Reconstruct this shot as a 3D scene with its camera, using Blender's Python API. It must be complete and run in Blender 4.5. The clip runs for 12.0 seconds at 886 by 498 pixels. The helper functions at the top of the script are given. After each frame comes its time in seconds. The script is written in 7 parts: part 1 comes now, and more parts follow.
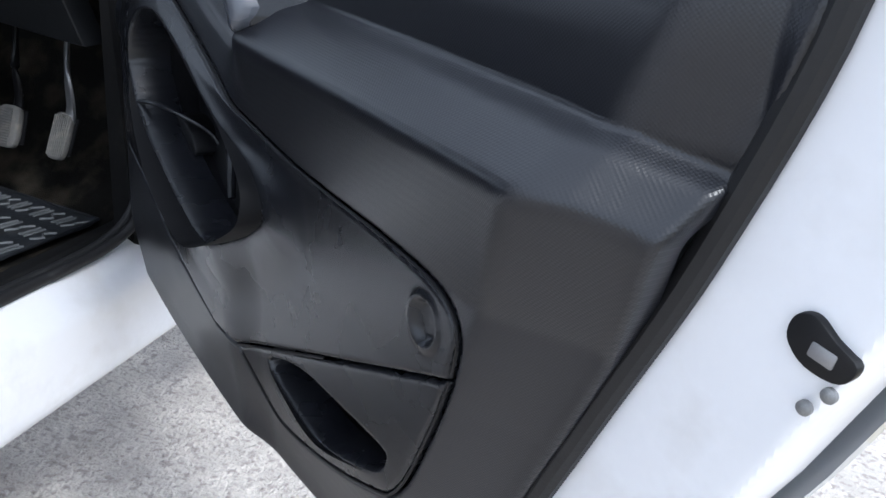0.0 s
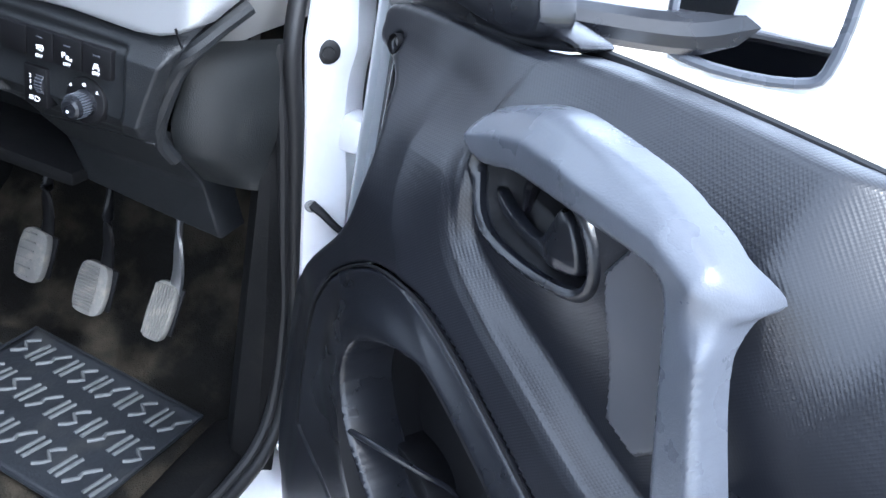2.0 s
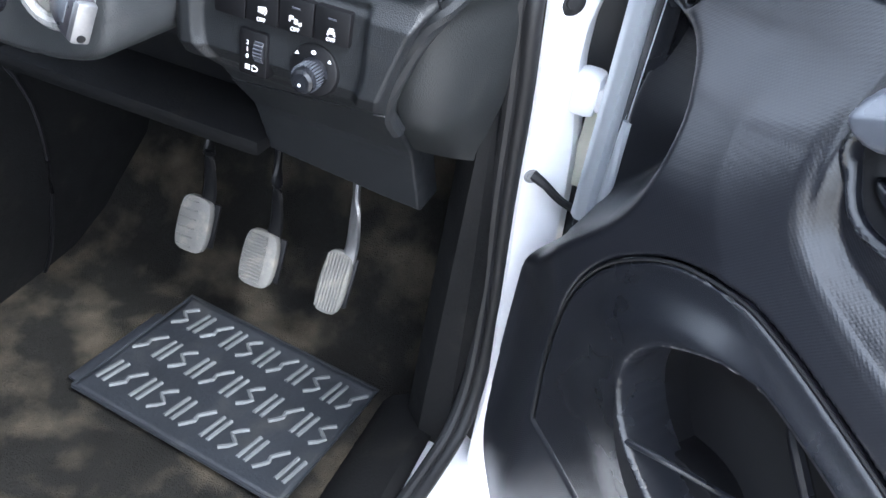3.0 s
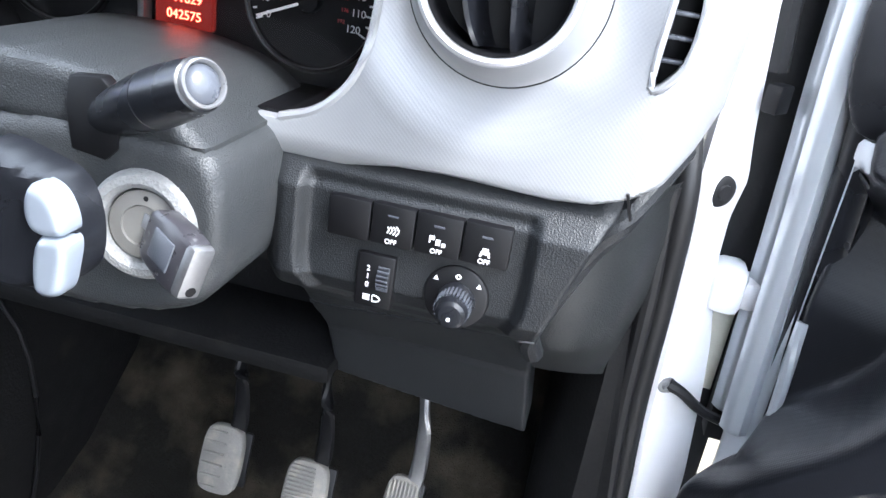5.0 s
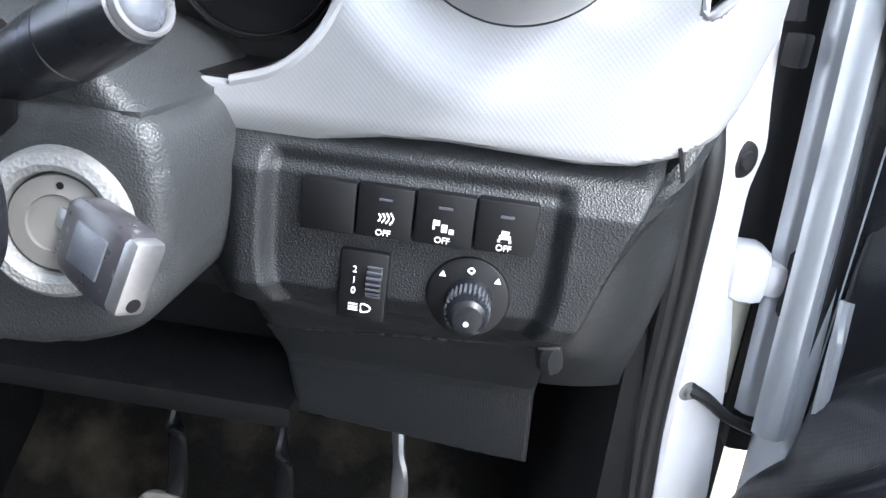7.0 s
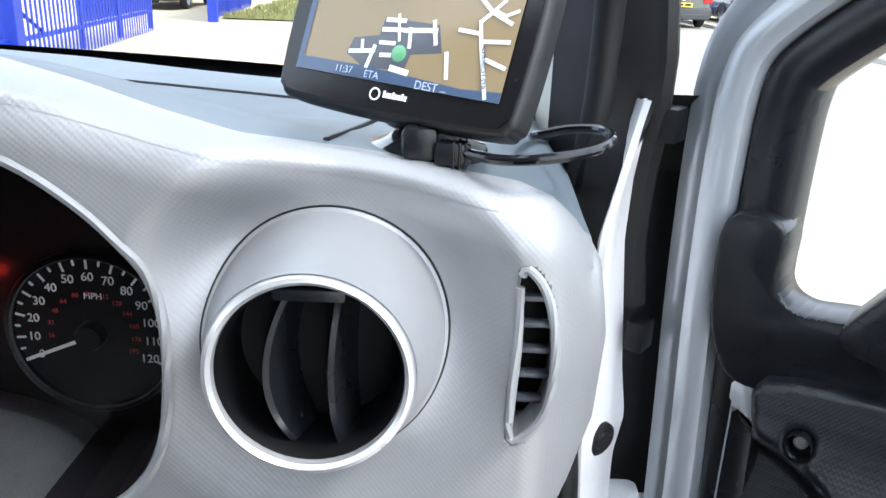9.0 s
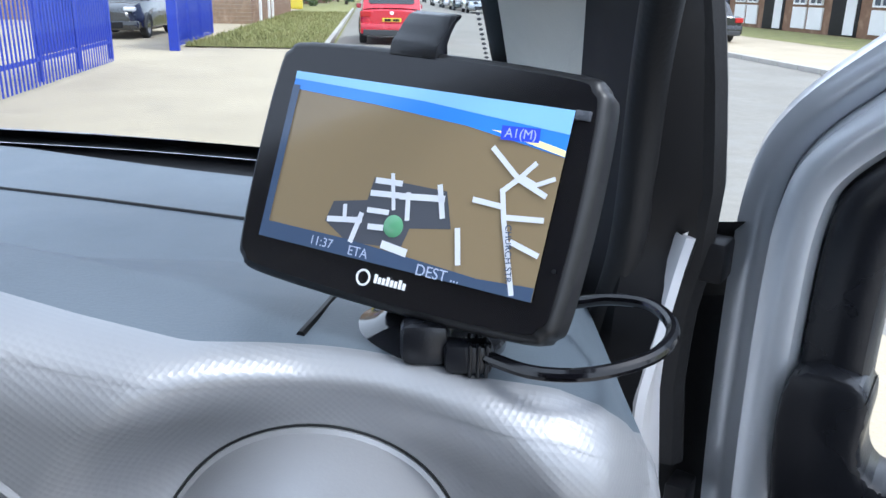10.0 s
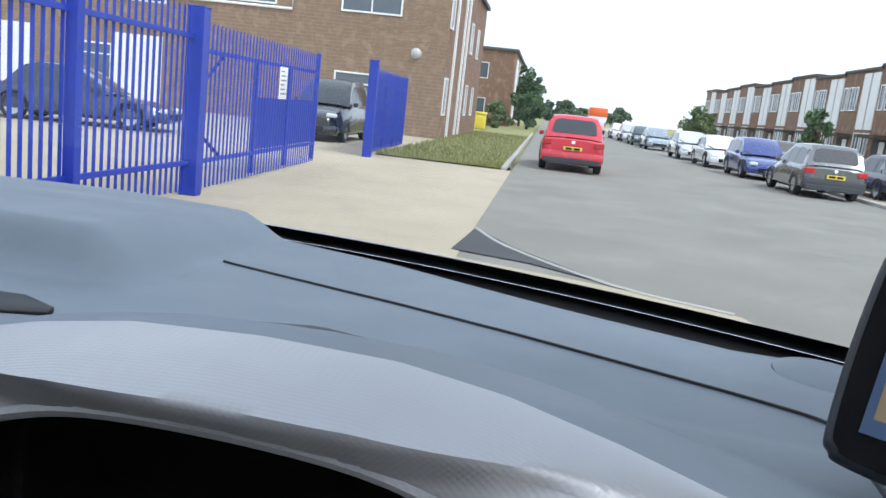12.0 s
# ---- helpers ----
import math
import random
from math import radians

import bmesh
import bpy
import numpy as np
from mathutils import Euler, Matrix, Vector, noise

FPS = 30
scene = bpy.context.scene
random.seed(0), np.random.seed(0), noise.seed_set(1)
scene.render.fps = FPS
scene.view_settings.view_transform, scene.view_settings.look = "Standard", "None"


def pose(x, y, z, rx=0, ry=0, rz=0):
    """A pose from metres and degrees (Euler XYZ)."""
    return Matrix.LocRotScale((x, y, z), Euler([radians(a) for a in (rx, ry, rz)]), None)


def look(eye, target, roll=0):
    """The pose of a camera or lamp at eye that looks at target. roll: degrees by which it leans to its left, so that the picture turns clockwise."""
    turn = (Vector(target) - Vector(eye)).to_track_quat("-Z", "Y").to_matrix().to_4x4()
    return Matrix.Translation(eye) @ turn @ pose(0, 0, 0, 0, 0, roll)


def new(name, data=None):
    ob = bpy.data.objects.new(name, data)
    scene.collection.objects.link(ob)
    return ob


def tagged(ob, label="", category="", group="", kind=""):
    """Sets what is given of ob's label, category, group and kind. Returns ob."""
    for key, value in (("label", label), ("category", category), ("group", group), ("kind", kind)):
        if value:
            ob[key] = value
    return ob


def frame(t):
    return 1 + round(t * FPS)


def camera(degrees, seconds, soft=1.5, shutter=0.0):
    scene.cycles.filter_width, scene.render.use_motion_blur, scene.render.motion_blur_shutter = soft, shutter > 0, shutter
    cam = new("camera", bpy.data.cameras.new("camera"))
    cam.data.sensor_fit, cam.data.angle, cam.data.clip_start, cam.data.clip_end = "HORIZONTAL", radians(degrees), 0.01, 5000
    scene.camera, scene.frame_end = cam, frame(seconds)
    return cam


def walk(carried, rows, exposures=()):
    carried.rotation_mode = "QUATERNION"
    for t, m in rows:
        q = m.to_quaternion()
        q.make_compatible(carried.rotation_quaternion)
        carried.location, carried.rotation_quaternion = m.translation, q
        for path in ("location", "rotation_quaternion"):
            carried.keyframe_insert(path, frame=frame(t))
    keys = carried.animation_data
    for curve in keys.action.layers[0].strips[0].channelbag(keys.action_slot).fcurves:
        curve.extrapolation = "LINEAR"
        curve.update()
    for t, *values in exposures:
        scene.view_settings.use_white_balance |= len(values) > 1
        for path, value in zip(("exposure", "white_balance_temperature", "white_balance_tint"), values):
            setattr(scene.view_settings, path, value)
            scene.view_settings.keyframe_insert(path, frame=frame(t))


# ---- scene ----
cam = camera(58.0, 12.0)
PATH = [
    (0, (0.495, -0.085, 1.165), (-0.019, 1.675, 0.366), 6.4),
    (0.3, (0.344, -0.051, 1.19), (0.069, 1.701, 0.267), 10.7),
    (0.5, (0.258, -0.027, 1.201), (0.109, 1.731, 0.258), 12.3),
    (1, (0.117, 0.016, 1.291), (0.01, 1.788, 0.37), 13.0),
    (1.5, (0.049, 0.103, 1.35), (-0.202, 1.891, 0.488), 13.7),
    (2, (-0.02, 0.238, 1.388), (-0.406, 1.955, 0.437), 13.4),
    (2.5, (-0.105, 0.278, 1.371), (-0.524, 1.917, 0.304), 14.0),
    (3, (-0.237, 0.275, 1.352), (-0.655, 1.87, 0.219), 11.4),
    (3.5, (-0.328, 0.287, 1.344), (-0.7, 1.948, 0.293), 10.9),
    (3.7, (-0.348, 0.291, 1.349), (-0.771, 1.946, 0.309), 10.1),
    (5.3, (-0.469, 0.375, 1.31), (-0.74, 2.212, 0.566), 8.1),
    (5.5, (-0.481, 0.384, 1.303), (-0.721, 2.231, 0.574), 7.4),
    (6, (-0.502, 0.403, 1.28), (-0.678, 2.263, 0.567), 6.9),
    (6.5, (-0.513, 0.421, 1.253), (-0.625, 2.286, 0.54), 7.1),
    (6.7, (-0.516, 0.426, 1.241), (-0.621, 2.302, 0.555), 7.7),
    (8.3, (-0.462, 0.48, 1.374), (-0.56, 2.374, 0.739), 3.3),
    (8.5, (-0.458, 0.477, 1.404), (-0.536, 2.372, 0.769), 3.5),
    (9, (-0.46, 0.494, 1.456), (-0.484, 2.38, 0.789), 2.4),
    (9.5, (-0.469, 0.544, 1.488), (-0.461, 2.441, 0.856), 2.0),
    (10, (-0.479, 0.604, 1.499), (-0.43, 2.505, 0.881), 1.3),
    (10.5, (-0.484, 0.608, 1.499), (-0.438, 2.508, 0.878), 2.5),
    (11, (-0.518, 0.611, 1.474), (-0.604, 2.54, 0.952), 3.7),
    (11.5, (-0.587, 0.629, 1.485), (-0.763, 2.57, 1.036), 5.8),
    (12, (-0.658, 0.587, 1.512), (-1.008, 2.523, 1.156), 6.4),
]
EXPOSURES = [(0, 0.55, 5600, 8), (0.5, 1.45, 5450, 8), (1, 1.65, 5200, 8), (1.5, 2.0, 5250, 8), (2, 2.15, 5300, 8), (2.5, 2.25, 5300, 8), (3, 2.55, 5550, 8), (3.5, 2.65, 5650, 8), (5.5, 2.55, 5750, 8), (7, 2.5, 5800, 8), (8.5, 1.9, 5950, 6), (9, 1.45, 5850, 6), (9.5, 1.1, 5600, 8), (10, 0.75, 5500, 8), (10.5, 0.8, 5550, 8), (11, 0.9, 5600, 8), (11.5, 0.9, 5600, 8), (12, 0.35, 5700, 7)]
walk(cam, [(t, look(eye, target, roll)) for t, eye, target, roll in PATH], EXPOSURES)

# ---- world and sun: bright overcast noon ----
world = bpy.data.worlds.new("sky_world")
scene.world = world
world.use_nodes = True
wn = world.node_tree
sky = wn.nodes.new("ShaderNodeTexSky")
sky.sky_type = 'NISHITA'
sky.sun_disc = False
sky.sun_elevation = radians(52)
sky.sun_rotation = radians(120)
sky.air_density, sky.dust_density, sky.ozone_density = 1.0, 6.0, 0.6
cloud = wn.nodes.new("ShaderNodeMix")
cloud.data_type = 'RGBA'
cloud.inputs[0].default_value = 0.7
cloud.inputs[7].default_value = (9.5, 9.8, 10.4, 1)
wn.links.new(sky.outputs[0], cloud.inputs[6])
wn.links.new(cloud.outputs[2], wn.nodes["Background"].inputs[0])
wn.nodes["Background"].inputs[1].default_value = 0.15
sun_data = bpy.data.lights.new("sun", 'SUN')
sun_data.energy, sun_data.angle, sun_data.color = 1.4, radians(12), (1.0, 0.96, 0.9)
sun = new("sun", sun_data)
sun.matrix_world = look((0, 0, 20), (-6.2, 3.6, 10.8))


# ---- helpers ----
def link_mesh(name, me, material, parent, label=""):
    ob = new(name, me)
    if material:
        me.materials.append(material)
    if parent:
        ob.parent = parent
    if label:
        ob["label"] = label
    return ob


def finish(me, angle=35):
    me.shade_smooth()
    me.set_sharp_from_angle(angle=radians(angle))


def part(name, bm, material, parent=None, label="", angle=35):
    """Link a bmesh as one mesh object under a thing or a part."""
    me = bpy.data.meshes.new(name)
    bmesh.ops.recalc_face_normals(bm, faces=bm.faces)
    bm.to_mesh(me)
    bm.free()
    finish(me, angle)
    return link_mesh(name, me, material, parent, label)


def thing(name, label, category, m=None, group="", kind=""):
    ob = new(name)
    ob.empty_display_size = 0.05
    if m is not None:
        ob.matrix_basis = m
    return tagged(ob, label, category, group, kind)


def box(bm, x0, x1, y0, y1, z0, z1, bevel=0.0, seg=2, m=None):
    made = bmesh.ops.create_cube(bm, size=1.0)["verts"]
    t = Matrix.Translation(((x0 + x1) / 2, (y0 + y1) / 2, (z0 + z1) / 2)) @ Matrix.Diagonal((x1 - x0, y1 - y0, z1 - z0, 1))
    bmesh.ops.transform(bm, matrix=t, verts=made)
    if bevel:
        edges = {e for v in made for e in v.link_edges}
        made = bmesh.ops.bevel(bm, geom=list(edges), offset=bevel, segments=seg, profile=0.5, affect='EDGES')["verts"]
    if m is not None:
        bmesh.ops.transform(bm, matrix=m, verts=list({v for v in made if v.is_valid}))
    return bm


def boxes(*rows, bevel=0.0, seg=2):
    bm = bmesh.new()
    for r in rows:
        box(bm, *r, bevel=bevel, seg=seg)
    return bm


def lathe(profile, n=48, m=None, bm=None):
    """Turn (radius, height) pairs round local z."""
    bm = bm or bmesh.new()
    rings = []
    for r, h in profile:
        if r < 1e-6:
            rings.append([bm.verts.new((0, 0, h))])
        else:
            rings.append([bm.verts.new((r * math.cos(2 * math.pi * k / n), r * math.sin(2 * math.pi * k / n), h)) for k in range(n)])
    for a, b in zip(rings, rings[1:]):
        for k in range(n):
            q = [a[k % len(a)], a[(k + 1) % len(a)], b[(k + 1) % len(b)], b[k % len(b)]]
            q = list(dict.fromkeys(q))
            if len(q) > 2:
                bm.faces.new(q)
    if m is not None:
        bmesh.ops.transform(bm, matrix=m, verts=[v for r in rings for v in r])
    return bm


def aim(place, axis):
    """A pose whose local z points along axis."""
    return Matrix.Translation(place) @ Vector(axis).to_track_quat('Z', 'Y').to_matrix().to_4x4()


def smooth_path(points, n=8):
    """Catmull-Rom through points."""
    p = [Vector(q) for q in points]
    p = [2 * p[0] - p[1], *p, 2 * p[-1] - p[-2]]
    out = []
    for a, b, c, d in zip(p, p[1:], p[2:], p[3:]):
        for k in range(n):
            t = k / n
            out.append(0.5 * (2 * b + (c - a) * t + (2 * a - 5 * b + 4 * c - d) * t * t + (3 * b - a - 3 * c + d) * t ** 3))
    return out + [p[-2]]


def tube(points, radius, n=10, bm=None, smooth=6, flat=1.0, up=(0, 0, 1), closed=False):
    """A swept round or flattened bar; radius may be a list along the points."""
    bm = bm or bmesh.new()
    path = smooth_path(points, smooth) if smooth else [Vector(q) for q in points]
    radii = radius if isinstance(radius, (list, tuple)) else [radius] * len(points)
    radii = np.interp(np.linspace(0, 1, len(path)), np.linspace(0, 1, len(radii)), radii)
    rings = []
    for k, p in enumerate(path):
        d = (path[min(k + 1, len(path) - 1)] - path[max(k - 1, 0)]).normalized()
        side = d.cross(Vector(up))
        side = (side if side.length > 1e-4 else d.cross(Vector((1, 0, 0)))).normalized()
        top = side.cross(d)
        rings.append([bm.verts.new(p + float(radii[k]) * (math.cos(a) * side + flat * math.sin(a) * top)) for a in (2 * math.pi * j / n for j in range(n))])
    for a, b in zip(rings, rings[1:]):
        for j in range(n):
            bm.faces.new((a[j], a[(j + 1) % n], b[(j + 1) % n], b[j]))
    bm.faces.new(rings[0][::-1])
    bm.faces.new(rings[-1])
    return bm


def prism(outline, y0, y1, bevel=0.0, m=None, bm=None, seg=2):
    """An (x, z) outline given a depth from y0 to y1."""
    bm = bm or bmesh.new()
    vs = [bm.verts.new((x, y0, z)) for x, z in outline]
    face = bm.faces.new(vs)
    made = bmesh.ops.extrude_face_region(bm, geom=[face])["geom"]
    top = [g for g in made if isinstance(g, bmesh.types.BMVert)]
    bmesh.ops.translate(bm, verts=top, vec=(0, y1 - y0, 0))
    allv = vs + top
    if bevel:
        edges = {e for v in allv for e in v.link_edges}
        allv = bmesh.ops.bevel(bm, geom=list(edges), offset=bevel, segments=seg, profile=0.5, affect='EDGES')["verts"]
    if m is not None:
        bmesh.ops.transform(bm, matrix=m, verts=list({v for v in bm.verts if v.is_valid}))
    return bm


# signed distances, negative inside
def sd_poly(pts):
    p = np.array(pts, float)
    q = np.roll(p, -1, 0)

    def f(x, z):
        best = np.full(x.shape, 1e9)
        inside = np.zeros(x.shape, bool)
        for (ax, az), (bx, bz) in zip(p, q):
            ex, ez = bx - ax, bz - az
            t = np.clip(((x - ax) * ex + (z - az) * ez) / (ex * ex + ez * ez + 1e-12), 0, 1)
            best = np.minimum(best, (x - ax - t * ex) ** 2 + (z - az - t * ez) ** 2)
            if az != bz:
                inside ^= ((az > z) != (bz > z)) & (x < ex * (z - az) / ez + ax)
        d = np.sqrt(best)
        return np.where(inside, -d, d)
    return f


def curvy(pts, n=6, closed=True):
    """Round an outline by a closed Catmull-Rom."""
    if closed:
        p = [Vector((a, b, 0)) for a, b in pts]
        out = []
        for k in range(len(p)):
            a, b, c, d = p[k - 1], p[k], p[(k + 1) % len(p)], p[(k + 2) % len(p)]
            for j in range(n):
                t = j / n
                out.append(0.5 * (2 * b + (c - a) * t + (2 * a - 5 * b + 4 * c - d) * t * t + (3 * b - a - 3 * c + d) * t ** 3))
        return [(v.x, v.y) for v in out]
    return [(v.x, v.y) for v in smooth_path([(a, b, 0) for a, b in pts], n)]


def sd_line(pts):
    """Distance to an open polyline, positive on its right-hand side."""
    p = np.array(pts, float)

    def f(x, z):
        best = np.full(x.shape, 1e9)
        sign = np.ones(x.shape)
        for (ax, az), (bx, bz) in zip(p, p[1:]):
            ex, ez = bx - ax, bz - az
            t = np.clip(((x - ax) * ex + (z - az) * ez) / (ex * ex + ez * ez + 1e-12), 0, 1)
            d = (x - ax - t * ex) ** 2 + (z - az - t * ez) ** 2
            s = np.sign(ez * (x - ax) - ex * (z - az))
            sign = np.where(d < best - 1e-12, s, sign)
            best = np.minimum(best, d)
        return np.sqrt(best) * sign
    return f


def sd_circle(cx, cz, r):
    return lambda x, z: np.hypot(x - cx, z - cz) - r


def sd_box(x0, x1, z0, z1, r=0.0):
    def f(x, z):
        dx = np.abs(x - (x0 + x1) / 2) - (x1 - x0) / 2 + r
        dz = np.abs(z - (z0 + z1) / 2) - (z1 - z0) / 2 + r
        return np.hypot(np.maximum(dx, 0), np.maximum(dz, 0)) + np.minimum(np.maximum(dx, dz), 0) - r
    return f


def step(a, b, x):
    t = np.clip((x - a) / (b - a), 0, 1)
    return t * t * (3 - 2 * t)


def sheet(name, sdf, bounds, cell, depth, material, parent=None, label="", thick=0.004, edge=0.0, back=None, swap=False, angle=35):
    """A moulded panel over (x, z): cut to sdf < 0, its edge laid on the outline, y = depth(x, z), its rim turned back by thick."""
    x0, x1, z0, z1 = bounds
    gx, gz = np.arange(x0, x1 + cell, cell), np.arange(z0, z1 + cell, cell)
    X, Z = np.meshgrid(gx, gz, indexing="ij")
    S = sdf(X, Z)
    mid = (S[:-1, :-1] + S[1:, :-1] + S[:-1, 1:] + S[1:, 1:]) / 4 < 0
    n, k = X.shape
    count = np.zeros((n, k), int)
    for a in (0, 1):
        for b in (0, 1):
            count[a:n - 1 + a, b:k - 1 + b] += mid
    used, rim = count > 0, (count > 0) & (count < 4)
    px, pz = X.copy(), Z.copy()
    for _ in range(3):
        xs, zs, h = px[rim], pz[rim], 1e-4
        s = sdf(xs, zs)
        gxx = (sdf(xs + h, zs) - sdf(xs - h, zs)) / (2 * h)
        gzz = (sdf(xs, zs + h) - sdf(xs, zs - h)) / (2 * h)
        g2 = np.maximum(gxx ** 2 + gzz ** 2, 0.2)
        px[rim] -= np.clip(s * gxx / g2, -cell, cell)
        pz[rim] -= np.clip(s * gzz / g2, -cell, cell)
    Sn = np.minimum(sdf(px, pz), 0)
    Y = depth(px, pz)
    sign = 1.0 if thick >= 0 else -1.0
    if edge:
        d = np.clip(edge + Sn, 0, edge)
        Y = Y + sign * (edge - np.sqrt(np.maximum(edge ** 2 - d ** 2, 0)))
    ids = -np.ones((n, k), int)
    ids[used] = np.arange(used.sum())
    verts = np.stack([px[used], Y[used], pz[used]], 1)
    i, j = np.nonzero(mid)
    quads = np.stack([ids[i, j], ids[i + 1, j], ids[i + 1, j + 1], ids[i, j + 1]], 1)
    e = np.concatenate([quads[:, [0, 1]], quads[:, [1, 2]], quads[:, [2, 3]], quads[:, [3, 0]]])
    key = np.sort(e, 1)
    _, inv, num = np.unique(key, axis=0, return_inverse=True, return_counts=True)
    border = e[num[inv.ravel()] == 1]
    loop = np.unique(border)
    remap = {int(v): len(verts) + q for q, v in enumerate(loop)}
    extra = verts[loop].copy()
    extra[:, 1] = (verts[loop, 1] + thick) if back is None else back(verts[loop, 0], verts[loop, 2])
    faces = quads.tolist() + [(int(b), int(a), remap[int(a)], remap[int(b)]) for a, b in border]
    me = bpy.data.meshes.new(name)
    me.from_pydata(np.concatenate([verts, extra]).tolist(), [], faces)
    me.update()
    finish(me, angle)
    return link_mesh(name, me, material, parent, label)


def grid(name, rows, material, parent=None, label="", closed=False, angle=35):
    """A skin through rows of points."""
    n = len(rows[0])
    verts = [tuple(p) for r in rows for p in r]
    faces = []
    for a in range(len(rows) - 1):
        for b in range(n if closed else n - 1):
            faces.append((a * n + b, a * n + (b + 1) % n, (a + 1) * n + (b + 1) % n, (a + 1) * n + b))
    me = bpy.data.meshes.new(name)
    me.from_pydata(verts, [], faces)
    me.update()
    finish(me, angle)
    return link_mesh(name, me, material, parent, label)


def words(name, text, size, m, material, parent, depth=0.0003, align='CENTER'):
    cu = bpy.data.curves.new(name, 'FONT')
    cu.body, cu.size, cu.extrude, cu.align_x, cu.align_y = text, size, depth, align, 'CENTER'
    ob = new(name + "_curve", cu)
    me = bpy.data.meshes.new_from_object(ob.evaluated_get(bpy.context.evaluated_depsgraph_get()))
    bpy.data.objects.remove(ob)
    bpy.data.curves.remove(cu)
    me.transform(m)
    me.name = name
    return link_mesh(name, me, material, parent)


# ---- materials ----
def surface(name, base, rough=0.5, metal=0.0, bump=(), vary=0.15, vary_scale=8.0, spot=0.0, coat=0.0, spec=0.5, tint=None, dirt=None, objrand=0.0, rough_vary=0.1):
    """Principled paint, plastic or stone: two-scale colour variation and bump layers (kind, scale, distance)."""
    m = bpy.data.materials.new(name)
    m.use_nodes = True
    t = m.node_tree
    b = t.nodes["Principled BSDF"]
    co = t.nodes.new("ShaderNodeTexCoord").outputs["Object"]
    b.inputs["Roughness"].default_value, b.inputs["Metallic"].default_value = rough, metal
    b.inputs["Coat Weight"].default_value = coat
    b.inputs["Coat Roughness"].default_value = 0.05
    b.inputs["Specular IOR Level"].default_value = spec

    def noise_tex(scale, detail=6.0):
        n = t.nodes.new("ShaderNodeTexNoise")
        n.inputs["Scale"].default_value, n.inputs["Detail"].default_value = scale, detail
        t.links.new(co, n.inputs["Vector"])
        return n.outputs["Fac"]

    def blend(fac, a, c2):
        x = t.nodes.new("ShaderNodeMix")
        x.data_type = 'RGBA'
        if isinstance(fac, float):
            x.inputs[0].default_value = fac
        else:
            t.links.new(fac, x.inputs[0])
        for k, v in ((6, a), (7, c2)):
            if isinstance(v, tuple):
                x.inputs[k].default_value = (*v, 1)
            else:
                t.links.new(v, x.inputs[k])
        return x.outputs[2]

    def ramp(src, lo, hi):
        r = t.nodes.new("ShaderNodeMapRange")
        r.inputs[1].default_value, r.inputs[2].default_value = lo, hi
        t.links.new(src, r.inputs[0])
        return r.outputs[0]

    dark = tuple(c * (1 - vary) for c in base)
    light = tuple(min(1, c * (1 + vary)) for c in base)
    big = ramp(noise_tex(vary_scale), 0.3, 0.7)
    colour = blend(big, dark, tint or light)
    fine = ramp(noise_tex(vary_scale * 14, 4.0), 0.25, 0.75)
    colour = blend(fine, colour, tuple(c * (1 - vary * 0.6) for c in base)) if vary else colour
    if dirt:
        col, lo, hi, sc = dirt
        colour = blend(ramp(noise_tex(sc, 9.0), lo, hi), colour, col)
    if objrand:
        oi = t.nodes.new("ShaderNodeObjectInfo")
        colour = blend(ramp(oi.outputs["Random"], 0, 1), colour, tuple(c * (1 - objrand) for c in base))
    t.links.new(colour, b.inputs["Base Color"])
    if rough_vary:
        rr = t.nodes.new("ShaderNodeMapRange")
        rr.inputs[3].default_value, rr.inputs[4].default_value = max(0.02, rough - rough_vary), min(1, rough + rough_vary)
        t.links.new(noise_tex(vary_scale * 2.3), rr.inputs[0])
        t.links.new(rr.outputs[0], b.inputs["Roughness"])
    last = None
    for kind, scale, dist in bump:
        if kind == "noise":
            h = noise_tex(scale, 5.0)
        elif kind == "cells":
            v = t.nodes.new("ShaderNodeTexVoronoi")
            v.inputs["Scale"].default_value = scale
            t.links.new(co, v.inputs["Vector"])
            h = v.outputs["Distance"]
        elif kind == "dots":
            v = t.nodes.new("ShaderNodeTexVoronoi")
            v.inputs["Scale"].default_value = scale
            v.inputs["Randomness"].default_value = 0.0
            mp = t.nodes.new("ShaderNodeMapping")
            mp.inputs["Rotation"].default_value = (0, radians(45), 0)
            mp.inputs["Scale"].default_value = (1, 1, 1)
            t.links.new(co, mp.inputs["Vector"])
            t.links.new(mp.outputs[0], v.inputs["Vector"])
            h = v.outputs["Distance"]
        else:
            w = t.nodes.new("ShaderNodeTexWave")
            w.inputs["Scale"].default_value = scale
            w.inputs["Distortion"].default_value = 0.3
            w.bands_direction = kind
            t.links.new(co, w.inputs["Vector"])
            h = w.outputs["Fac"]
        bp = t.nodes.new("ShaderNodeBump")
        bp.inputs["Distance"].default_value = dist
        bp.inputs["Strength"].default_value = 1.0
        t.links.new(h, bp.inputs["Height"])
        if last:
            t.links.new(last, bp.inputs["Normal"])
        last = bp.outputs[0]
    if last:
        t.links.new(last, b.inputs["Normal"])
    return m


def glowing(name, colour, strength, gloss=0.08):
    m = surface(name, colour, gloss, vary=0.0, rough_vary=0.0)
    b = m.node_tree.nodes["Principled BSDF"]
    b.inputs["Emission Color"].default_value = (*colour, 1)
    b.inputs["Emission Strength"].default_value = strength
    return m


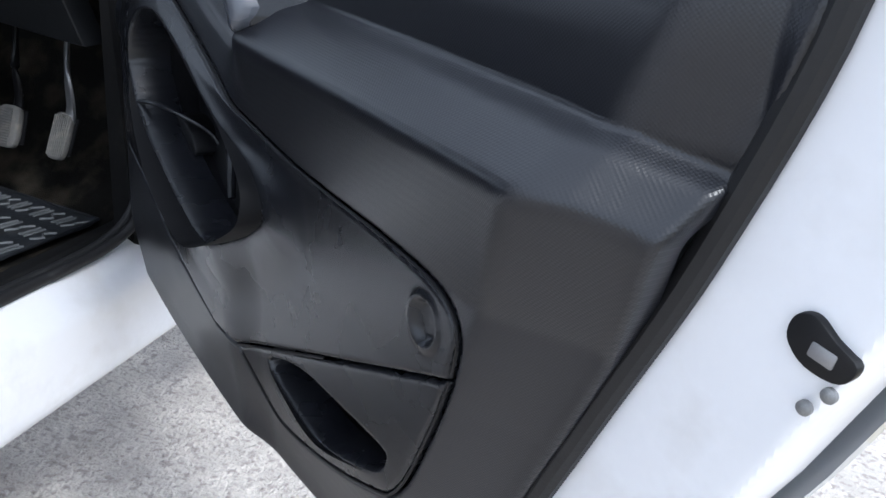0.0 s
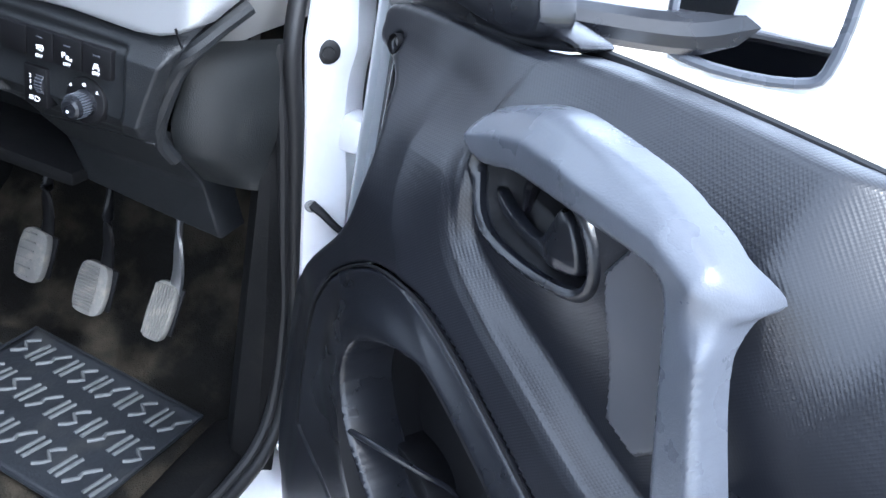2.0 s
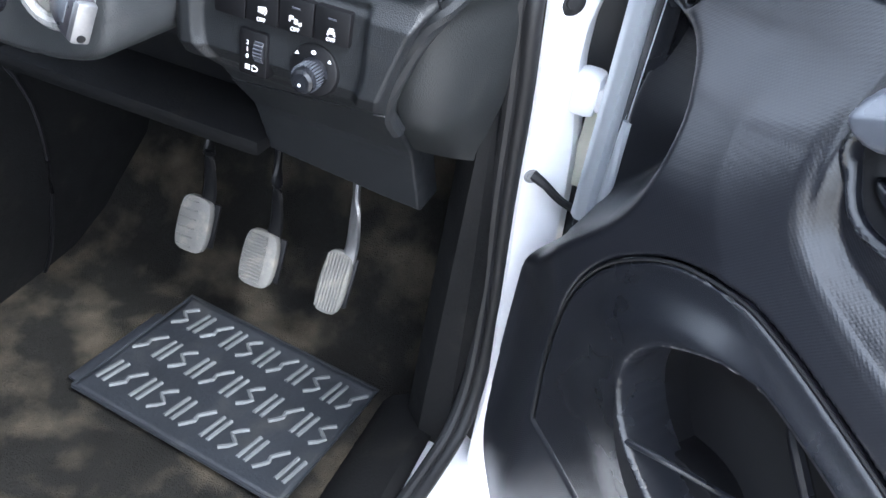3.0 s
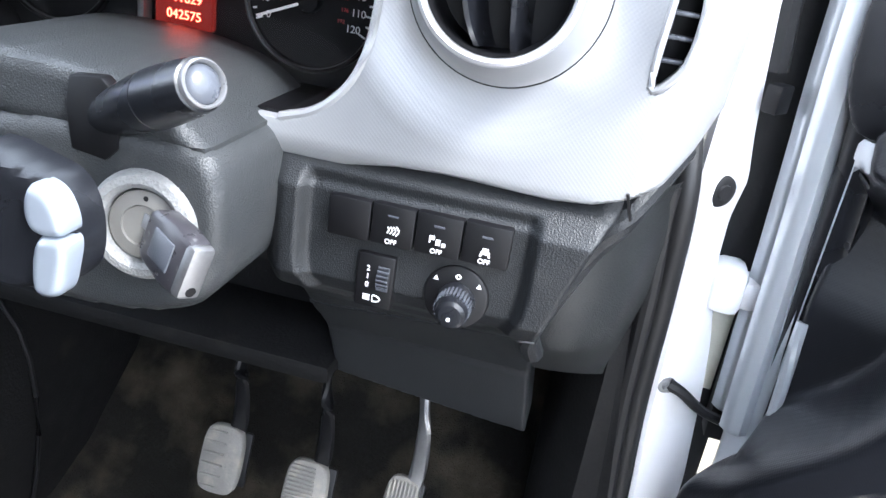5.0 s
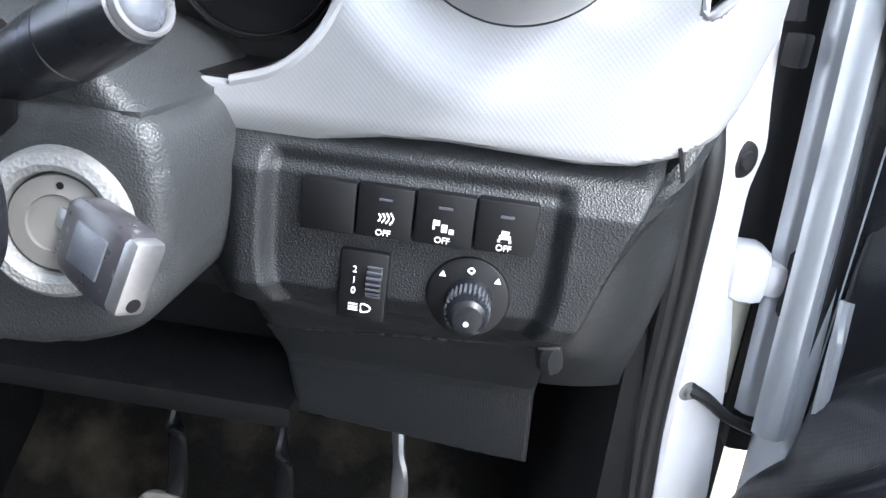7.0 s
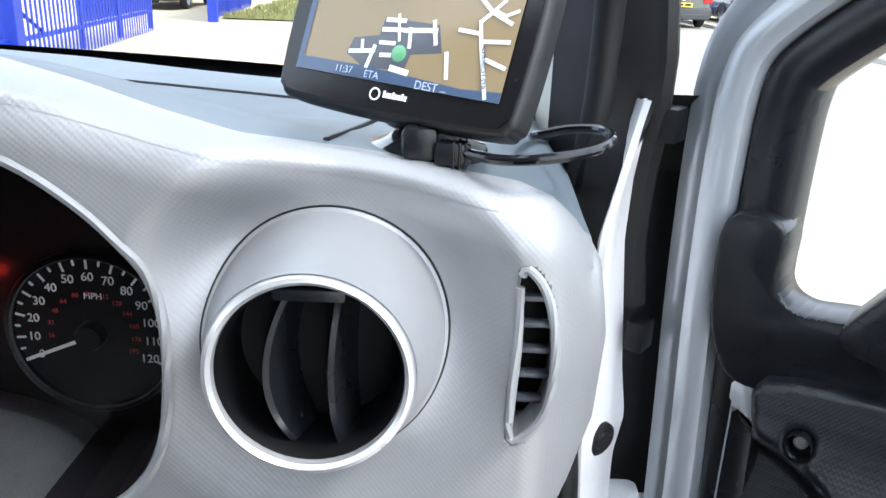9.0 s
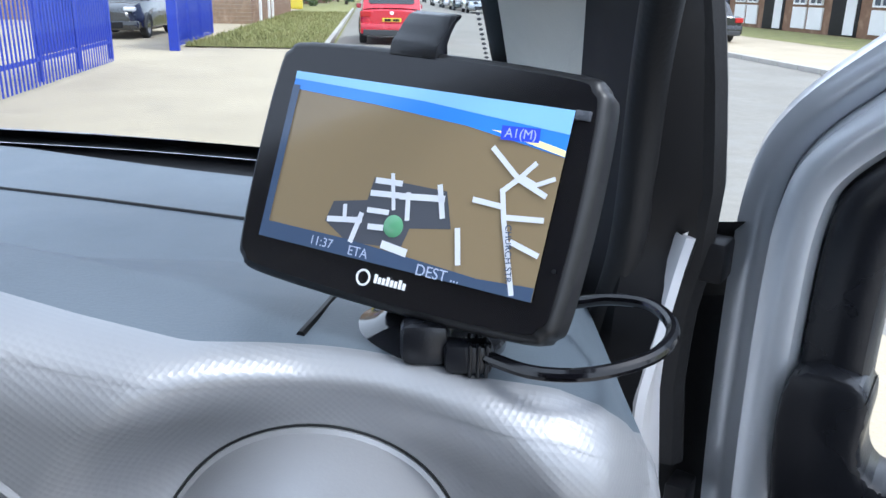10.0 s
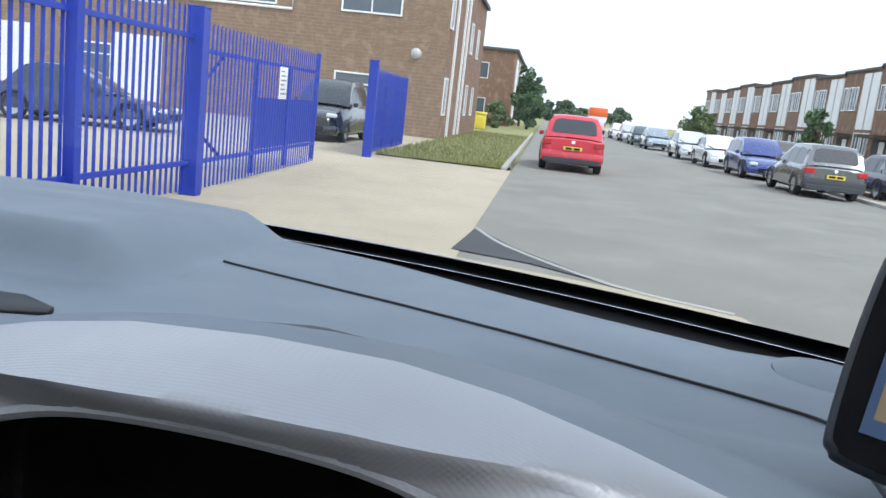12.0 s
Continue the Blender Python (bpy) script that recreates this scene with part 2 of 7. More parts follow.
def clear(name, tint=(1, 1, 1), rough=0.0):
    m = bpy.data.materials.new(name)
    m.use_nodes = True
    t = m.node_tree
    t.nodes.remove(t.nodes["Principled BSDF"])
    fres = t.nodes.new("ShaderNodeFresnel")
    fres.inputs[0].default_value = 1.45
    tr, gl, mix = t.nodes.new("ShaderNodeBsdfTransparent"), t.nodes.new("ShaderNodeBsdfGlossy"), t.nodes.new("ShaderNodeMixShader")
    tr.inputs[0].default_value = (*tint, 1)
    gl.inputs["Roughness"].default_value = rough
    t.links.new(fres.outputs[0], mix.inputs[0])
    t.links.new(tr.outputs[0], mix.inputs[1])
    t.links.new(gl.outputs[0], mix.inputs[2])
    t.links.new(mix.outputs[0], t.nodes["Material Output"].inputs[0])
    return m


trim_black = surface("trim_black", (0.0095, 0.0102, 0.013), 0.27, bump=(("noise", 900, 0.0001),), vary=0.15, vary_scale=5, spec=0.45, rough_vary=0.05)
trim_weave = surface("trim_weave", (0.0095, 0.0102, 0.0135), 0.32, bump=(("dots", 480, 0.0002),), vary=0.15, vary_scale=5, spec=0.5, rough_vary=0.05)
grip_grey = surface("grip_grey", (0.075, 0.081, 0.096), 0.29, bump=(("noise", 700, 0.00015),), vary=0.1, vary_scale=9)
dash_black = surface("dash_black", (0.012, 0.0132, 0.015), 0.42, bump=(("cells", 900, 0.0003),), vary=0.18, vary_scale=9, dirt=((0.028, 0.028, 0.028), 0.60, 0.85, 30), spec=0.4)
side_black = surface("side_black", (0.014, 0.0152, 0.016), 0.46, bump=(("cells", 700, 0.00025),), vary=0.2, vary_scale=8, dirt=((0.035, 0.035, 0.034), 0.62, 0.9, 25), spec=0.35)
fascia_silver = surface("fascia_silver", (0.315, 0.32, 0.332), 0.40, metal=0.4, bump=(("dots", 460, 0.00015),), vary=0.05, vary_scale=4)
fascia_plain = surface("fascia_plain", (0.31, 0.315, 0.328), 0.38, metal=0.35, bump=(("noise", 700, 0.0001),), vary=0.05, vary_scale=4)
ring_silver = surface("ring_silver", (0.62, 0.62, 0.64), 0.3, metal=0.6, vary=0.04)
dash_top = surface("dash_top", (0.100, 0.124, 0.150), 0.48, bump=(("noise", 700, 0.0002),), vary=0.10, vary_scale=6)
rubber = surface("rubber", (0.009, 0.009, 0.010), 0.55, bump=(("noise", 250, 0.0003),), vary=0.2, spec=0.4)
gloss_black = surface("gloss_black", (0.006, 0.006, 0.008), 0.12, vary=0.1)
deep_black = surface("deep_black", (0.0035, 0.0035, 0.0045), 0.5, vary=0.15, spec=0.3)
body_silver = surface("body_silver", (0.50, 0.53, 0.57), 0.30, metal=0.45, coat=0.6, vary=0.04, vary_scale=3, bump=(("noise", 9, 0.0006),))
edge_paint = surface("edge_paint", (0.27, 0.30, 0.35), 0.34, metal=0.35, coat=0.4, vary=0.06, vary_scale=6, bump=(("noise", 9, 0.0005),))
jamb_white = surface("jamb_white", (0.78, 0.78, 0.80), 0.35, metal=0.05, coat=0.3, vary=0.05, vary_scale=7, dirt=((0.62, 0.60, 0.58), 0.5, 0.95, 14))
# footwell plastic: base colour blackened to carry the shade under the dash
foot_shade_black = surface("foot_shade_black", (0.0055, 0.0055, 0.0058), 0.75, bump=(("noise", 300, 0.0006),), vary=0.3, vary_scale=14, spec=0.15, dirt=((0.02, 0.018, 0.015), 0.6, 0.9, 20))
carpet = surface("carpet", (0.011, 0.0105, 0.0095), 0.95, bump=(("noise", 420, 0.003),), vary=0.35, vary_scale=16, dirt=((0.070, 0.058, 0.042), 0.47, 0.80, 13), spec=0.1)
mat_rubber = surface("mat_rubber", (0.012, 0.014, 0.018), 0.5, bump=(("noise", 160, 0.0008),), vary=0.25, vary_scale=14, dirt=((0.035, 0.035, 0.034), 0.58, 0.85, 18))
pedal_rubber = surface("pedal_rubber", (0.16, 0.155, 0.145), 0.75, bump=(("noise", 300, 0.0008),), vary=0.25, vary_scale=40, dirt=((0.25, 0.23, 0.19), 0.5, 0.8, 60))
steel_dull = surface("steel_dull", (0.32, 0.32, 0.33), 0.45, metal=0.9, vary=0.15, vary_scale=30)
chrome = surface("chrome", (0.8, 0.8, 0.82), 0.12, metal=1.0, vary=0.03)
mirror_glass = surface("mirror_glass", (0.9, 0.9, 0.92), 0.02, metal=1.0, vary=0.0, rough_vary=0.0)
pillar_grey = surface("pillar_grey", (0.58, 0.57, 0.52), 0.7, bump=(("noise", 600, 0.0003),), vary=0.06)
white_print = surface("white_print", (0.85, 0.85, 0.85), 0.5, vary=0.0)
bolt_grey = surface("bolt_grey", (0.25, 0.25, 0.25), 0.5, metal=0.5, vary=0.3, vary_scale=60)
windscreen_glass = clear("windscreen_glass", (0.97, 0.985, 0.975))


# ---- van body shell: floor, pillars, sill, roof, windscreen ----
van = thing("van", "silver panel van body with its driver door open", "van", pose(-1.2, 0.6, 0))
VAN = Matrix.Translation((1.2, -0.6, 0))


def van_part(name, bm, material, label="", angle=35):
    bmesh.ops.transform(bm, matrix=VAN, verts=bm.verts)
    return part(name, bm, material, van, label, angle)


# floor pan with a sloped toe board
rows = []
for x in np.linspace(-2.05, -0.40, 34):
    side = step(-0.45, -0.40, x) * 0.02
    rows.append([(x + 1.2, y - 0.6, z + side + 0.004 * noise.noise((x * 9, y * 9, 0))) for y, z in
                 ((-1.2, 0.545), (-0.3, 0.545), (0.3, 0.545), (0.7, 0.545), (1.0, 0.548), (1.07, 0.555), (1.13, 0.60), (1.22, 0.70), (1.28, 0.82), (1.30, 1.0), (1.30, 1.2))])
grid("floor_carpet", rows, carpet, van, "black floor carpet with brown dirt stains")
# sill: painted step below the opening with an outer drop
prof = [(-0.455, 0.48), (-0.45, 0.555), (-0.41, 0.572), (-0.385, 0.574), (-0.368, 0.566), (-0.350, 0.548), (-0.330, 0.535), (-0.318, 0.515), (-0.312, 0.46), (-0.320, 0.395), (-0.40, 0.36), (-0.455, 0.38)]
prof = curvy(prof, 4)
sill_rows = []
for y in np.linspace(-1.2, 1.02, 24):
    lift = 0.0
    sill_rows.append([(x + 1.2, y - 0.6, z + lift) for x, z in prof])
grid("sill", sill_rows, jamb_white, van, "white painted door sill", closed=True)
# rubber door seal that follows the opening
seal = [(-0.378, -1.1, 0.578), (-0.378, 0.55, 0.578), (-0.370, 0.80, 0.580), (-0.358, 0.90, 0.592), (-0.348, 0.955, 0.625), (-0.347, 0.985, 0.69), (-0.355, 0.998, 0.80), (-0.366, 0.990, 0.93), (-0.372, 0.971, 1.06),
        (-0.379, 0.955, 1.15), (-0.390, 0.985, 1.22), (-0.385, 1.015, 1.29), (-0.374, 0.997, 1.37), (-0.378, 0.966, 1.48), (-0.408, 0.814, 1.60), (-0.456, 0.562, 1.75), (-0.49, -0.2, 1.79)]
van_part("door_seal", tube(seal, 0.0095, 12, smooth=8, up=(1, 0, 0)), rubber, "black rubber door seal")
lip = [(x - 0.012, y - 0.006, z + 0.004) for x, y, z in seal[:-7]]
van_part("seal_lip", tube(lip, 0.0075, 10, smooth=8, up=(1, 0, 0)), rubber, "inner lip of the door seal")
# kick panel inside the seal
def kick_x(z):
    return float(np.interp(z, [0.6, 0.8, 0.93, 1.06], [-0.353, -0.363, -0.373, -0.382]))


kick = [[((kick_x(z) + dx if dx is not None else x) + 1.2, y - 0.6, z) for z in np.linspace(0.50, 1.06, 12)]
        for x, dx, y in ((0, 0.0, 0.990), (0, -0.014, 0.965), (-0.402, None, 0.960), (-0.43, None, 0.995), (-0.44, None, 1.05), (-0.445, None, 1.30))]
grid("kick_panel", kick, foot_shade_black, van, "black plastic footwell side panel")
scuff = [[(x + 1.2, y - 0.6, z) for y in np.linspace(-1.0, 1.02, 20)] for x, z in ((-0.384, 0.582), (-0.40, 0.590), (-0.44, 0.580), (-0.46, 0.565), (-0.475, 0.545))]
grid("scuff_trim", scuff, foot_shade_black, van, "dark grey plastic sill trim")

# hinge pillar: painted steel between the seal and the door
def pillar_edge(z):
    """Inner and outer edge of the painted door aperture, as x, y pairs."""
    zs = [0.5, 0.65, 0.80, 0.93, 1.06, 1.16, 1.30, 1.37, 1.40, 1.45, 1.495, 1.53, 1.6, 1.75]
    xl = np.interp(z, zs, [-0.335, -0.338, -0.347, -0.357, -0.363, -0.371, -0.368, -0.352, -0.3465, -0.350, -0.357, -0.365, -0.386, -0.436])
    yl = np.interp(z, zs, [0.985, 0.985, 0.990, 0.985, 0.972, 0.962, 0.968, 0.978, 0.975, 0.966, 0.945, 0.905, 0.80, 0.55])
    xr = np.interp(z, [0.5, 0.87, 0.963, 1.005, 1.055, 1.084, 1.122, 1.155, 1.194, 1.289, 1.37, 1.40, 1.45, 1.495, 1.53, 1.6, 1.75],
                   [-0.300, -0.305, -0.313, -0.318, -0.328, -0.333, -0.334, -0.329, -0.335, -0.344, -0.342, -0.344, -0.349, -0.356, -0.364, -0.385, -0.435])
    return float(xl), float(yl), float(xr), float(max(yl + np.interp(z, [1.37, 1.41], [0.016, 0.006]), np.interp(z, [1.2, 1.33, 1.40], [1.004, 1.004, 0.980])))


rows = []
for z in np.linspace(0.50, 1.385, 100):
    xl, yl, xr, yr = pillar_edge(z)
    rows.append([(x + 1.2, y - 0.6, z) for x, y in
                 ((xl - 0.003, yl + 0.016), (xl, yl + 0.002), (xl + 0.004, yl), (xl * 0.5 + xr * 0.5, (yl + yr) / 2 - 0.003), (xr - 0.006, yr - 0.004), (xr - 0.001, yr + 0.001), (xr, yr + 0.010), (xr - 0.004, yr + 0.08))])
grid("hinge_pillar", rows, jamb_white, van, "white painted hinge pillar")
upper = []
for z in np.linspace(1.24, 1.75, 22):
    xl, yl, xr, yr = pillar_edge(z)
    upper.append((xr + 0.006, yr + 0.008, z))
van_part("aperture_seal", tube(upper, 0.0095, 8, smooth=1, up=(1, 0, 0)), rubber, "black rubber seal beside the windscreen pillar")
# dark backing sheet stands in for the shade between pillar and door
cavity = [[(x + 1.2 - 0.25 * max(0, z - 1.33), y - 0.6 - 0.9 * max(0, z - 1.33), z) for x, y in ((-0.362, 1.05), (-0.352, 1.052), (-0.342, 1.055), (-0.283, 1.06))] for z in np.linspace(0.5, 1.385, 30)]
grid("hinge_gap", cavity, rubber, van, "dark sheet for the shade in the gap between pillar and door")
# front wing outside, behind the hinge gap
rows = []
for z in np.linspace(0.40, 1.30, 12):
    out = 0.03 * math.sin((z - 0.4) * 3.0)
    rows.append([(x + 1.2, y - 0.6, 0.40 + (z - 0.40) * (0.93 - 0.32 * (y - 1.1))) for x, y in ((-0.285 + out, 1.10), (-0.28 + out, 1.14), (-0.285 + out, 1.4), (-0.32 + out, 1.8), (-0.40, 2.1))])
grid("front_wing", rows, body_silver, van)
# windscreen with a black printed border
def screen(x, s):
    y = 1.315 - 0.83 * s + 0.20 * (1 - ((x + 1.2) / 0.80) ** 2)
    return (x, y, 1.335 + 0.53 * s)


def glass_rows(x0, x1, s0, s1, nx=24, ns=10, off=0.0):
    return [[tuple(a + b for a, b in zip(screen(x, s), (1.2, -0.6 - off, off))) for x in np.linspace(x0, x1, nx)] for s in np.linspace(s0, s1, ns)]


glass = grid("windscreen", glass_rows(-1.99, -0.41, 0.0, 0.93), windscreen_glass, van, "clear laminated windscreen")
glass.visible_shadow = False
# windscreen pillar: painted outside, a black moulding inside and a pale cover towards the glass
def rise(z):
    """Height above the bend where the pillar starts to lean back."""
    return 0.5 * (z - 1.5 + math.hypot(z - 1.5, 0.03))


trim_rows, cover_rows, outer_rows = [], [], []
for z in np.linspace(1.28, 1.78, 40):
    xl, yl, xr, yr = pillar_edge(z)
    up = rise(z)
    lx, ly = -0.392 - 0.32 * up, 1.05 - 1.50 * up
    s = max(-0.06, (z - 1.335) / 0.53)
    gx, gy, gz = screen(-0.388 - 0.17 * s, s)
    k = float(step(1.345, 1.385, z))
    xl, yl = xl + (xr + 0.003 - xl) * k, yl + (yr - 0.002 - yl) * k
    bx, by = lx + 0.006, ly - 0.055
    trim_rows.append([(x + 1.2, y - 0.6, z) for x, y in ((lx - 0.004, ly + 0.012), (lx, ly), (lx + 0.004, ly - 0.018), (bx * 0.8 + xl * 0.2 + 0.002, by * 0.8 + yl * 0.2), (bx * 0.35 + xl * 0.65 + 0.003, by * 0.35 + yl * 0.65), (xl + 0.001, yl + 0.002), (xl + 0.005, yl + 0.008), (xl + 0.006, yl + 0.035))])
    cover_rows.append([(x + 1.2, y - 0.6, z) for x, y in ((gx + 0.012, gy + 0.01), (gx, gy - 0.008), (gx * 0.65 + lx * 0.35 - 0.004, gy * 0.65 + ly * 0.35), (gx * 0.3 + lx * 0.7 - 0.004, gy * 0.3 + ly * 0.7), (lx - 0.001, ly + 0.003))])
    outer_rows.append([(x + 1.2, y - 0.6, z) for x, y in ((xr + 0.006, yr + 0.030), (xr + 0.009, yr + 0.045), (xr * 0.5 + gx * 0.5 + 0.03, yr * 0.5 + gy * 0.5 + 0.03), (gx + 0.03, gy + 0.02), (gx + 0.005, gy + 0.02))])
grid("pillar_trim", trim_rows, deep_black, van, "black plastic windscreen pillar trim")
grid("pillar_cover", cover_rows, pillar_grey, van, "pale grey windscreen pillar cover")
grid("pillar_outer", outer_rows, body_silver, van, "silver painted windscreen pillar")
grid("screen_border", glass_rows(-1.99, -0.41, -0.03, 0.010, ns=4, off=0.003), deep_black, van, "black printed windscreen border")
side_border = [[tuple(a + b for a, b in zip(screen(-0.405 - 0.17 * s - w, s), (1.2, -0.603, 0.003))) for w in (-0.040, -0.020, -0.007)] for s in np.linspace(0.0, 0.93, 20)]
grid("screen_side_border", side_border, deep_black, van)
dots = bmesh.new()
for k in range(150):
    s = 0.02 + k * 0.006
    p = Vector(screen(-0.405 - 0.17 * s + 0.004, s)) + Vector((0, -0.003, 0.003))
    bmesh.ops.create_circle(dots, cap_ends=True, radius=0.0016, segments=6, matrix=aim(p, (0, -0.53, 0.83)))
van_part("screen_dots", dots, deep_black)
# bonnet and cowl just beyond the screen
rows = []
for dy, dz in ((0.010, -0.07), (0.03, -0.030), (0.06, -0.012), (0.10, -0.011), (0.16, -0.026), (0.30, -0.085), (0.55, -0.26), (0.7, -0.45)):
    rows.append([(x + 1.2, 0.715 + dy + 0.20 * (1 - ((x + 1.2) / 0.8) ** 2), 1.335 + dz - 0.012 * abs((x + 1.2) / 0.8) ** 2.2) for x in np.linspace(-2.03, -0.33, 30)])
grid("bonnet", rows, body_silver, van, "silver bonnet")
# roof, far side, rear bulkhead: out of view, added to block light into the cabin
rows = []
for y in np.linspace(0.56, -1.2, 8):
    rows.append([(x + 1.2, y - 0.6, 1.80 + 0.05 * (1 - ((x + 1.2) / 0.75) ** 4)) for x in np.linspace(-1.93, -0.47, 16)])
roof = grid("roof_lining", rows, pillar_grey, van, "pale grey headlining")
sol = roof.modifiers.new("thickness", 'SOLIDIFY')
sol.thickness, sol.offset = 0.04, 1
van_part("bulkhead", boxes((-2.05, -0.40, -1.24, -1.2, 0.5, 1.86)), side_black, "unseen dark grey bulkhead added to close the cabin")
far = bmesh.new()
box(far, -2.10, -2.05, -1.2, 1.3, 0.5, 1.22, 0.01)
box(far, -2.10, -2.05, -1.2, -0.9, 1.22, 1.8, 0.01)
box(far, -2.08, -2.02, -1.2, 0.5, 1.76, 1.84, 0.01)
van_part("passenger_side", far, side_black, "dark trimmed passenger side")
bpil = bmesh.new()
box(bpil, -0.46, -0.34, -1.2, -0.30, 0.5, 1.8, 0.02)
van_part("rear_pillar", bpil, jamb_white)

# hinge pillar hardware
def bolt(name, place, axis, r, parent, material, depth=0.006):
    bm = lathe([(0, depth), (r * 0.45, depth), (r * 0.5, depth * 0.55), (r * 0.75, depth * 0.5), (r, depth * 0.2), (r, -0.004), (0, -0.004)], 20, aim(place, axis))
    bmesh.ops.transform(bm, matrix=VAN, verts=bm.verts)
    return part(name, bm, material, parent)


bolt("rubber_plug", (-0.3515, 0.9800, 1.149), (0.55, -0.83, 0), 0.013, van, rubber)
bolt("check_bolt", (-0.349, 0.9880, 0.970), (0.4, -0.91, 0), 0.010, van, bolt_grey, 0.009)
check = tube([(-0.347, 0.984, 0.972), (-0.333, 0.984, 0.966), (-0.312, 0.990, 0.950), (-0.285, 1.005, 0.935)], [0.006, 0.005, 0.0045, 0.005], 8)
van_part("check_strap", check, rubber, "black rubber covered door check strap")
hinge = bmesh.new()
box(hinge, -0.334, -0.306, 0.994, 1.035, 1.040, 1.082, 0.008)
box(hinge, -0.312, -0.292, 0.996, 1.03, 1.046, 1.074, 0.008)
van_part("upper_hinge", hinge, jamb_white, "white painted door hinge")
hinge = bmesh.new()
box(hinge, -0.332, -0.285, 0.985, 1.035, 0.70, 0.75, 0.006)
van_part("lower_hinge", hinge, jamb_white)
label_plate = boxes((-0.318, -0.300, 1.040, 1.043, 0.945, 1.030), bevel=0.0008)
van_part("label_plate", label_plate, surface("label_cream", (0.75, 0.73, 0.62), 0.5, vary=0.05), "pale yellow identification label")
van_part("harness_cover", boxes((-0.298, -0.276, 1.020, 1.045, 0.905, 1.030), bevel=0.004), rubber, "black cable cover")
van_part("hinge_knuckle", lathe([(0, 0.026), (0.009, 0.026), (0.011, 0.022), (0.011, -0.022), (0.009, -0.026), (0, -0.026)], 20, Matrix.Translation((-0.286, 1.005, 1.06))), rubber, "black hinge knuckle")


# ---- dashboard ----
dash = thing("dashboard", "black and silver van dashboard with grey textured top", "dashboard", pose(-0.55, 0.85, 1.1))
DASH = Matrix.Translation((0.55, -0.85, -1.1))


def dash_part(name, bm, material, label="", parent=None, angle=35):
    bmesh.ops.transform(bm, matrix=DASH, verts=bm.verts)
    return part(name, bm, material, parent or dash, label, angle)


def settle(ob):
    """Move a world-built mesh into the dashboard's frame."""
    ob.data.transform(DASH)
    return ob


def crest(x):
    return np.interp(x, [-1.95, -1.25, -1.0, -0.95, -0.915, -0.872, -0.83, -0.775, -0.72, -0.678, -0.635, -0.60, -0.566, -0.523, -0.472, -0.43, -0.413, -0.40, -0.39],
                     [1.36, 1.36, 1.372, 1.384, 1.396, 1.407, 1.414, 1.417, 1.416, 1.410, 1.399, 1.388, 1.379, 1.372, 1.367, 1.361, 1.354, 1.341, 1.326])


def hood(x):
    return np.exp(-(np.abs(x + 0.775) / 0.14) ** 4)


def fascia_y(x, z):
    y = 0.830 + 0.018 * step(1.17, 1.13, z) + 0.010 * step(1.27, 1.33, z)
    k = np.clip(1 - (crest(x) - z) / 0.030, 0, 0.8)
    y = y + 0.030 * (1 - np.sqrt(1 - k * k)) - 0.030 * hood(x) * step(1.25, 1.40, z)
    y = y + hood(x) * (0.010 - 0.022 * step(1.390, 1.413, z)) * step(1.30, 1.38, z)
    y = y + 0.045 * step(-0.425, -0.370, x) ** 1.4
    r = np.hypot(x + 0.520, z - 1.283)
    deep = 0.010 + 0.018 * step(-0.04, 0.04, (z - 1.283) + 0.4 * (x + 0.520))
    return y + deep * step(0.105, 0.060, r)


outline = [(-0.680, 1.179), (-0.674, 1.139), (-0.653, 1.137), (-0.631, 1.145), (-0.598, 1.156), (-0.572, 1.161), (-0.54, 1.163), (-0.504, 1.162), (-0.471, 1.161), (-0.446, 1.164),
           (-0.425, 1.172), (-0.4075, 1.184), (-0.393, 1.205), (-0.381, 1.231), (-0.378, 1.279), (-0.383, 1.316), (-0.395, 1.333), (-0.411, 1.347), (-0.43, 1.355)]
outline += [(x, float(crest(x)) - 0.006) for x in np.linspace(-0.46, -0.96, 18)] + [(-0.975, 1.30), (-0.975, 1.18)]
gauge_hole = [(-0.690, 1.179), (-0.652, 1.179), (-0.628, 1.188), (-0.609, 1.206), (-0.599, 1.228), (-0.596, 1.259), (-0.597, 1.287), (-0.606, 1.316), (-0.62, 1.336), (-0.637, 1.353),
              (-0.657, 1.368), (-0.69, 1.384), (-0.73, 1.395), (-0.775, 1.399), (-0.82, 1.395), (-0.86, 1.384), (-0.893, 1.368), (-0.93, 1.336), (-0.944, 1.316), (-0.953, 1.287),
              (-0.954, 1.259), (-0.951, 1.228), (-0.94, 1.206), (-0.92, 1.188), (-0.90, 1.10), (-0.682, 1.10)]
side_hole = curvy([(-0.427, 1.322), (-0.420, 1.322), (-0.413, 1.309), (-0.4095, 1.288), (-0.411, 1.262), (-0.417, 1.248), (-0.4285, 1.241), (-0.427, 1.287)], 4)
so, sg, ss, sv = sd_poly(outline), sd_poly(gauge_hole), sd_poly(side_hole), sd_circle(-0.520, 1.283, 0.0570)


def sd_fascia(x, z):
    return np.maximum.reduce([so(x, z), -sg(x, z), -ss(x, z), -sv(x, z)])


fascia = settle(sheet("fascia", sd_fascia, (-0.98, -0.37, 1.12, 1.43), 0.0018, fascia_y, fascia_silver, dash, "silver dimpled plastic instrument fascia", thick=0.02, edge=0.003))
rim = [(x, float(fascia_y(np.float64(x), np.float64(z))) + 0.0022, z) for x, z in curvy(gauge_hole[1:24], 4, closed=False)]
dash_part("gauge_rim", tube(rim, 0.0032, 8, smooth=1), fascia_silver, "rounded edge of the gauge opening")
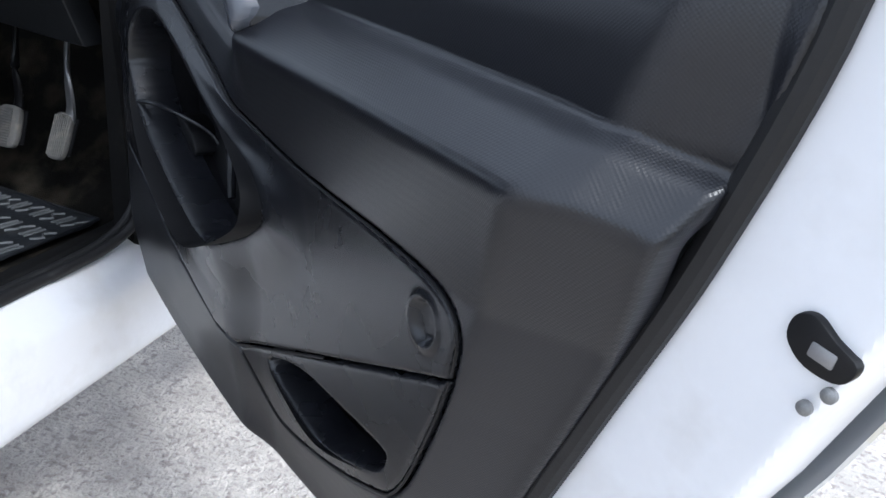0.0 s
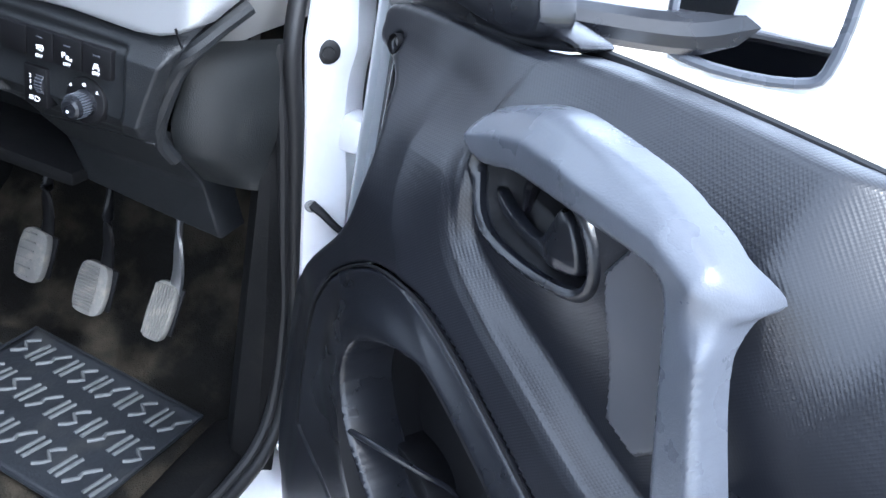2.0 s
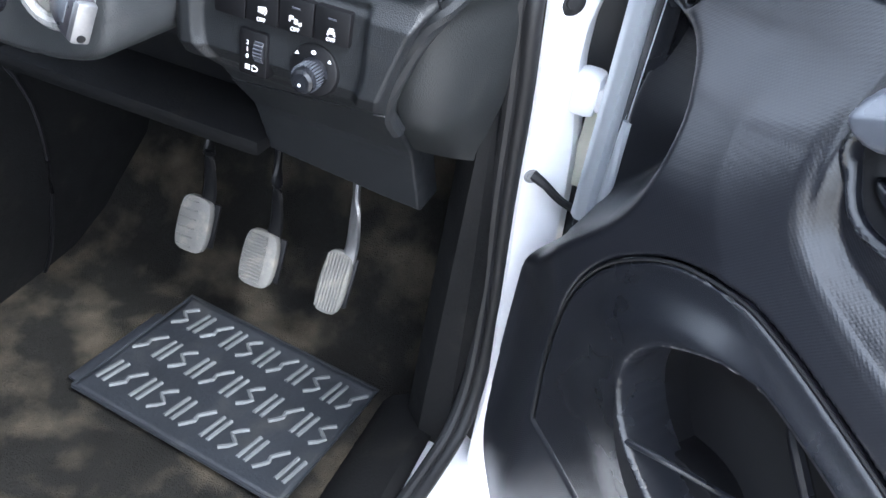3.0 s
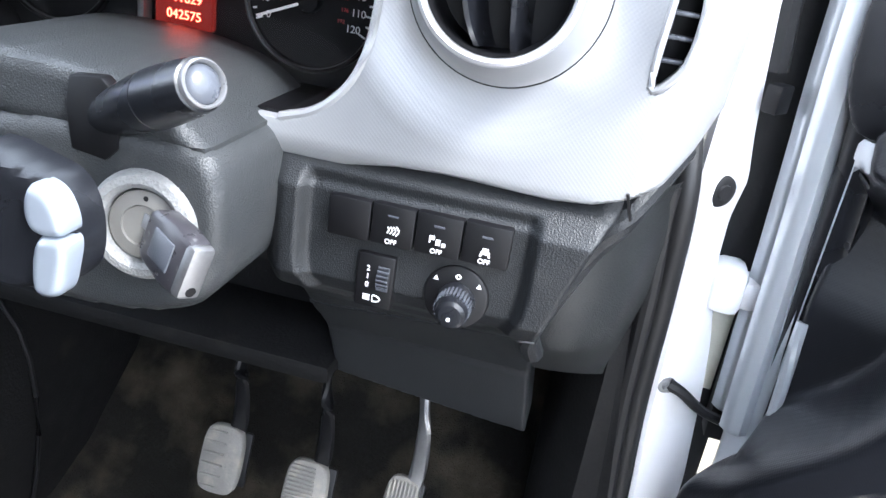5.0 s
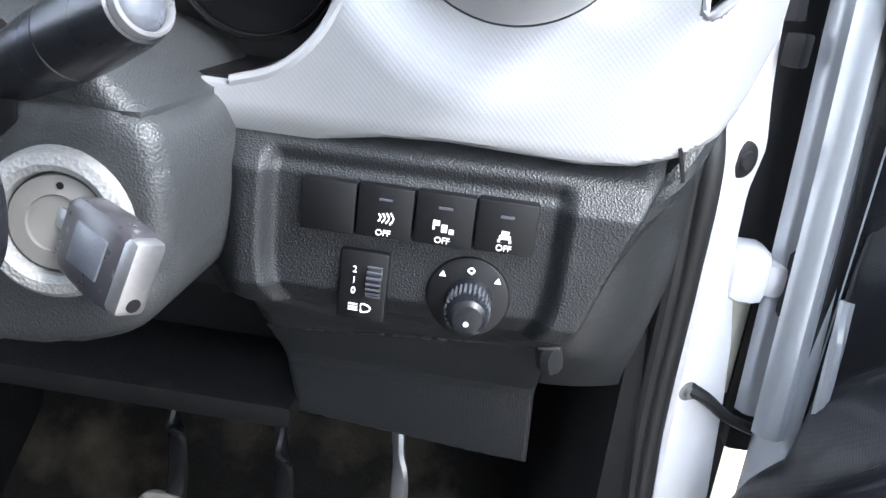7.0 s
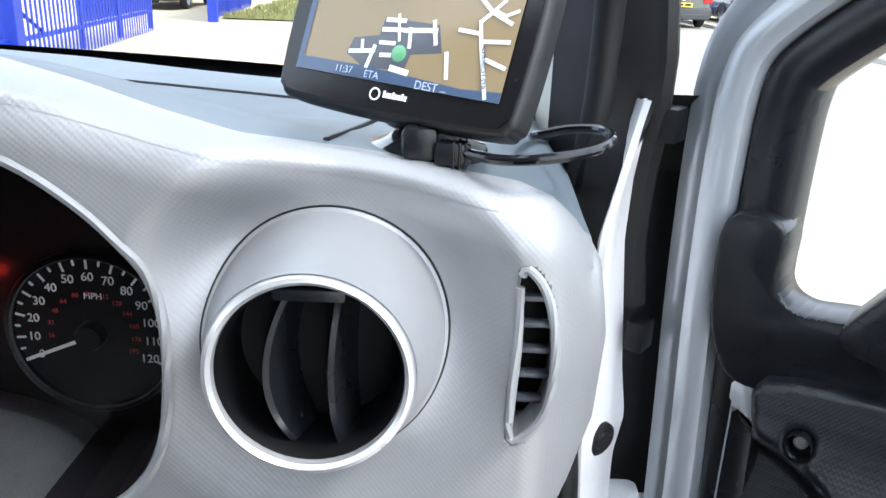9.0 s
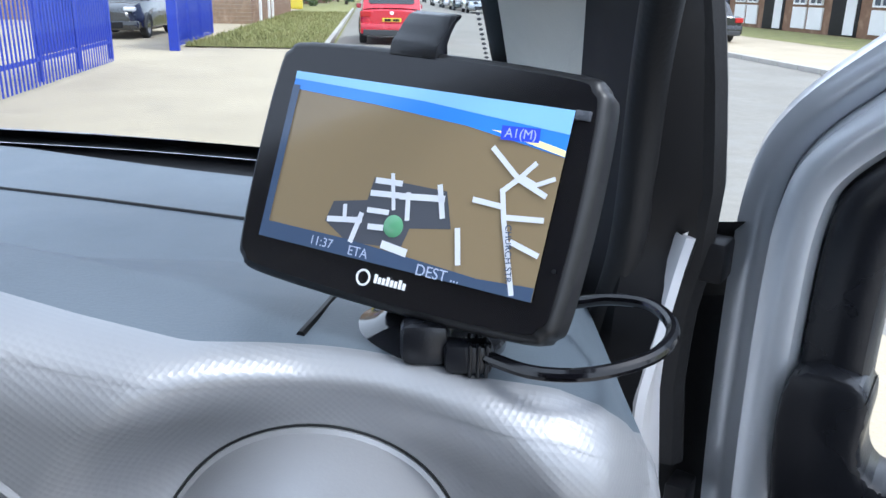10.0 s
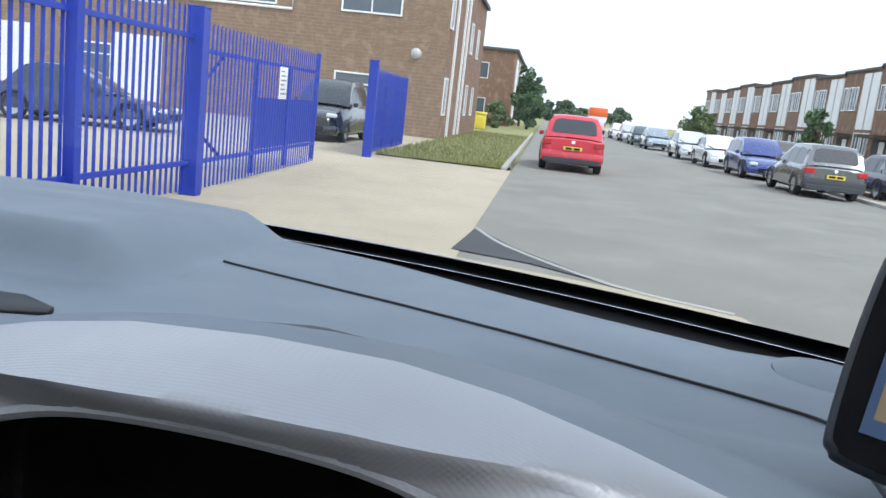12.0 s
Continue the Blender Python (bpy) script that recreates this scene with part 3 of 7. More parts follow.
# smooth collar round the air vent
VENT_AT = aim((-0.5195, 0.800, 1.2875), (0.02, -1, 0.06))
ring_rows, line_rows = [], []
for k in range(73):
    a = 2 * math.pi * k / 72
    x, z = -0.520 + 0.0592 * math.cos(a), 1.283 + 0.0592 * math.sin(a)
    foot = Vector((x, float(fascia_y(np.float64(x), np.float64(z))), z))
    out = Vector((math.cos(a), 0, math.sin(a)))
    head = VENT_AT @ Vector((0, 0, 0)) + out * 0.0468
    d = head - foot
    ring_rows.append([foot + out * 0.0012 + Vector((0, 0.006, 0)), foot + out * 0.0006 + Vector((0, -0.0012, 0)), foot - out * 0.001 + Vector((0, -0.0022, 0)),
                      foot + d * 0.25 - out * 0.0012, foot + d * 0.6 - out * 0.0018, foot + d * 0.88 - out * 0.0006, head])
    line_rows.append([foot + out * q + Vector((0, w, 0)) for q, w in ((0.0006, 0.0), (0.0010, -0.0005), (0.0016, -0.0005), (0.0020, 0.0006))])
settle(grid("vent_collar", ring_rows, fascia_plain, dash, "smooth silver vent collar"))
settle(grid("collar_groove", line_rows, side_black, dash, "thin dark shut line"))
VENT = VENT_AT
vent = dash_part("vent_ring", lathe([(0.0472, -0.012), (0.0468, 0.000), (0.0455, 0.0046), (0.0435, 0.0056), (0.0418, 0.0036), (0.0411, -0.004), (0.0411, -0.02)], 72, VENT), ring_silver, "bright silver vent ring")
tun = lathe([(0.0413, 0.0), (0.0398, -0.004), (0.0392, -0.04), (0.0, -0.042)], 48, VENT)
dash_part("vent_tunnel", tun, deep_black, "", vent)
for k, off in enumerate((-0.0095, 0.0115)):
    vane = bmesh.new()
    n = 18
    rows = []
    for a in np.linspace(-1, 1, n):
        h = 0.0375 * a
        out = 0.003 - 0.012 * a * a
        bow = off - (0.010 - 0.007 * k) * (1 - a * a)
        rows.append([vane.verts.new(VENT @ Vector(q)) for q in ((bow - 0.0012, h, out - 0.004), (bow, h, out), (bow + 0.0024, h, out - 0.002), (bow + 0.009, h, -0.034), (bow + 0.005, h, -0.036))])
    for a, b in zip(rows, rows[1:]):
        for j in range(5):
            vane.faces.new((a[j], a[(j + 1) % 5], b[(j + 1) % 5], b[j]))
    vane.faces.new(rows[0]), vane.faces.new(rows[-1])
    dash_part("vent_vane", vane, trim_black, "", vent)
bar = bmesh.new()
box(bar, -0.016, 0.016, 0.033, 0.039, -0.014, 0.001, 0.002, m=VENT)
dash_part("vent_bar", bar, trim_black, "", vent)
# side window vent
dash_part("side_vent_box", boxes((-0.434, -0.404, 0.868, 0.875, 1.235, 1.33)), deep_black)
for k in range(5):
    z = 1.254 + k * 0.0135
    slat = boxes((-0.431, -0.4095, 0.843, 0.850, z, z + 0.0026), bevel=0.0008)
    dash_part("side_vent_slat", slat, grip_grey)
lip = [(x, float(fascia_y(np.float64(x), np.float64(z))) + 0.0012 - 0.30 * max(0, x + 0.4265), z) for x, z in side_hole]
dash_part("side_vent_lip", tube(lip, 0.0024, 8, smooth=0, closed=True), fascia_plain, "rounded silver vent lip")

# dash top: one moulded skin from the crest back to the screen
def screen_edge(x):
    return np.interp(x, [-1.95, -1.55, -1.2, -1.06, -0.845, -0.675, -0.54, -0.47, -0.39], [1.22, 1.36, 1.42, 1.403, 1.338, 1.257, 1.198, 1.198, 1.185])


def seam_y(x):
    return np.interp(x, [-1.95, -1.2, -0.969, -0.796, -0.703, -0.624, -0.558, -0.518, -0.38], [1.26, 1.25, 1.232, 1.173, 1.136, 1.100, 1.070, 1.049, 1.03])


def top_z(x, y):
    z = 1.362 - 0.010 * step(1.0, 1.3, y)
    z = z - 0.03 * step(-0.425, -0.385, x) ** 2 * step(0.9, 1.0, y)
    lump = step(-0.965, -1.03, x) * step(-1.60, -1.50, x)
    return z + 0.036 * lump * step(1.080, 1.125, y) * (1 - 0.4 * step(1.2, 1.42, y))


XS = np.concatenate([np.linspace(-1.95, -1.0, 40), np.linspace(-0.99, -0.388, 120)])


def top_row(a, b, n, drop=0.0):
    out = []
    for x in XS:
        ya, yb = a(x), b(x)
        out.append([(x, y, float(top_z(np.float64(x), y)) - drop * (k in (0, n - 1))) for k, y in enumerate(np.linspace(ya, yb, n))])
    return out


def brow_front(x):
    return float(fascia_y(np.float64(x), crest(x) - 0.006))


def brow_back(x):
    return max(0.866, brow_front(x) + 0.012)


def brow_rows():
    rows = []
    for x in XS:
        c, y0, y1 = float(crest(x)), brow_front(x), brow_back(x)
        rows.append([(x, float(fascia_y(np.float64(x), c - 0.0115)) - 0.0004, c - 0.0115), (x, float(fascia_y(np.float64(x), c - 0.009)) - 0.0008, c - 0.009)] + [(x, y0 - 0.0012 + (y1 - y0 + 0.0012) * s, c - 0.0068 + 0.0068 * (1 - (1 - s) ** 2)) for s in np.linspace(0, 1, 10)])
    return rows


def top_rows(n=44):
    """The skin behind the crest, down to the level top and on to the seam."""
    rows = []
    for x in XS:
        c, y1, y2 = float(crest(x)), brow_back(x), float(seam_y(x)) - seam_gap(x)
        row = []
        for k in range(n):
            y = y1 + (y2 - y1) * (k / (n - 1)) ** 1.2
            z = float(top_z(np.float64(x), max(y, 1.0)))
            f = float(np.interp(y, [y1, 0.925, 0.96, 1.0], [0, 0.22, 0.62, 1.0])) if y < 1.0 else 1.0
            row.append((x, y, c + (z - c) * f))
        rows.append(row)
    return rows


def seam_gap(x):
    return 0.001 if x > -0.969 else -0.002


brow = settle(grid("brow", brow_rows(), fascia_silver, dash, "silver upper edge of the fascia", angle=60))
main = settle(grid("dash_top", top_rows(), dash_top, dash, "grey grained dashboard top", angle=60))
strip = settle(grid("screen_strip", top_row(lambda x: float(seam_y(x)) + max(0, seam_gap(x)), lambda x: float(screen_edge(x)), 14, 0.0), dash_top, dash, "grey strip below the windscreen"))
channel = [[(x, a, 1.340), (x, a + 0.01, 1.326), (x, (a + b) / 2, 1.322), (x, b + 0.02, 1.322)] for x, a, b in ((x, float(screen_edge(x)), 1.315 + 0.20 * (1 - ((x + 1.2) / 0.8) ** 2)) for x in np.linspace(-1.95, -0.39, 60))]
settle(grid("screen_channel", channel, deep_black, dash, "black gap at the windscreen foot"))
line = [(x, float(seam_y(x))) for x in np.linspace(-0.969, -0.53, 30)] + [(-0.518, 1.047), (-0.511, 1.035), (-0.511, 1.01), (-0.5165, 0.95), (-0.5255, 0.885)]


def skin_z(x, y):
    z, c = float(top_z(np.float64(x), max(y, 1.0))), float(crest(x))
    return c + (z - c) * (float(np.interp(y, [brow_back(x), 0.925, 0.96, 1.0], [0, 0.22, 0.62, 1.0])) if y < 1.0 else 1.0)


groove = tube([(x, y, skin_z(x, y) + 0.0002) for x, y in line], 0.0017, 6, smooth=2)
dash_part("top_seam", groove, deep_black)
dash_part("top_recess", prism([(-0.08, -0.028), (-0.075, 0.012), (-0.012, 0.018), (0.018, 0.004), (0.022, -0.008), (-0.02, -0.026)], 0.0, 0.004, 0.001, m=Matrix.Translation((-0.985, 1.0, 1.366)) @ pose(0, 0, 0, -90)), deep_black, "black finger recess")
tw = lathe([(0.0, 0.003), (0.03, 0.0028), (0.036, 0.001), (0.0375, -0.002)], 40, Matrix.Translation((-0.484, 1.155, 1.3565)) @ Matrix.Diagonal((1, 1.25, 1, 1)))
dash_part("speaker_cover", tw, dash_top, "round grey speaker cover")
# right end cheek of the dash, between top and door seal
rows = []
for a in np.linspace(0, 1, 14):
    z = 1.145 + a * 0.20
    xx = float(np.interp(z, [1.14, 1.184, 1.205, 1.231, 1.279, 1.316, 1.345], [-0.43, -0.410, -0.397, -0.386, -0.383, -0.387, -0.405]))
    rows.append([(xx + d, y, z) for d, y in ((-0.002, 0.876), (-0.001, 0.90), (0.001, 0.93), (-0.004, 0.985), (-0.01, 1.2))])
settle(grid("dash_cheek", rows, fascia_plain, dash, "silver dashboard end"))

# lower black panel
lower = [(-0.70, 1.18), (-0.40, 1.185), (-0.424, 1.160), (-0.438, 1.137), (-0.449, 1.105), (-0.457, 1.078), (-0.462, 1.060), (-0.465, 1.040), (-0.52, 1.030), (-0.62, 1.014), (-0.70, 1.00)]
sl = sd_poly(lower)


def lower_y(x, z):
    """Panel face: a shallow dish for the switches, turning under towards the knees."""
    y = np.interp(z, [0.88, 0.962, 0.972, 1.030, 1.045, 1.062, 1.075, 1.138, 1.152, 1.166, 1.18], [0.984, 0.950, 0.944, 0.886, 0.864, 0.832, 0.822, 0.822, 0.833, 0.847, 0.852])
    y = y + 0.050 * step(-0.640, -0.685, x) * step(1.16, 1.12, z)
    dish = sd_box(-0.632, -0.472, 1.022, 1.26, 0.075)(x, z)
    y = y + 0.0085 * step(0.002, -0.008, dish) * step(1.152, 1.141, z) * step(1.036, 1.056, z)
    return y + 0.03 * step(-0.44, -0.40, x)


settle(sheet("lower_panel", sl, (-0.71, -0.40, 0.99, 1.19), 0.0016, lower_y, dash_black, dash, "black grained lower dashboard panel", thick=0.03, edge=0.003, angle=60))
# knee panel with the fuse box lid below
lid = [(-0.650, 1.009), (-0.62, 1.013), (-0.52, 1.029), (-0.466, 1.039), (-0.464, 1.02), (-0.463, 0.965), (-0.457, 0.886), (-0.50, 0.889), (-0.56, 0.896), (-0.640, 0.905)]
settle(sheet("fuse_lid", sd_poly(lid), (-0.66, -0.44, 0.87, 1.05), 0.0016, lambda x, z: lower_y(np.maximum(x, -0.6), z) + 0.001, dash_black, dash, "black fuse box lid", thick=0.05, edge=0.003, angle=50))
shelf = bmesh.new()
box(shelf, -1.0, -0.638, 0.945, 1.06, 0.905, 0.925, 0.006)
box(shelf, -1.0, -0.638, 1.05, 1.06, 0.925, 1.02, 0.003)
dash_part("under_shelf", shelf, foot_shade_black, "black open shelf under the dashboard")
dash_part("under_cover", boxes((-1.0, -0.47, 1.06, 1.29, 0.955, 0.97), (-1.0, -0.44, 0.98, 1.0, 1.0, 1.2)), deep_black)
# bulging side pocket beside the seal
rows = []
for a in np.linspace(0, 1, 22):
    z = 0.978 + a * 0.181
    left = np.interp(z, [0.978, 1.0, 1.06, 1.08, 1.105, 1.137, 1.165], [-0.462, -0.463, -0.463, -0.459, -0.452, -0.437, -0.412])
    fore = float(np.interp(z, [0.978, 1.03, 1.06], [0.945, 0.890, 0.880]))
    right = float(np.interp(z, [0.978, 1.06, 1.159], [-0.404, -0.385, -0.377]))
    row = []
    for b in np.linspace(0, 1, 12):
        x = left + (right - left) * b
        bul = 0.024 * math.sin(b * math.pi) ** 0.8 * math.sin(max(0.02, min(1, a * 1.1)) * math.pi) ** 0.7
        row.append((x + 0.2 * bul, fore + (0.962 - fore) * b - bul, z))
    rows.append(row)
settle(grid("side_pocket", rows, side_black, dash, "dark grey moulded dashboard side"))
edge = tube([(-0.395, 0.893, 1.196), (-0.410, 0.868, 1.174), (-0.424, 0.852, 1.152), (-0.439, 0.852, 1.128), (-0.453, 0.856, 1.095), (-0.464, 0.862, 1.065), (-0.468, 0.872, 1.045), (-0.463, 0.890, 1.022)], 0.0085, 10)
dash_part("side_bead", edge, dash_black)
tick = tube([(-0.4745, 0.858, 1.046), (-0.4625, 0.8555, 1.049)], 0.0008, 5, smooth=1)
dash_part("panel_seam", tick, steel_dull)
tick = tube([(-0.4265, 0.8285, 1.177), (-0.421, 0.832, 1.160)], 0.0011, 5, smooth=1)
dash_part("panel_seam", tick, deep_black)
# switches
for k, (xa, xb) in enumerate(((-0.6105, -0.5820), (-0.5810, -0.5520), (-0.5510, -0.5205), (-0.5195, -0.4885))):
    sw = dash_part("switch", boxes((xa, xb, 0.8245, 0.85, 1.1095 + 0.0006 * k, 1.1375 + 0.0006 * k), bevel=0.0012), deep_black, "black push switch")
    if k:
        xm = (xa + xb) / 2
        dash_part("indicator", boxes((xm - 0.0035, xm + 0.0035, 0.8240, 0.8250, 1.1305, 1.1318)), grip_grey, "", sw)
        m = DASH @ Matrix.Translation((xm, 0.8238, 1.1128 + 0.0006 * k)) @ pose(0, 0, 0, 90)
        words("switch_text", "OFF", 0.0046, m, white_print, sw)
        if k == 1:
            ic = bmesh.new()
            for j in range(4):
                tube([(xm - 0.003 + j * 0.0020, 0.8240, 1.1195 - 0.0004 * j), (xm - 0.0018 + j * 0.0022, 0.8240, 1.1215), (xm - 0.003 + j * 0.0020, 0.8240, 1.1235 + 0.0004 * j)], 0.0005, 5, ic, 3)
        elif k == 2:
            ic = boxes((xm - 0.0055, xm - 0.0045, 0.8238, 0.8243, 1.1195, 1.1245), (xm - 0.0045, xm - 0.002, 0.8238, 0.8243, 1.1218, 1.1245), (xm - 0.001, xm + 0.002, 0.8238, 0.8243, 1.1185, 1.1225), (xm + 0.003, xm + 0.0055, 0.8238, 0.8243, 1.1180, 1.1205))
        else:
            ic = boxes((xm - 0.003, xm + 0.003, 0.8238, 0.8243, 1.1195, 1.1215), (xm - 0.002, xm + 0.002, 0.8238, 0.8243, 1.122, 1.1238), (xm - 0.0035, xm - 0.0022, 0.8238, 0.8243, 1.1178, 1.1192), (xm + 0.0022, xm + 0.0035, 0.8238, 0.8243, 1.1178, 1.1192))
        dash_part("switch_symbol", ic, white_print, "", sw)
lev = dash_part("beam_leveller", boxes((-0.5880, -0.5615, 0.8265, 0.85, 1.0615, 1.1010), bevel=0.0018), deep_black, "black headlamp levelling switch")
wheel = lathe([(0.0, 0.0042), (0.011, 0.0042), (0.0115, 0.0035), (0.0115, -0.0035), (0.011, -0.0042), (0, -0.0042)], 30, aim((-0.5688, 0.8345, 1.0845), (1, 0, 0)))
dash_part("thumb_wheel", wheel, trim_black, "", lev)
for k in range(9):
    a = radians(-60 + k * 15)
    rib = boxes((-0.5728, -0.5648, 0.8345 - 0.0118 * math.cos(a) - 0.0004, 0.8345 - 0.0118 * math.cos(a) + 0.0012, 1.0845 + 0.0118 * math.sin(a) - 0.0005, 1.0845 + 0.0118 * math.sin(a) + 0.0005))
    dash_part("wheel_rib", rib, grip_grey, "", lev)
num = DASH @ Matrix.Translation((-0.5795, 0.8258, 1.0845))
for k, ch in enumerate("012"):
    words("wheel_number", ch, 0.0052, num @ Matrix.Translation((0, 0, -0.006 + 0.006 * k)) @ pose(0, 0, 0, 90), white_print, lev)
ic = tube([(-0.5745, 0.8258, 1.0668), (-0.571, 0.8258, 1.0672), (-0.5695, 0.8258, 1.0690), (-0.571, 0.8258, 1.0708), (-0.5745, 0.8258, 1.0712), (-0.5745, 0.8258, 1.0668)], 0.0005, 5, None, 3)
for k in range(3):
    box(ic, -0.5815, -0.5765, 0.8256, 0.8261, 1.0672 + 0.0016 * k, 1.0679 + 0.0016 * k)
dash_part("lamp_symbol", ic, white_print, "", lev)
dial = dash_part("mirror_dial", lathe([(0.0, 0.004), (0.0195, 0.004), (0.0215, 0.003), (0.0225, 0.0), (0.0225, -0.01)], 48, aim((-0.5185, 0.8300, 1.0835), (0, -1, 0.1))), deep_black, "round black mirror adjuster")
kn = lathe([(0.0, 0.0245), (0.0075, 0.024), (0.0098, 0.022), (0.0108, 0.017), (0.0118, 0.006), (0.0130, 0.0), (0.0130, -0.004)], 36, aim((-0.5175, 0.8270, 1.0820), (0.03, -1, -0.02)))
knob = dash_part("knob", kn, trim_black, "ribbed black knob", dial)
ridges = bmesh.new()
for k in range(28):
    a = 2 * math.pi * k / 28
    d = Vector((math.cos(a), 0, math.sin(a)))
    p = Vector((-0.5175, 0.8160, 1.0820)) + d * 0.0113
    box(ridges, p.x - 0.0006, p.x + 0.0006, p.y - 0.006, p.y + 0.006, p.z - 0.0006, p.z + 0.0006)
dash_part("knob_ridges", ridges, grip_grey, "", dial)
dash_part("dial_mark", lathe([(0.0014, 0.0), (0.0014, 0.0004), (0.0, 0.0004)], 12, aim((-0.5172, 0.8022, 1.0795), (0, -1, 0))), white_print, "", dial)
for cx, cz in ((-0.5330, 1.0955), (-0.5040, 1.0955)):
    marks = bmesh.new()
    bmesh.ops.create_circle(marks, cap_ends=True, radius=0.0022, segments=3, matrix=aim((cx, 0.8252, cz), (0, -1, 0.1)))
    dash_part("dial_mark", marks, white_print, "", dial)
marks = bmesh.new()
tube([(-0.5203, 0.8254, 1.0995), (-0.5185, 0.8254, 1.1010), (-0.5167, 0.8254, 1.0995), (-0.5185, 0.8254, 1.0980), (-0.5203, 0.8254, 1.0995)], 0.0005, 5, marks, 4)
dash_part("dial_mark", marks, white_print, "", dial)


# ---- instrument cluster ----
gauge_black = surface("gauge_black", (0.005, 0.005, 0.006), 0.4, vary=0.1, spec=0.3)
red_glow = glowing("red_glow", (0.9, 0.05, 0.03), 3.0)
lcd_back = glowing("lcd_back", (0.10, 0.008, 0.006), 0.35)
lcd_red = glowing("lcd_red", (1.0, 0.10, 0.05), 2.2)
red_print = surface("red_print", (0.45, 0.03, 0.03), 0.5, vary=0.0)
needle_white = surface("needle_white", (0.85, 0.85, 0.85), 0.4, vary=0.0)
cluster = thing("instrument_cluster", "black instrument cluster with white dial markings", "instrument cluster", pose(-0.775, 0.92, 1.25))
CL = Matrix.Translation((0.775, -0.92, -1.25))


def cl_part(name, bm, material, label="", parent=None):
    bmesh.ops.transform(bm, matrix=CL, verts=bm.verts)
    return part(name, bm, material, parent or cluster, label)


back = sheet("backing", lambda x, z: sd_poly(gauge_hole)(x, z) - 0.004, (-0.98, -0.57, 1.09, 1.42), 0.008, lambda x, z: 0.925 + 0 * x, gauge_black, cluster, thick=0.01)
back.data.transform(CL)
# cowl walls between the fascia and the dials
cowl = sheet("cowl", lambda x, z: np.abs(sd_poly(gauge_hole)(x, z) - 0.0025) - 0.0045, (-0.98, -0.57, 1.09, 1.42), 0.002, lambda x, z: fascia_y(x, z) + 0.008, gauge_black, cluster, "black instrument cowl", back=lambda x, z: 0.924 + 0 * x)
cowl.data.transform(CL)
for cx, top, name in ((-0.671, 12, "speedometer"), (-0.880, 7, "rev_counter")):
    c = Vector((cx, 0.921, 1.242))
    d = cl_part(name, lathe([(0.0, 0.0), (0.047, 0.0), (0.0485, 0.004), (0.0505, 0.005), (0.052, 0.003), (0.052, -0.003)], 64, aim(c, (0, -1, 0))), gauge_black, "black dial with white figures")
    ring_b = lathe([(0.0475, 0.001), (0.0485, 0.0046), (0.0497, 0.001)], 64, aim(c, (0, -1, 0)))
    cl_part("dial_rim", ring_b, steel_dull, "", d)
    ticks = bmesh.new()
    for k in range(top * 2 + 1):
        a = radians(205 - k * 230 / (top * 2))
        r0, r1 = (0.0410, 0.0468) if k % 2 == 0 else (0.0435, 0.0468)
        m = Matrix.Translation(c + Vector((0, -0.0012, 0))) @ pose(0, 0, 0, 0, -math.degrees(a), 0)
        box(ticks, r0, r1, -0.0002, 0.0002, -0.0007, 0.0007, m=m)
    cl_part("dial_ticks", ticks, white_print, "", d)
    for k in range(top + 1):
        a = radians(205 - k * 230 / top)
        p = c + Vector((math.cos(a) * 0.0360, -0.0012, math.sin(a) * 0.0360))
        words("dial_figure", str(k * 10), 0.0075, CL @ Matrix.Translation(p) @ pose(0, 0, 0, 90), white_print, d)
        if k and top == 12:
            q = c + Vector((math.cos(a) * 0.0255, -0.0012, math.sin(a) * 0.0255))
            words("inner_figure", str(k * 16), 0.004, CL @ Matrix.Translation(q) @ pose(0, 0, 0, 90), red_print, d)
    words("dial_unit", "MPH" if top == 12 else "x100", 0.0055, CL @ Matrix.Translation(c + Vector((0.002, -0.0012, 0.024))) @ pose(0, 0, 0, 90), white_print, d)
    a = radians(203)
    m = Matrix.Translation(c + Vector((0, -0.006, 0))) @ pose(0, 0, 0, 0, -math.degrees(a), 0)
    nb = bmesh.new()
    box(nb, 0.006, 0.043, -0.0006, 0.0006, -0.0010, 0.0010, m=m)
    cl_part("needle", nb, needle_white, "white needle", d)
    cl_part("needle_hub", lathe([(0, 0.010), (0.0075, 0.0095), (0.0085, 0.007), (0.0085, 0.001)], 24, aim(c, (0, -1, 0))), gauge_black, "", d)
lcd = cl_part("trip_display", boxes((-0.793, -0.747, 0.916, 0.924, 1.2060, 1.2380), bevel=0.001), lcd_back, "small red trip display")
words("display_text", "11629", 0.0095, CL @ Matrix.Translation((-0.7665, 0.9155, 1.2272)) @ pose(0, 0, 0, 90), lcd_red, lcd)
words("display_text", "042575", 0.0095, CL @ Matrix.Translation((-0.7690, 0.9155, 1.2150)) @ pose(0, 0, 0, 90), lcd_red, lcd)
trimbar = boxes((-0.806, -0.800, 0.912, 0.924, 1.18, 1.26), bevel=0.0015)
cl_part("centre_trim", trimbar, steel_dull)
for p, r in (((-0.7275, 0.9185, 1.276), 0.0035), ((-0.734, 0.9185, 1.267), 0.0022)):
    cl_part("warning_lamp", lathe([(0, 0.0008), (r, 0.0006), (r, -0.001)], 12, aim(p, (0, -1, 0))), red_glow, "lit red warning lamp")
glass = settle(sheet("lens", sd_poly(gauge_hole), (-0.98, -0.58, 1.10, 1.41), 0.02, lambda x, z: 0.895 + 0.12 * (1.28 - z) * 0, clear("gauge_lens", (0.92, 0.92, 0.92)), cluster, thick=0.001))
glass.data.transform(DASH.inverted())
glass.data.transform(CL)
glass.visible_shadow = False

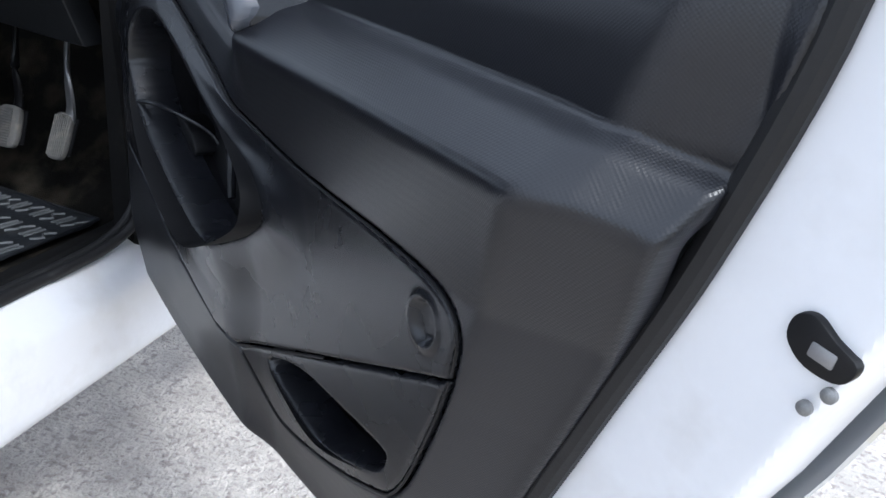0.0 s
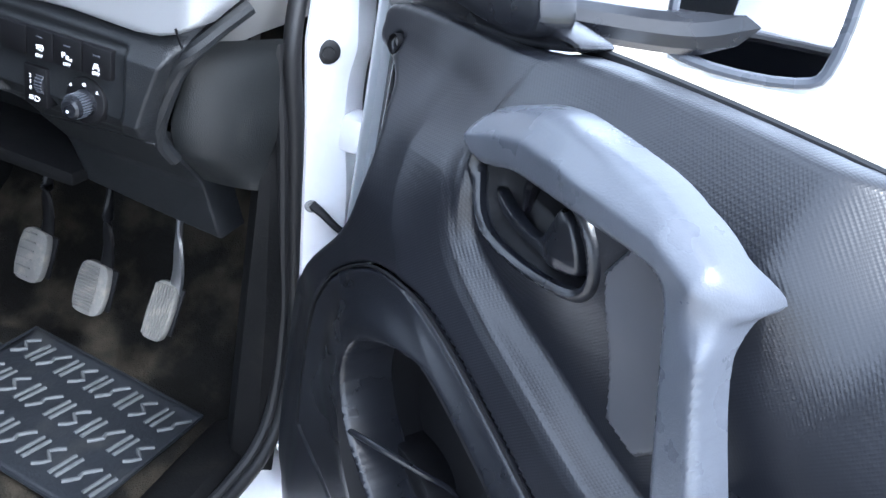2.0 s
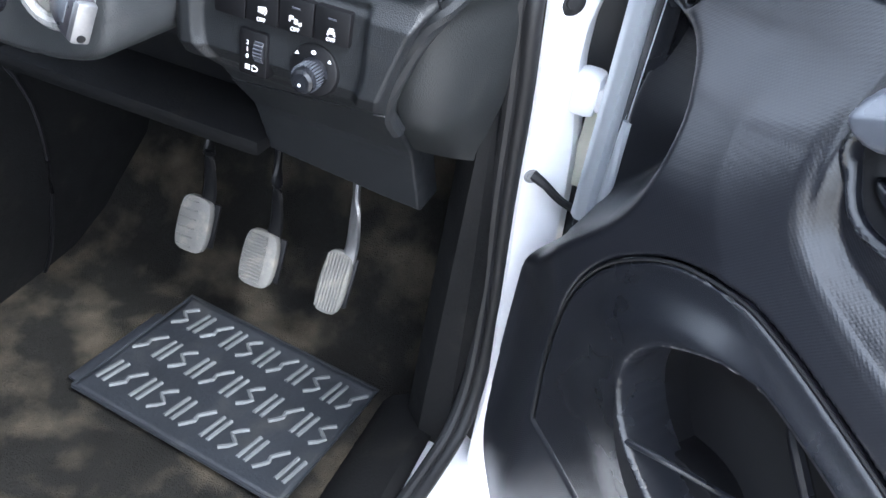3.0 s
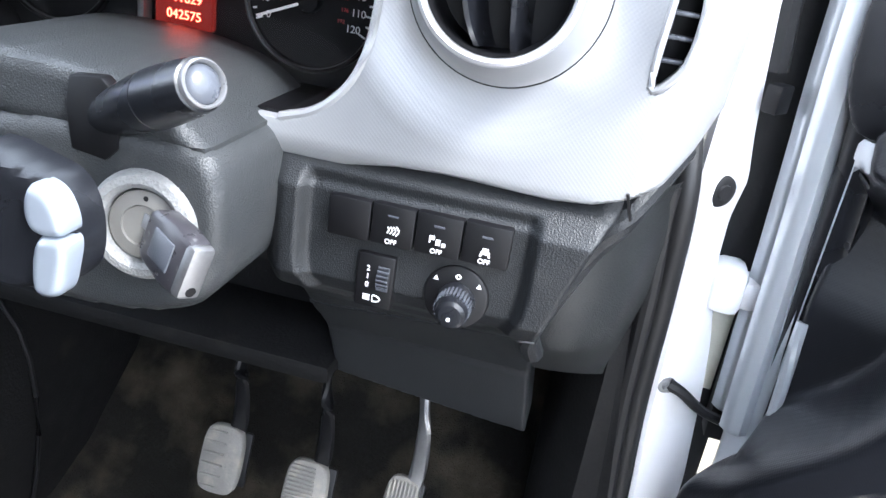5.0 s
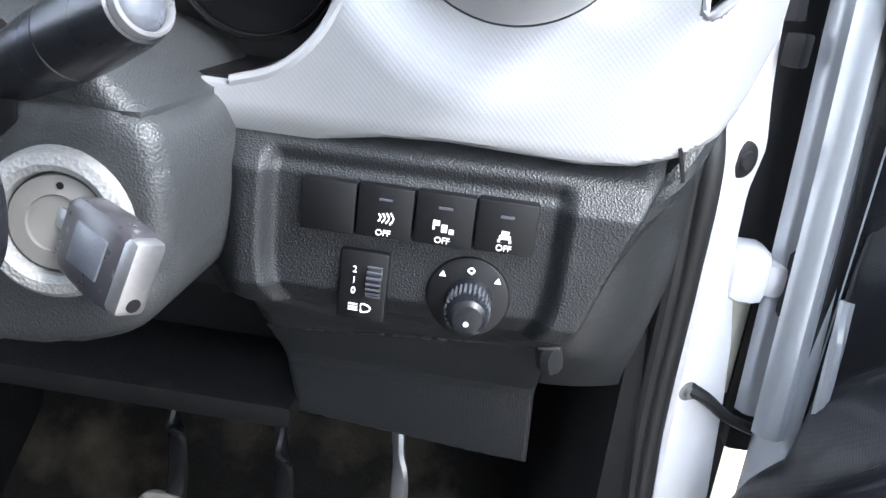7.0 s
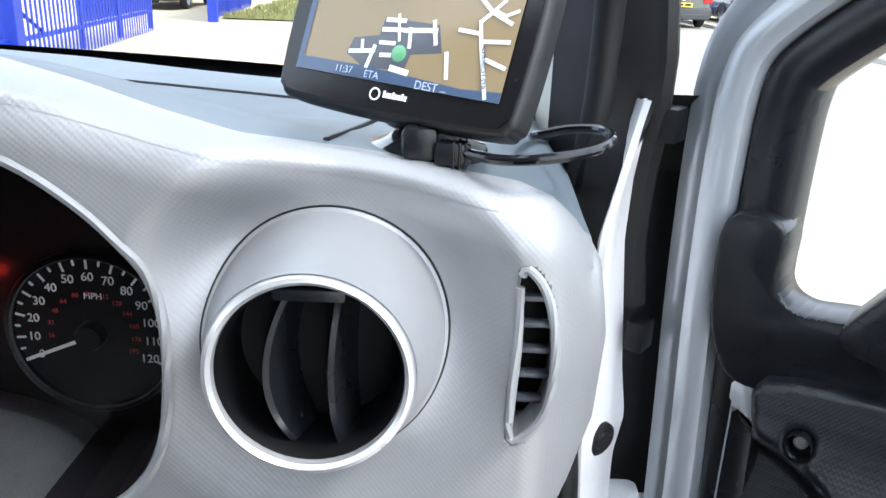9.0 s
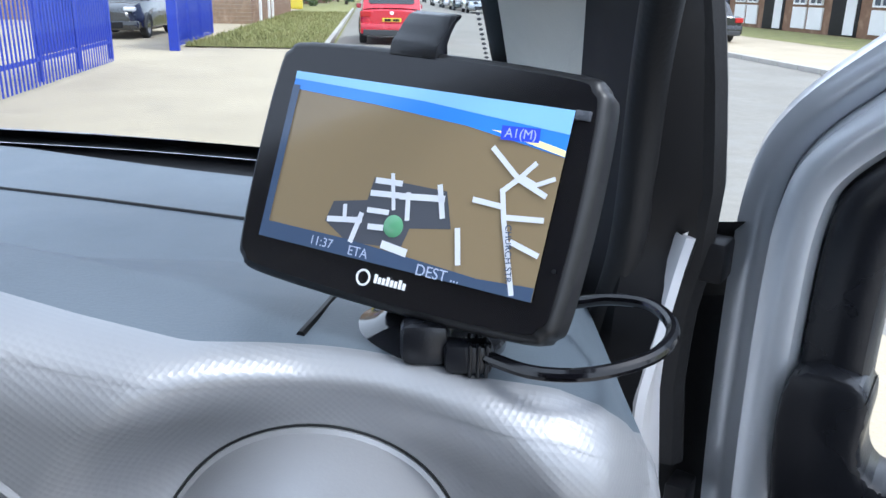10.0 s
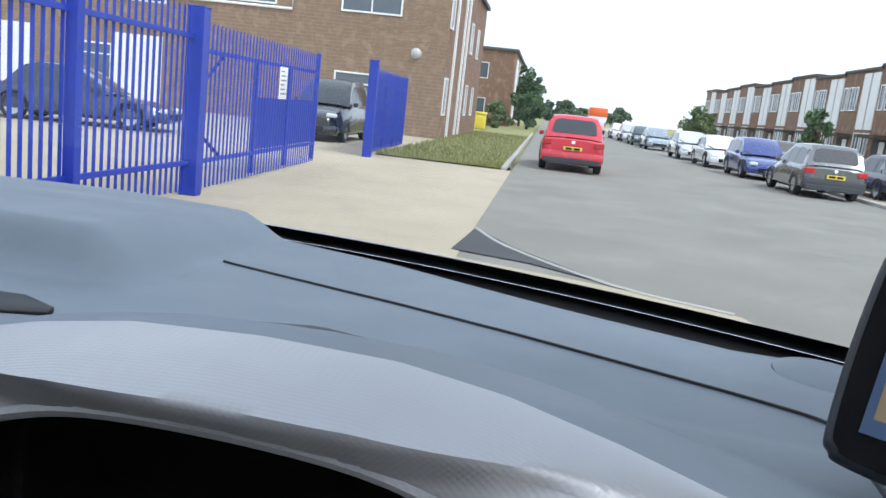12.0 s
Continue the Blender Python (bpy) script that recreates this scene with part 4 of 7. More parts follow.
# ---- steering column ----
cowl_grey = surface("cowl_grey", (0.030, 0.032, 0.034), 0.42, bump=(("cells", 800, 0.0003),), vary=0.15, vary_scale=8, dirt=((0.05, 0.05, 0.05), 0.62, 0.9, 30))
column = thing("steering_column", "dark grey steering column shroud with switch stalks", "steering column", pose(-0.76, 0.75, 1.15))
CO = Matrix.Translation((0.76, -0.75, -1.15))


def co_part(name, bm, material, label="", parent=None):
    bmesh.ops.transform(bm, matrix=CO, verts=bm.verts)
    return part(name, bm, material, parent or column, label)


lower_out = curvy([(-0.895, 1.150), (-0.885, 1.09), (-0.84, 1.06), (-0.75, 1.055), (-0.69, 1.062), (-0.658, 1.080), (-0.648, 1.115), (-0.650, 1.156), (-0.668, 1.175), (-0.745, 1.178)], 4)
lowc = sheet("lower_shroud", sd_poly(lower_out), (-0.91, -0.61, 1.04, 1.18), 0.0035, lambda x, z: 0.748 + 0.10 * np.clip(-0.665 - x + 0.03, -9, 0) ** 2 * 8, cowl_grey, column, "dark grey lower column shroud", thick=0.17, edge=0.012)
upper_out = curvy([(-0.885, 1.170), (-0.668, 1.168), (-0.670, 1.180), (-0.70, 1.198), (-0.75, 1.207), (-0.83, 1.207), (-0.875, 1.19)], 4)
upc = sheet("upper_shroud", sd_poly(upper_out), (-0.90, -0.66, 1.15, 1.22), 0.003, lambda x, z: 0.752 + 0 * x, cowl_grey, column, "dark grey upper column shroud", thick=0.15, edge=0.010)
for o in (lowc, upc):
    o.data.transform(CO)
co_part("stalk_hub", prism([(-0.745, 1.185), (-0.742, 1.203), (-0.722, 1.205), (-0.712, 1.197), (-0.712, 1.165), (-0.72, 1.157), (-0.742, 1.160)], 0.7465, 0.757, 0.0015), deep_black)
d = Vector((0.80, -0.42, 0.40)).normalized()
base = Vector((-0.719, 0.756, 1.184))
stalk = co_part("wiper_stalk", lathe([(0, -0.02), (0.0135, -0.02), (0.0145, 0.012), (0.0160, 0.03), (0.0166, 0.046), (0.0167, 0.0475), (0.0162, 0.048), (0.0167, 0.0485), (0.0164, 0.062), (0.0150, 0.082), (0.0140, 0.090), (0.0125, 0.0905)], 40, aim(base, d)), trim_black, "black wiper stalk with a silver end")
co_part("stalk_end", lathe([(0.0122, 0.0885), (0.0128, 0.092), (0.0126, 0.0945), (0.0115, 0.0955), (0.0108, 0.0945), (0.0105, 0.0915), (0.0103, 0.0910)], 40, aim(base, d)), surface("stalk_grey", (0.22, 0.22, 0.23), 0.3, metal=0.3, vary=0.05), "silver-grey stalk end", stalk)
co_part("end_cap", lathe([(0.0106, 0.0912), (0.0095, 0.0935), (0.006, 0.0955), (0, 0.0965)], 32, aim(base, d)), grip_grey, "", stalk)
for k in range(3):
    pr = bmesh.new()
    box(pr, -0.0005, 0.0005, -0.0030 + 0.003 * k, -0.0016 + 0.003 * k, 0.056, 0.060)
    bmesh.ops.transform(pr, matrix=aim(base, d) @ pose(0, 0, 0, 0, 0, -70) @ Matrix.Translation((0.0152, 0, 0)), verts=pr.verts)
    co_part("stalk_print", pr, white_print, "", stalk)
pod = sheet("audio_pod", sd_poly(curvy([(-0.735, 1.183), (-0.697, 1.181), (-0.682, 1.172), (-0.676, 1.152), (-0.679, 1.130), (-0.693, 1.121), (-0.735, 1.122)], 4)), (-0.74, -0.66, 1.10, 1.20), 0.003, lambda x, z: 0.655 + 0 * x, trim_black, column, "black audio control pod with silver keys", thick=0.022, edge=0.006)
pod.data.transform(CO)
for pts in ([(-0.692, 1.178), (-0.680, 1.174), (-0.675, 1.157), (-0.690, 1.154), (-0.696, 1.164)], [(-0.690, 1.151), (-0.675, 1.153), (-0.676, 1.137), (-0.681, 1.123), (-0.693, 1.125)]):
    key_pad = sheet("pod_key", sd_poly(curvy(pts, 5)), (-0.70, -0.67, 1.11, 1.19), 0.0012, lambda x, z: 0.648 + 0 * x, edge_paint, pod, thick=0.010, edge=0.005)
    key_pad.data.transform(CO)
IG = aim((-0.6945, 0.747, 1.1240), (0.12, -1, 0.12))
co_part("ignition_collar", lathe([(0.0335, -0.004), (0.0330, 0.004), (0.0300, 0.0085), (0.0255, 0.0095), (0.0225, 0.007), (0.0218, 0.002), (0.0215, -0.002)], 48, IG), surface("collar_grey", (0.20, 0.20, 0.20), 0.55, bump=(("cells", 500, 0.0006),), vary=0.1), "grained grey ignition collar")
lock = co_part("ignition_lock", lathe([(0.0216, 0.0), (0.0205, 0.004), (0.0125, 0.006), (0.0120, 0.0045), (0.0, 0.0045)], 36, IG), surface("lock_grey", (0.15, 0.145, 0.135), 0.5, vary=0.15), "worn grey lock barrel")
co_part("lock_hole", lathe([(0.0016, 0.0062), (0, 0.0063)], 10, IG @ Matrix.Translation((0.002, 0.0165, 0))), deep_black, "", lock)
key = thing("car_key", "black folding car key in the ignition", "key", pose(-0.690, 0.735, 1.125))
KY = Matrix.Translation((0.690, -0.735, -1.125))


def ky_part(name, bm, material, label="", parent=None):
    bmesh.ops.transform(bm, matrix=KY, verts=bm.verts)
    return part(name, bm, material, parent or key, label)


kd = Vector((0.86, -0.50, -0.20)).normalized()
kx = (Vector((0.30, 0.10, 1.0)) - kd * Vector((0.30, 0.10, 1.0)).dot(kd)).normalized()
km = Matrix((kx, kd.cross(kx), kd)).transposed().to_4x4()
km.translation = (-0.690, 0.742, 1.127)
blade = bmesh.new()
box(blade, -0.0045, 0.0045, -0.0012, 0.0012, -0.012, 0.014, 0.0004, m=km)
ky_part("blade", blade, steel_dull, "steel key blade")
km = km @ Matrix.Diagonal((1.0, 1.1, 0.92, 1))
fob = bmesh.new()
prism([(-0.011, 0.008), (0.013, 0.008), (0.017, 0.014), (0.0185, 0.035), (0.0175, 0.052), (0.014, 0.058), (-0.014, 0.058), (-0.0175, 0.052), (-0.0185, 0.035), (-0.016, 0.014)], -0.0068, 0.0068, 0.003, bm=fob)
bmesh.ops.transform(fob, matrix=km, verts=fob.verts)
fob = ky_part("fob", fob, surface("key_black", (0.040, 0.038, 0.044), 0.3, vary=0.2, vary_scale=60, dirt=((0.30, 0.30, 0.30), 0.64, 0.82, 160)), "scuffed black key fob")
bz = bmesh.new()
box(bz, -0.0165, 0.0165, -0.0070, 0.0070, 0.049, 0.0592, 0.003, m=km)
ky_part("fob_end", bz, steel_dull, "worn silver key end", fob)
bt = bmesh.new()
box(bt, -0.009, 0.009, -0.0078, -0.0060, 0.020, 0.042, 0.001, m=km)
box(bt, -0.009, 0.009, 0.0060, 0.0078, 0.020, 0.042, 0.001, m=km)
ky_part("fob_button", bt, grip_grey, "", fob)
hole = lathe([(0.003, 0.0), (0.003, 0.0004), (0.0, 0.0004)], 14, km @ Matrix.Translation((-0.011, 0, 0.0592)))
ky_part("fob_eye", hole, deep_black, "", fob)

# ---- pedals ----
def pedal(x, y, z, w, h, tilt, name, label, ribs, top, cover=1.0):
    p = thing(name, label, "pedal", pose(x, y, z, tilt), "foot pedals")
    arm_m = Matrix.Translation((-x, -y, -z))
    pad = part("pad", prism(curvy([(-w * 0.88, -h * 0.9), (0, -h * 1.06), (w * 0.82, -h * 0.9), (w, 0), (w * 0.80, h * 0.9), (0, h * 1.05), (-w * 0.84, h * 0.9), (-w * 1.03, 0)], 4), -0.004, 0.010, 0.003), pedal_rubber, p, "worn grey rubber pedal pad")
    for k in range(ribs):
        if name == "accelerator_pedal":
            q = -w * 0.78 + k * (2 * w * 0.78) / (ribs - 1)
            tall = h * (0.95 - 0.12 * abs(q / w) ** 3)
            b = boxes((q - 0.0012, q + 0.0012, -0.0066, -0.003, -tall, tall), bevel=0.0006, seg=1)
        else:
            q = -h * 0.86 + k * (2 * h * 0.86) / (ribs - 1)
            wide = w * (0.90 - 0.20 * abs(q / h) ** 3)
            b = boxes((-wide, wide * cover, -0.0068, -0.003, q - 0.0013, q + 0.0013), bevel=0.0006, seg=1)
        part("pad_rib", b, pedal_rubber, pad)
    back = bmesh.new()
    box(back, -w * 0.8, w * 1.2, 0.009, 0.014, -h * 0.8, h * 0.9, 0.003)
    part("back_plate", back, deep_black, p)
    inv = pose(x, y, z, tilt).inverted()
    arm = tube([inv @ Vector(q) for q in ((x + 0.006, y + 0.014, z), (x + 0.012, y + 0.02, z + 0.05), (x + 0.012, y + 0.018, z + 0.10), (x + 0.004, y + 0.03, top), (x - 0.01, y + 0.06, top + 0.10))], [0.010, 0.009, 0.008, 0.008, 0.008], 8, flat=0.6)
    part("arm", arm, steel_dull if name == "accelerator_pedal" else deep_black, p, "steel pedal arm")
    return p


pedal(-0.776, 1.022, 0.722, 0.0235, 0.037, -20, "clutch_pedal", "smooth worn grey rubber clutch pedal above the carpet", 6, 0.83, 0.2)
pedal(-0.676, 1.022, 0.706, 0.0245, 0.037, -20, "brake_pedal", "worn grey rubber brake pedal above the carpet", 14, 0.83, 0.45)
pedal(-0.572, 1.034, 0.704, 0.019, 0.041, -25, "accelerator_pedal", "narrow grey accelerator pedal on a steel arm", 8, 0.85)

# ---- floor mat ----
mat = thing("floor_mat", "black rubber heel mat with raised zigzag bars, dusty", "floor mat", pose(-0.652, 0.921, 0.557, 0, 0, -6.1))
rows = []
NX, NY = 40, 28
for a in range(NX + 1):
    rows.append([((-0.160 + 0.320 * a / NX), (-0.108 + 0.218 * b / NY), 0.004 + 0.002 * noise.noise((a * 0.15, b * 0.15, 3)) + 0.006 * step(0.9, 1.0, b / NY)) for b in range(NY + 1)])
sheet_mat = grid("sheet", rows, mat_rubber, mat)
sm = sheet_mat.modifiers.new("thickness", 'SOLIDIFY')
sm.thickness = 0.004
edge_bead = tube([(-0.160, -0.108, 0.006), (-0.160, 0.110, 0.012), (0.160, 0.110, 0.012), (0.160, -0.108, 0.006), (-0.160, -0.108, 0.006)], 0.0032, 6, smooth=1)
part("side_flap", boxes((-0.178, -0.158, -0.10, 0.06, 0.002, 0.006), bevel=0.002), mat_rubber, mat, "thin rubber flap")
part("rim", edge_bead, mat_rubber, mat)
mat_bar = surface("mat_bar", (0.085, 0.09, 0.095), 0.6, vary=0.3, vary_scale=30)
patterns = [
    [((-0.006, -0.016), (0.006, -0.004), (-0.006, 0.004), (0.006, 0.016))],
    [((-0.006, -0.015), (-0.002, 0.015)), ((0.003, -0.015), (0.007, 0.015))],
    [((-0.010, -0.016), (0.000, -0.004), (-0.002, 0.002), (0.010, 0.016))],
]
for r in range(3):
    for c in range(11):
        x, y = -0.140 + c * 0.0282, 0.074 - r * 0.068
        for stroke in patterns[(0, 1, 2, 1)[(c + 2 * r + r // 2) % 4]]:
            bar = tube([(x + 1.2 * p, y + 1.35 * q, 0.0085 + 0.006 * step(0.06, 0.12, y)) for p, q in stroke], 0.0030, 6, smooth=2)
            part("raised_bar", bar, mat_bar, mat)
# centre console flank beyond the pedals
tunnel = []
for y, dx in ((0.2, 0), (0.6, 0), (0.85, 0.0), (1.0, -0.01), (1.15, -0.02), (1.3, -0.02)):
    tunnel.append([(x + dx, y, z) for x, z in ((-1.02, 0.545), (-1.00, 0.60), (-0.985, 0.70), (-0.99, 0.80), (-1.02, 0.86), (-1.10, 0.90), (-1.30, 0.91))])
console = thing("centre_console", "black plastic centre console flank", "console", pose(-1.1, 0.8, 0.545))
for name, rows in (("rear_flank", tunnel[:4]), ("front_flank", tunnel[3:])):
    cb = grid(name, rows, foot_shade_black, console)
    cb.data.transform(Matrix.Translation((1.1, -0.8, -0.545)))
seam = tube([(x + 0.003, y + 0.002, z) for x, y, z in tunnel[3]], 0.003, 6, smooth=2)
bmesh.ops.transform(seam, matrix=Matrix.Translation((1.1, -0.8, -0.545)), verts=seam.verts)
part("joint", seam, deep_black, console)

# ---- sat nav on its suction mount ----
sn_right, sn_up, sn_face = Vector((0.882, -0.468, -0.052)), Vector((0.212, 0.298, 0.931)), Vector((-0.420, -0.832, 0.362))
sn_right.normalize()
sn_face = sn_right.cross(sn_up).normalized()
sn_up = sn_face.cross(sn_right).normalized()
SN = Matrix((sn_right, -sn_face, sn_up)).transposed().to_4x4()
SN.translation = (-0.488, 0.896, 1.432)
nav = thing("sat_nav", "black portable satellite navigator with a lit map", "sat nav", SN @ Matrix.Translation((0.004, 0, 0)) @ Matrix.Diagonal((0.95, 1, 1.0, 1)))
shell = curvy([(-0.0672, -0.036), (-0.0640, -0.0435), (-0.055, -0.0472), (0.0, -0.0487), (0.055, -0.0472), (0.0640, -0.0435), (0.0672, -0.036), (0.0685, 0.0), (0.0672, 0.035), (0.0640, 0.0425), (0.055, 0.0462), (0.0, 0.0477), (-0.055, 0.0462), (-0.0640, 0.0425), (-0.0672, 0.035), (-0.0685, 0.0)], 5)
shell = [(1.09 * x - 0.002, 1.03 * z) for x, z in shell]
nav_black = surface("nav_black", (0.012, 0.0125, 0.014), 0.42, vary=0.1)
body = sheet("body", sd_poly(shell), (-0.08, 0.08, -0.055, 0.055), 0.001, lambda x, z: 0.0 * x, nav_black, nav, "matt black casing", thick=0.011, edge=0.005)
part("back_shell", prism([(0.93 * x, 0.92 * z) for x, z in shell[::4]], 0.009, 0.016, 0.002), nav_black, nav)
face = sheet("glass_face", sd_poly([(0.945 * x, 0.93 * z) for x, z in shell]), (-0.08, 0.08, -0.055, 0.055), 0.001, lambda x, z: 0.0 * x - 0.0012, gloss_black, nav, "glossy black screen surround", thick=0.003)


def screen_mat(name, colour, strength):
    return glowing(name, colour, strength, 0.06)


s_brown = screen_mat("map_brown", (0.25, 0.19, 0.11), 0.075)
s_grey = screen_mat("map_grey", (0.07, 0.075, 0.09), 0.2)
s_road = screen_mat("map_road", (0.65, 0.67, 0.72), 0.12)
s_blue = screen_mat("map_blue", (0.05, 0.20, 0.62), 0.28)
s_sky = screen_mat("map_sky", (0.24, 0.46, 0.75), 0.25)
s_bar = screen_mat("map_bar", (0.05, 0.075, 0.13), 0.22)
s_text = screen_mat("map_text", (0.40, 0.46, 0.60), 0.16)
s_green = screen_mat("map_green", (0.10, 0.26, 0.14), 0.28)
s_sand = screen_mat("map_sand", (0.62, 0.55, 0.25), 0.7)
s_sign = screen_mat("map_sign", (0.03, 0.05, 0.42), 0.7)


def flat(name, pts, layer, material, parent):
    bm = bmesh.new()
    bm.faces.new([bm.verts.new((x / 1000, -0.0021 - 0.00012 * layer, z / 1000)) for x, z in pts])
    return part(name, bm, material, parent)


disp = flat("display", [(-62, -33.5), (60, -33.5), (60, 33.5), (-62, 33.5)], 0, s_brown, nav)
disp["label"] = "lit colour map display"
flat("map_sky", [(-62, 26.5), (-20, 25.0), (20, 22.5), (60, 17.0), (60, 33.5), (-62, 33.5)], 1, s_blue, disp)
flat("map_horizon", [(-62, 30.5), (0, 29.0), (60, 25.0), (60, 33.5), (-62, 33.5)], 2, s_sky, disp)
flat("map_shore", [(30, 22.6), (60, 17.2), (60, 19.4), (42, 22.6)], 3, s_sand, disp)
flat("map_block", [(-14, -2), (18, -2), (23, -15), (6, -18), (4, -26), (-20, -28), (-32, -22), (-30, -14), (-15, -11)], 1, s_grey, disp)
flat("map_footer", [(-62, -33.5), (60, -33.5), (60, -28.5), (38, -30), (10, -28.5), (-20, -27), (-62, -27)], 4, s_bar, disp)
flat("map_header", [(-62, -27), (-58.5, -27), (-58.5, 28), (-62, 28)], 4, s_bar, disp)


def street(pts, w=1.3, layer=5):
    bm = bmesh.new()
    for (ax, az), (bx, bz) in zip(pts, pts[1:]):
        d = Vector((bx - ax, bz - az))
        d.normalize()
        o = Vector((-d.y, d.x)) * w / 2
        e = d * w * 0.45
        q = [(ax - e.x + o.x, az - e.y + o.y), (ax - e.x - o.x, az - e.y - o.y), (bx + e.x - o.x, bz + e.y - o.y), (bx + e.x + o.x, bz + e.y + o.y)]
        bm.faces.new([bm.verts.new((x / 1000, -0.0021 - 0.00012 * layer, z / 1000)) for x, z in q])
        layer += 0.2
    part("map_street", bm, s_road, disp)


for pts, w in (([(-12, -3), (-2, -2.5)], 2.2), ([(-13, -8), (-2, -7)], 2.2), ([(-13, -14.5), (-5, -14)], 2.0), ([(-11, -20.5), (-6, -20)], 2.2), ([(-6, 0), (-2.5, -12)], 1.6), ([(0, -7), (17, -5)], 2.4),
               ([(15, -1), (18.5, -11)], 2.2), ([(2.5, -6), (4.2, -14.5)], 2.0), ([(-30, -21), (-16, -19)], 2.2), ([(-24, -15), (-23, -20)], 1.8), ([(-16, -17), (-18, -27)], 2.2), ([(26, -15), (29, -26)], 2.2),
               ([(-3, -26), (6, -27)], 3.0), ([(33, 16), (45, 7), (56, 3)], 2.0), ([(45, 7), (50, 13)], 1.8), ([(45, 7), (40, 2), (43, -8), (52, -32)], 2.0), ([(30, -3), (41, -3.5)], 2.0), ([(43, -7), (57, -5.5)], 2.0),
               ([(46, 8), (52, 6), (58, 9)], 1.6), ([(48, -15), (58, -17.5)], 2.0)):
    street(pts, w)
marker = lathe([(0, 0.0012), (0.003, 0.0010), (0.0042, 0.0004), (0.0042, 0.0)], 20, aim((-0.001, -0.0022, -0.0185), (0, -1, 0)))
part("map_marker", marker, s_green, disp)
flat("map_sign", [(34.5, 19.6), (49.5, 20.4), (49, 25.4), (34, 24.6)], 6, s_sign, disp)
T = lambda x, z, turn=0: Matrix.Translation((x / 1000, -0.0031, z / 1000)) @ pose(0, 0, 0, 90) @ pose(0, 0, 0, 0, 0, turn)
words("map_text", "A1(M)", 0.0048, T(42, 22.4, 3), s_text, disp, 0.00005)
words("map_text", "DEST", 0.0058, T(19.5, -32.0), s_text, disp, 0.00005)
words("map_text", "ETA", 0.0052, T(-13.5, -31.0), s_text, disp, 0.00005)
words("map_text", "11:37", 0.0050, T(-31, -30.5), s_text, disp, 0.00005)
words("map_text", "CHURCH STR", 0.0033, T(47.6, -19.0, -76), s_bar, disp, 0.00005)
words("map_text", "...", 0.0058, T(29.5, -31.5), s_text, disp, 0.00005)
logo = part("maker_mark", lathe([(0.0024, 0), (0.0024, 0.0003), (0.0032, 0.0003), (0.0032, 0)], 24, aim((-0.009, -0.0020, -0.0395), (0, -1, 0))), white_print, nav)
for k in range(8):
    mk = bmesh.new()
    box(mk, -0.0040 + k * 0.0018, -0.0028 + k * 0.0018, -0.0023, -0.0018, -0.0405, -0.0380 + 0.0008 * (k % 3 == 0))
    part("maker_bar", mk, white_print, nav)
part("power_tab", boxes((0.0600, 0.0660, -0.0022, -0.001, 0.0305, 0.0340), bevel=0.0003), grip_grey, nav)
part("mic_hole", lathe([(0.0009, 0.0), (0.0009, 0.0003), (0, 0.0003)], 10, aim((0.0655, -0.0018, -0.0215), (0, -1, 0))), deep_black, nav)
clipb = prism([(-0.001, 0.045), (-0.001, 0.0505), (0.0015, 0.054), (0.004, 0.059), (0.0075, 0.0640), (0.0125, 0.0670), (0.0130, 0.0655), (0.0095, 0.0620), (0.0075, 0.0575), (0.0065, 0.053), (0.009, 0.049), (0.018, 0.047), (0.018, 0.044)], -0.002, 0.019, 0.0006, m=pose(-0.002, -0.001, 0, 0, 0, 90))
part("top_clip", clipb, trim_black, nav, "ribbed black top clip")
mount = thing("sat_nav_mount", "black suction cup mount stuck on the dashboard", "mount", pose(-0.476, 0.903, 1.366))
part("suction_cup", lathe([(0.0, 0.010), (0.017, 0.0095), (0.022, 0.006), (0.029, 0.0032), (0.0312, 0.0026), (0.0320, 0.0012), (0.0312, -0.004), (0.0, -0.004)], 48), surface("cup_clear", (0.020, 0.021, 0.024), 0.07, vary=0.2, vary_scale=40, coat=0.5), mount, "glossy suction cup")
part("cup_tab", prism([(-0.010, -0.027), (-0.006, -0.038), (0.008, -0.038), (0.012, -0.027)], 0.001, 0.0045, 0.001, m=pose(0, 0, 0.0085, 90)), trim_black, mount, "black pull tab")
part("cup_lever", lathe([(0, 0.016), (0.010, 0.016), (0.012, 0.013), (0.012, 0.008)], 24), trim_black, mount)
mi = pose(-0.476, 0.903, 1.366).inverted()
neck = tube([mi @ (SN @ Vector(q)) for q in ((-0.006, 0.022, -0.020), (-0.006, 0.024, -0.040))] + [(-0.006, -0.006, 0.020), (0, 0, 0.010)], [0.010, 0.010, 0.009, 0.010], 12)
part("neck", neck, trim_black, mount)
cable = thing("power_cable", "black power cable looping over the dash corner", "cable", pose(-0.479, 0.876, 1.382))
plug = bmesh.new()
box(plug, -0.008, 0.010, -0.008, 0.006, -0.015, 0.002, 0.004)
box(plug, 0.008, 0.026, -0.012, -0.001, -0.016, -0.004, 0.003)
part("plug", plug, trim_black, cable, "moulded black plug")
for k in range(3):
    part("strain_ridge", boxes((0.0165 + 0.003 * k, 0.018 + 0.003 * k, -0.0128, -0.0002, -0.0165, -0.0035), bevel=0.0008), trim_black, cable)
ci = pose(-0.479, 0.876, 1.382).inverted()
lead = [(-0.457, 0.867, 1.373), (-0.440, 0.853, 1.3735), (-0.42, 0.848, 1.376), (-0.398, 0.856, 1.379), (-0.386, 0.875, 1.381), (-0.388, 0.898, 1.381), (-0.402, 0.912, 1.378), (-0.418, 0.922, 1.372), (-0.415, 0.955, 1.365), (-0.40, 1.0, 1.355)]
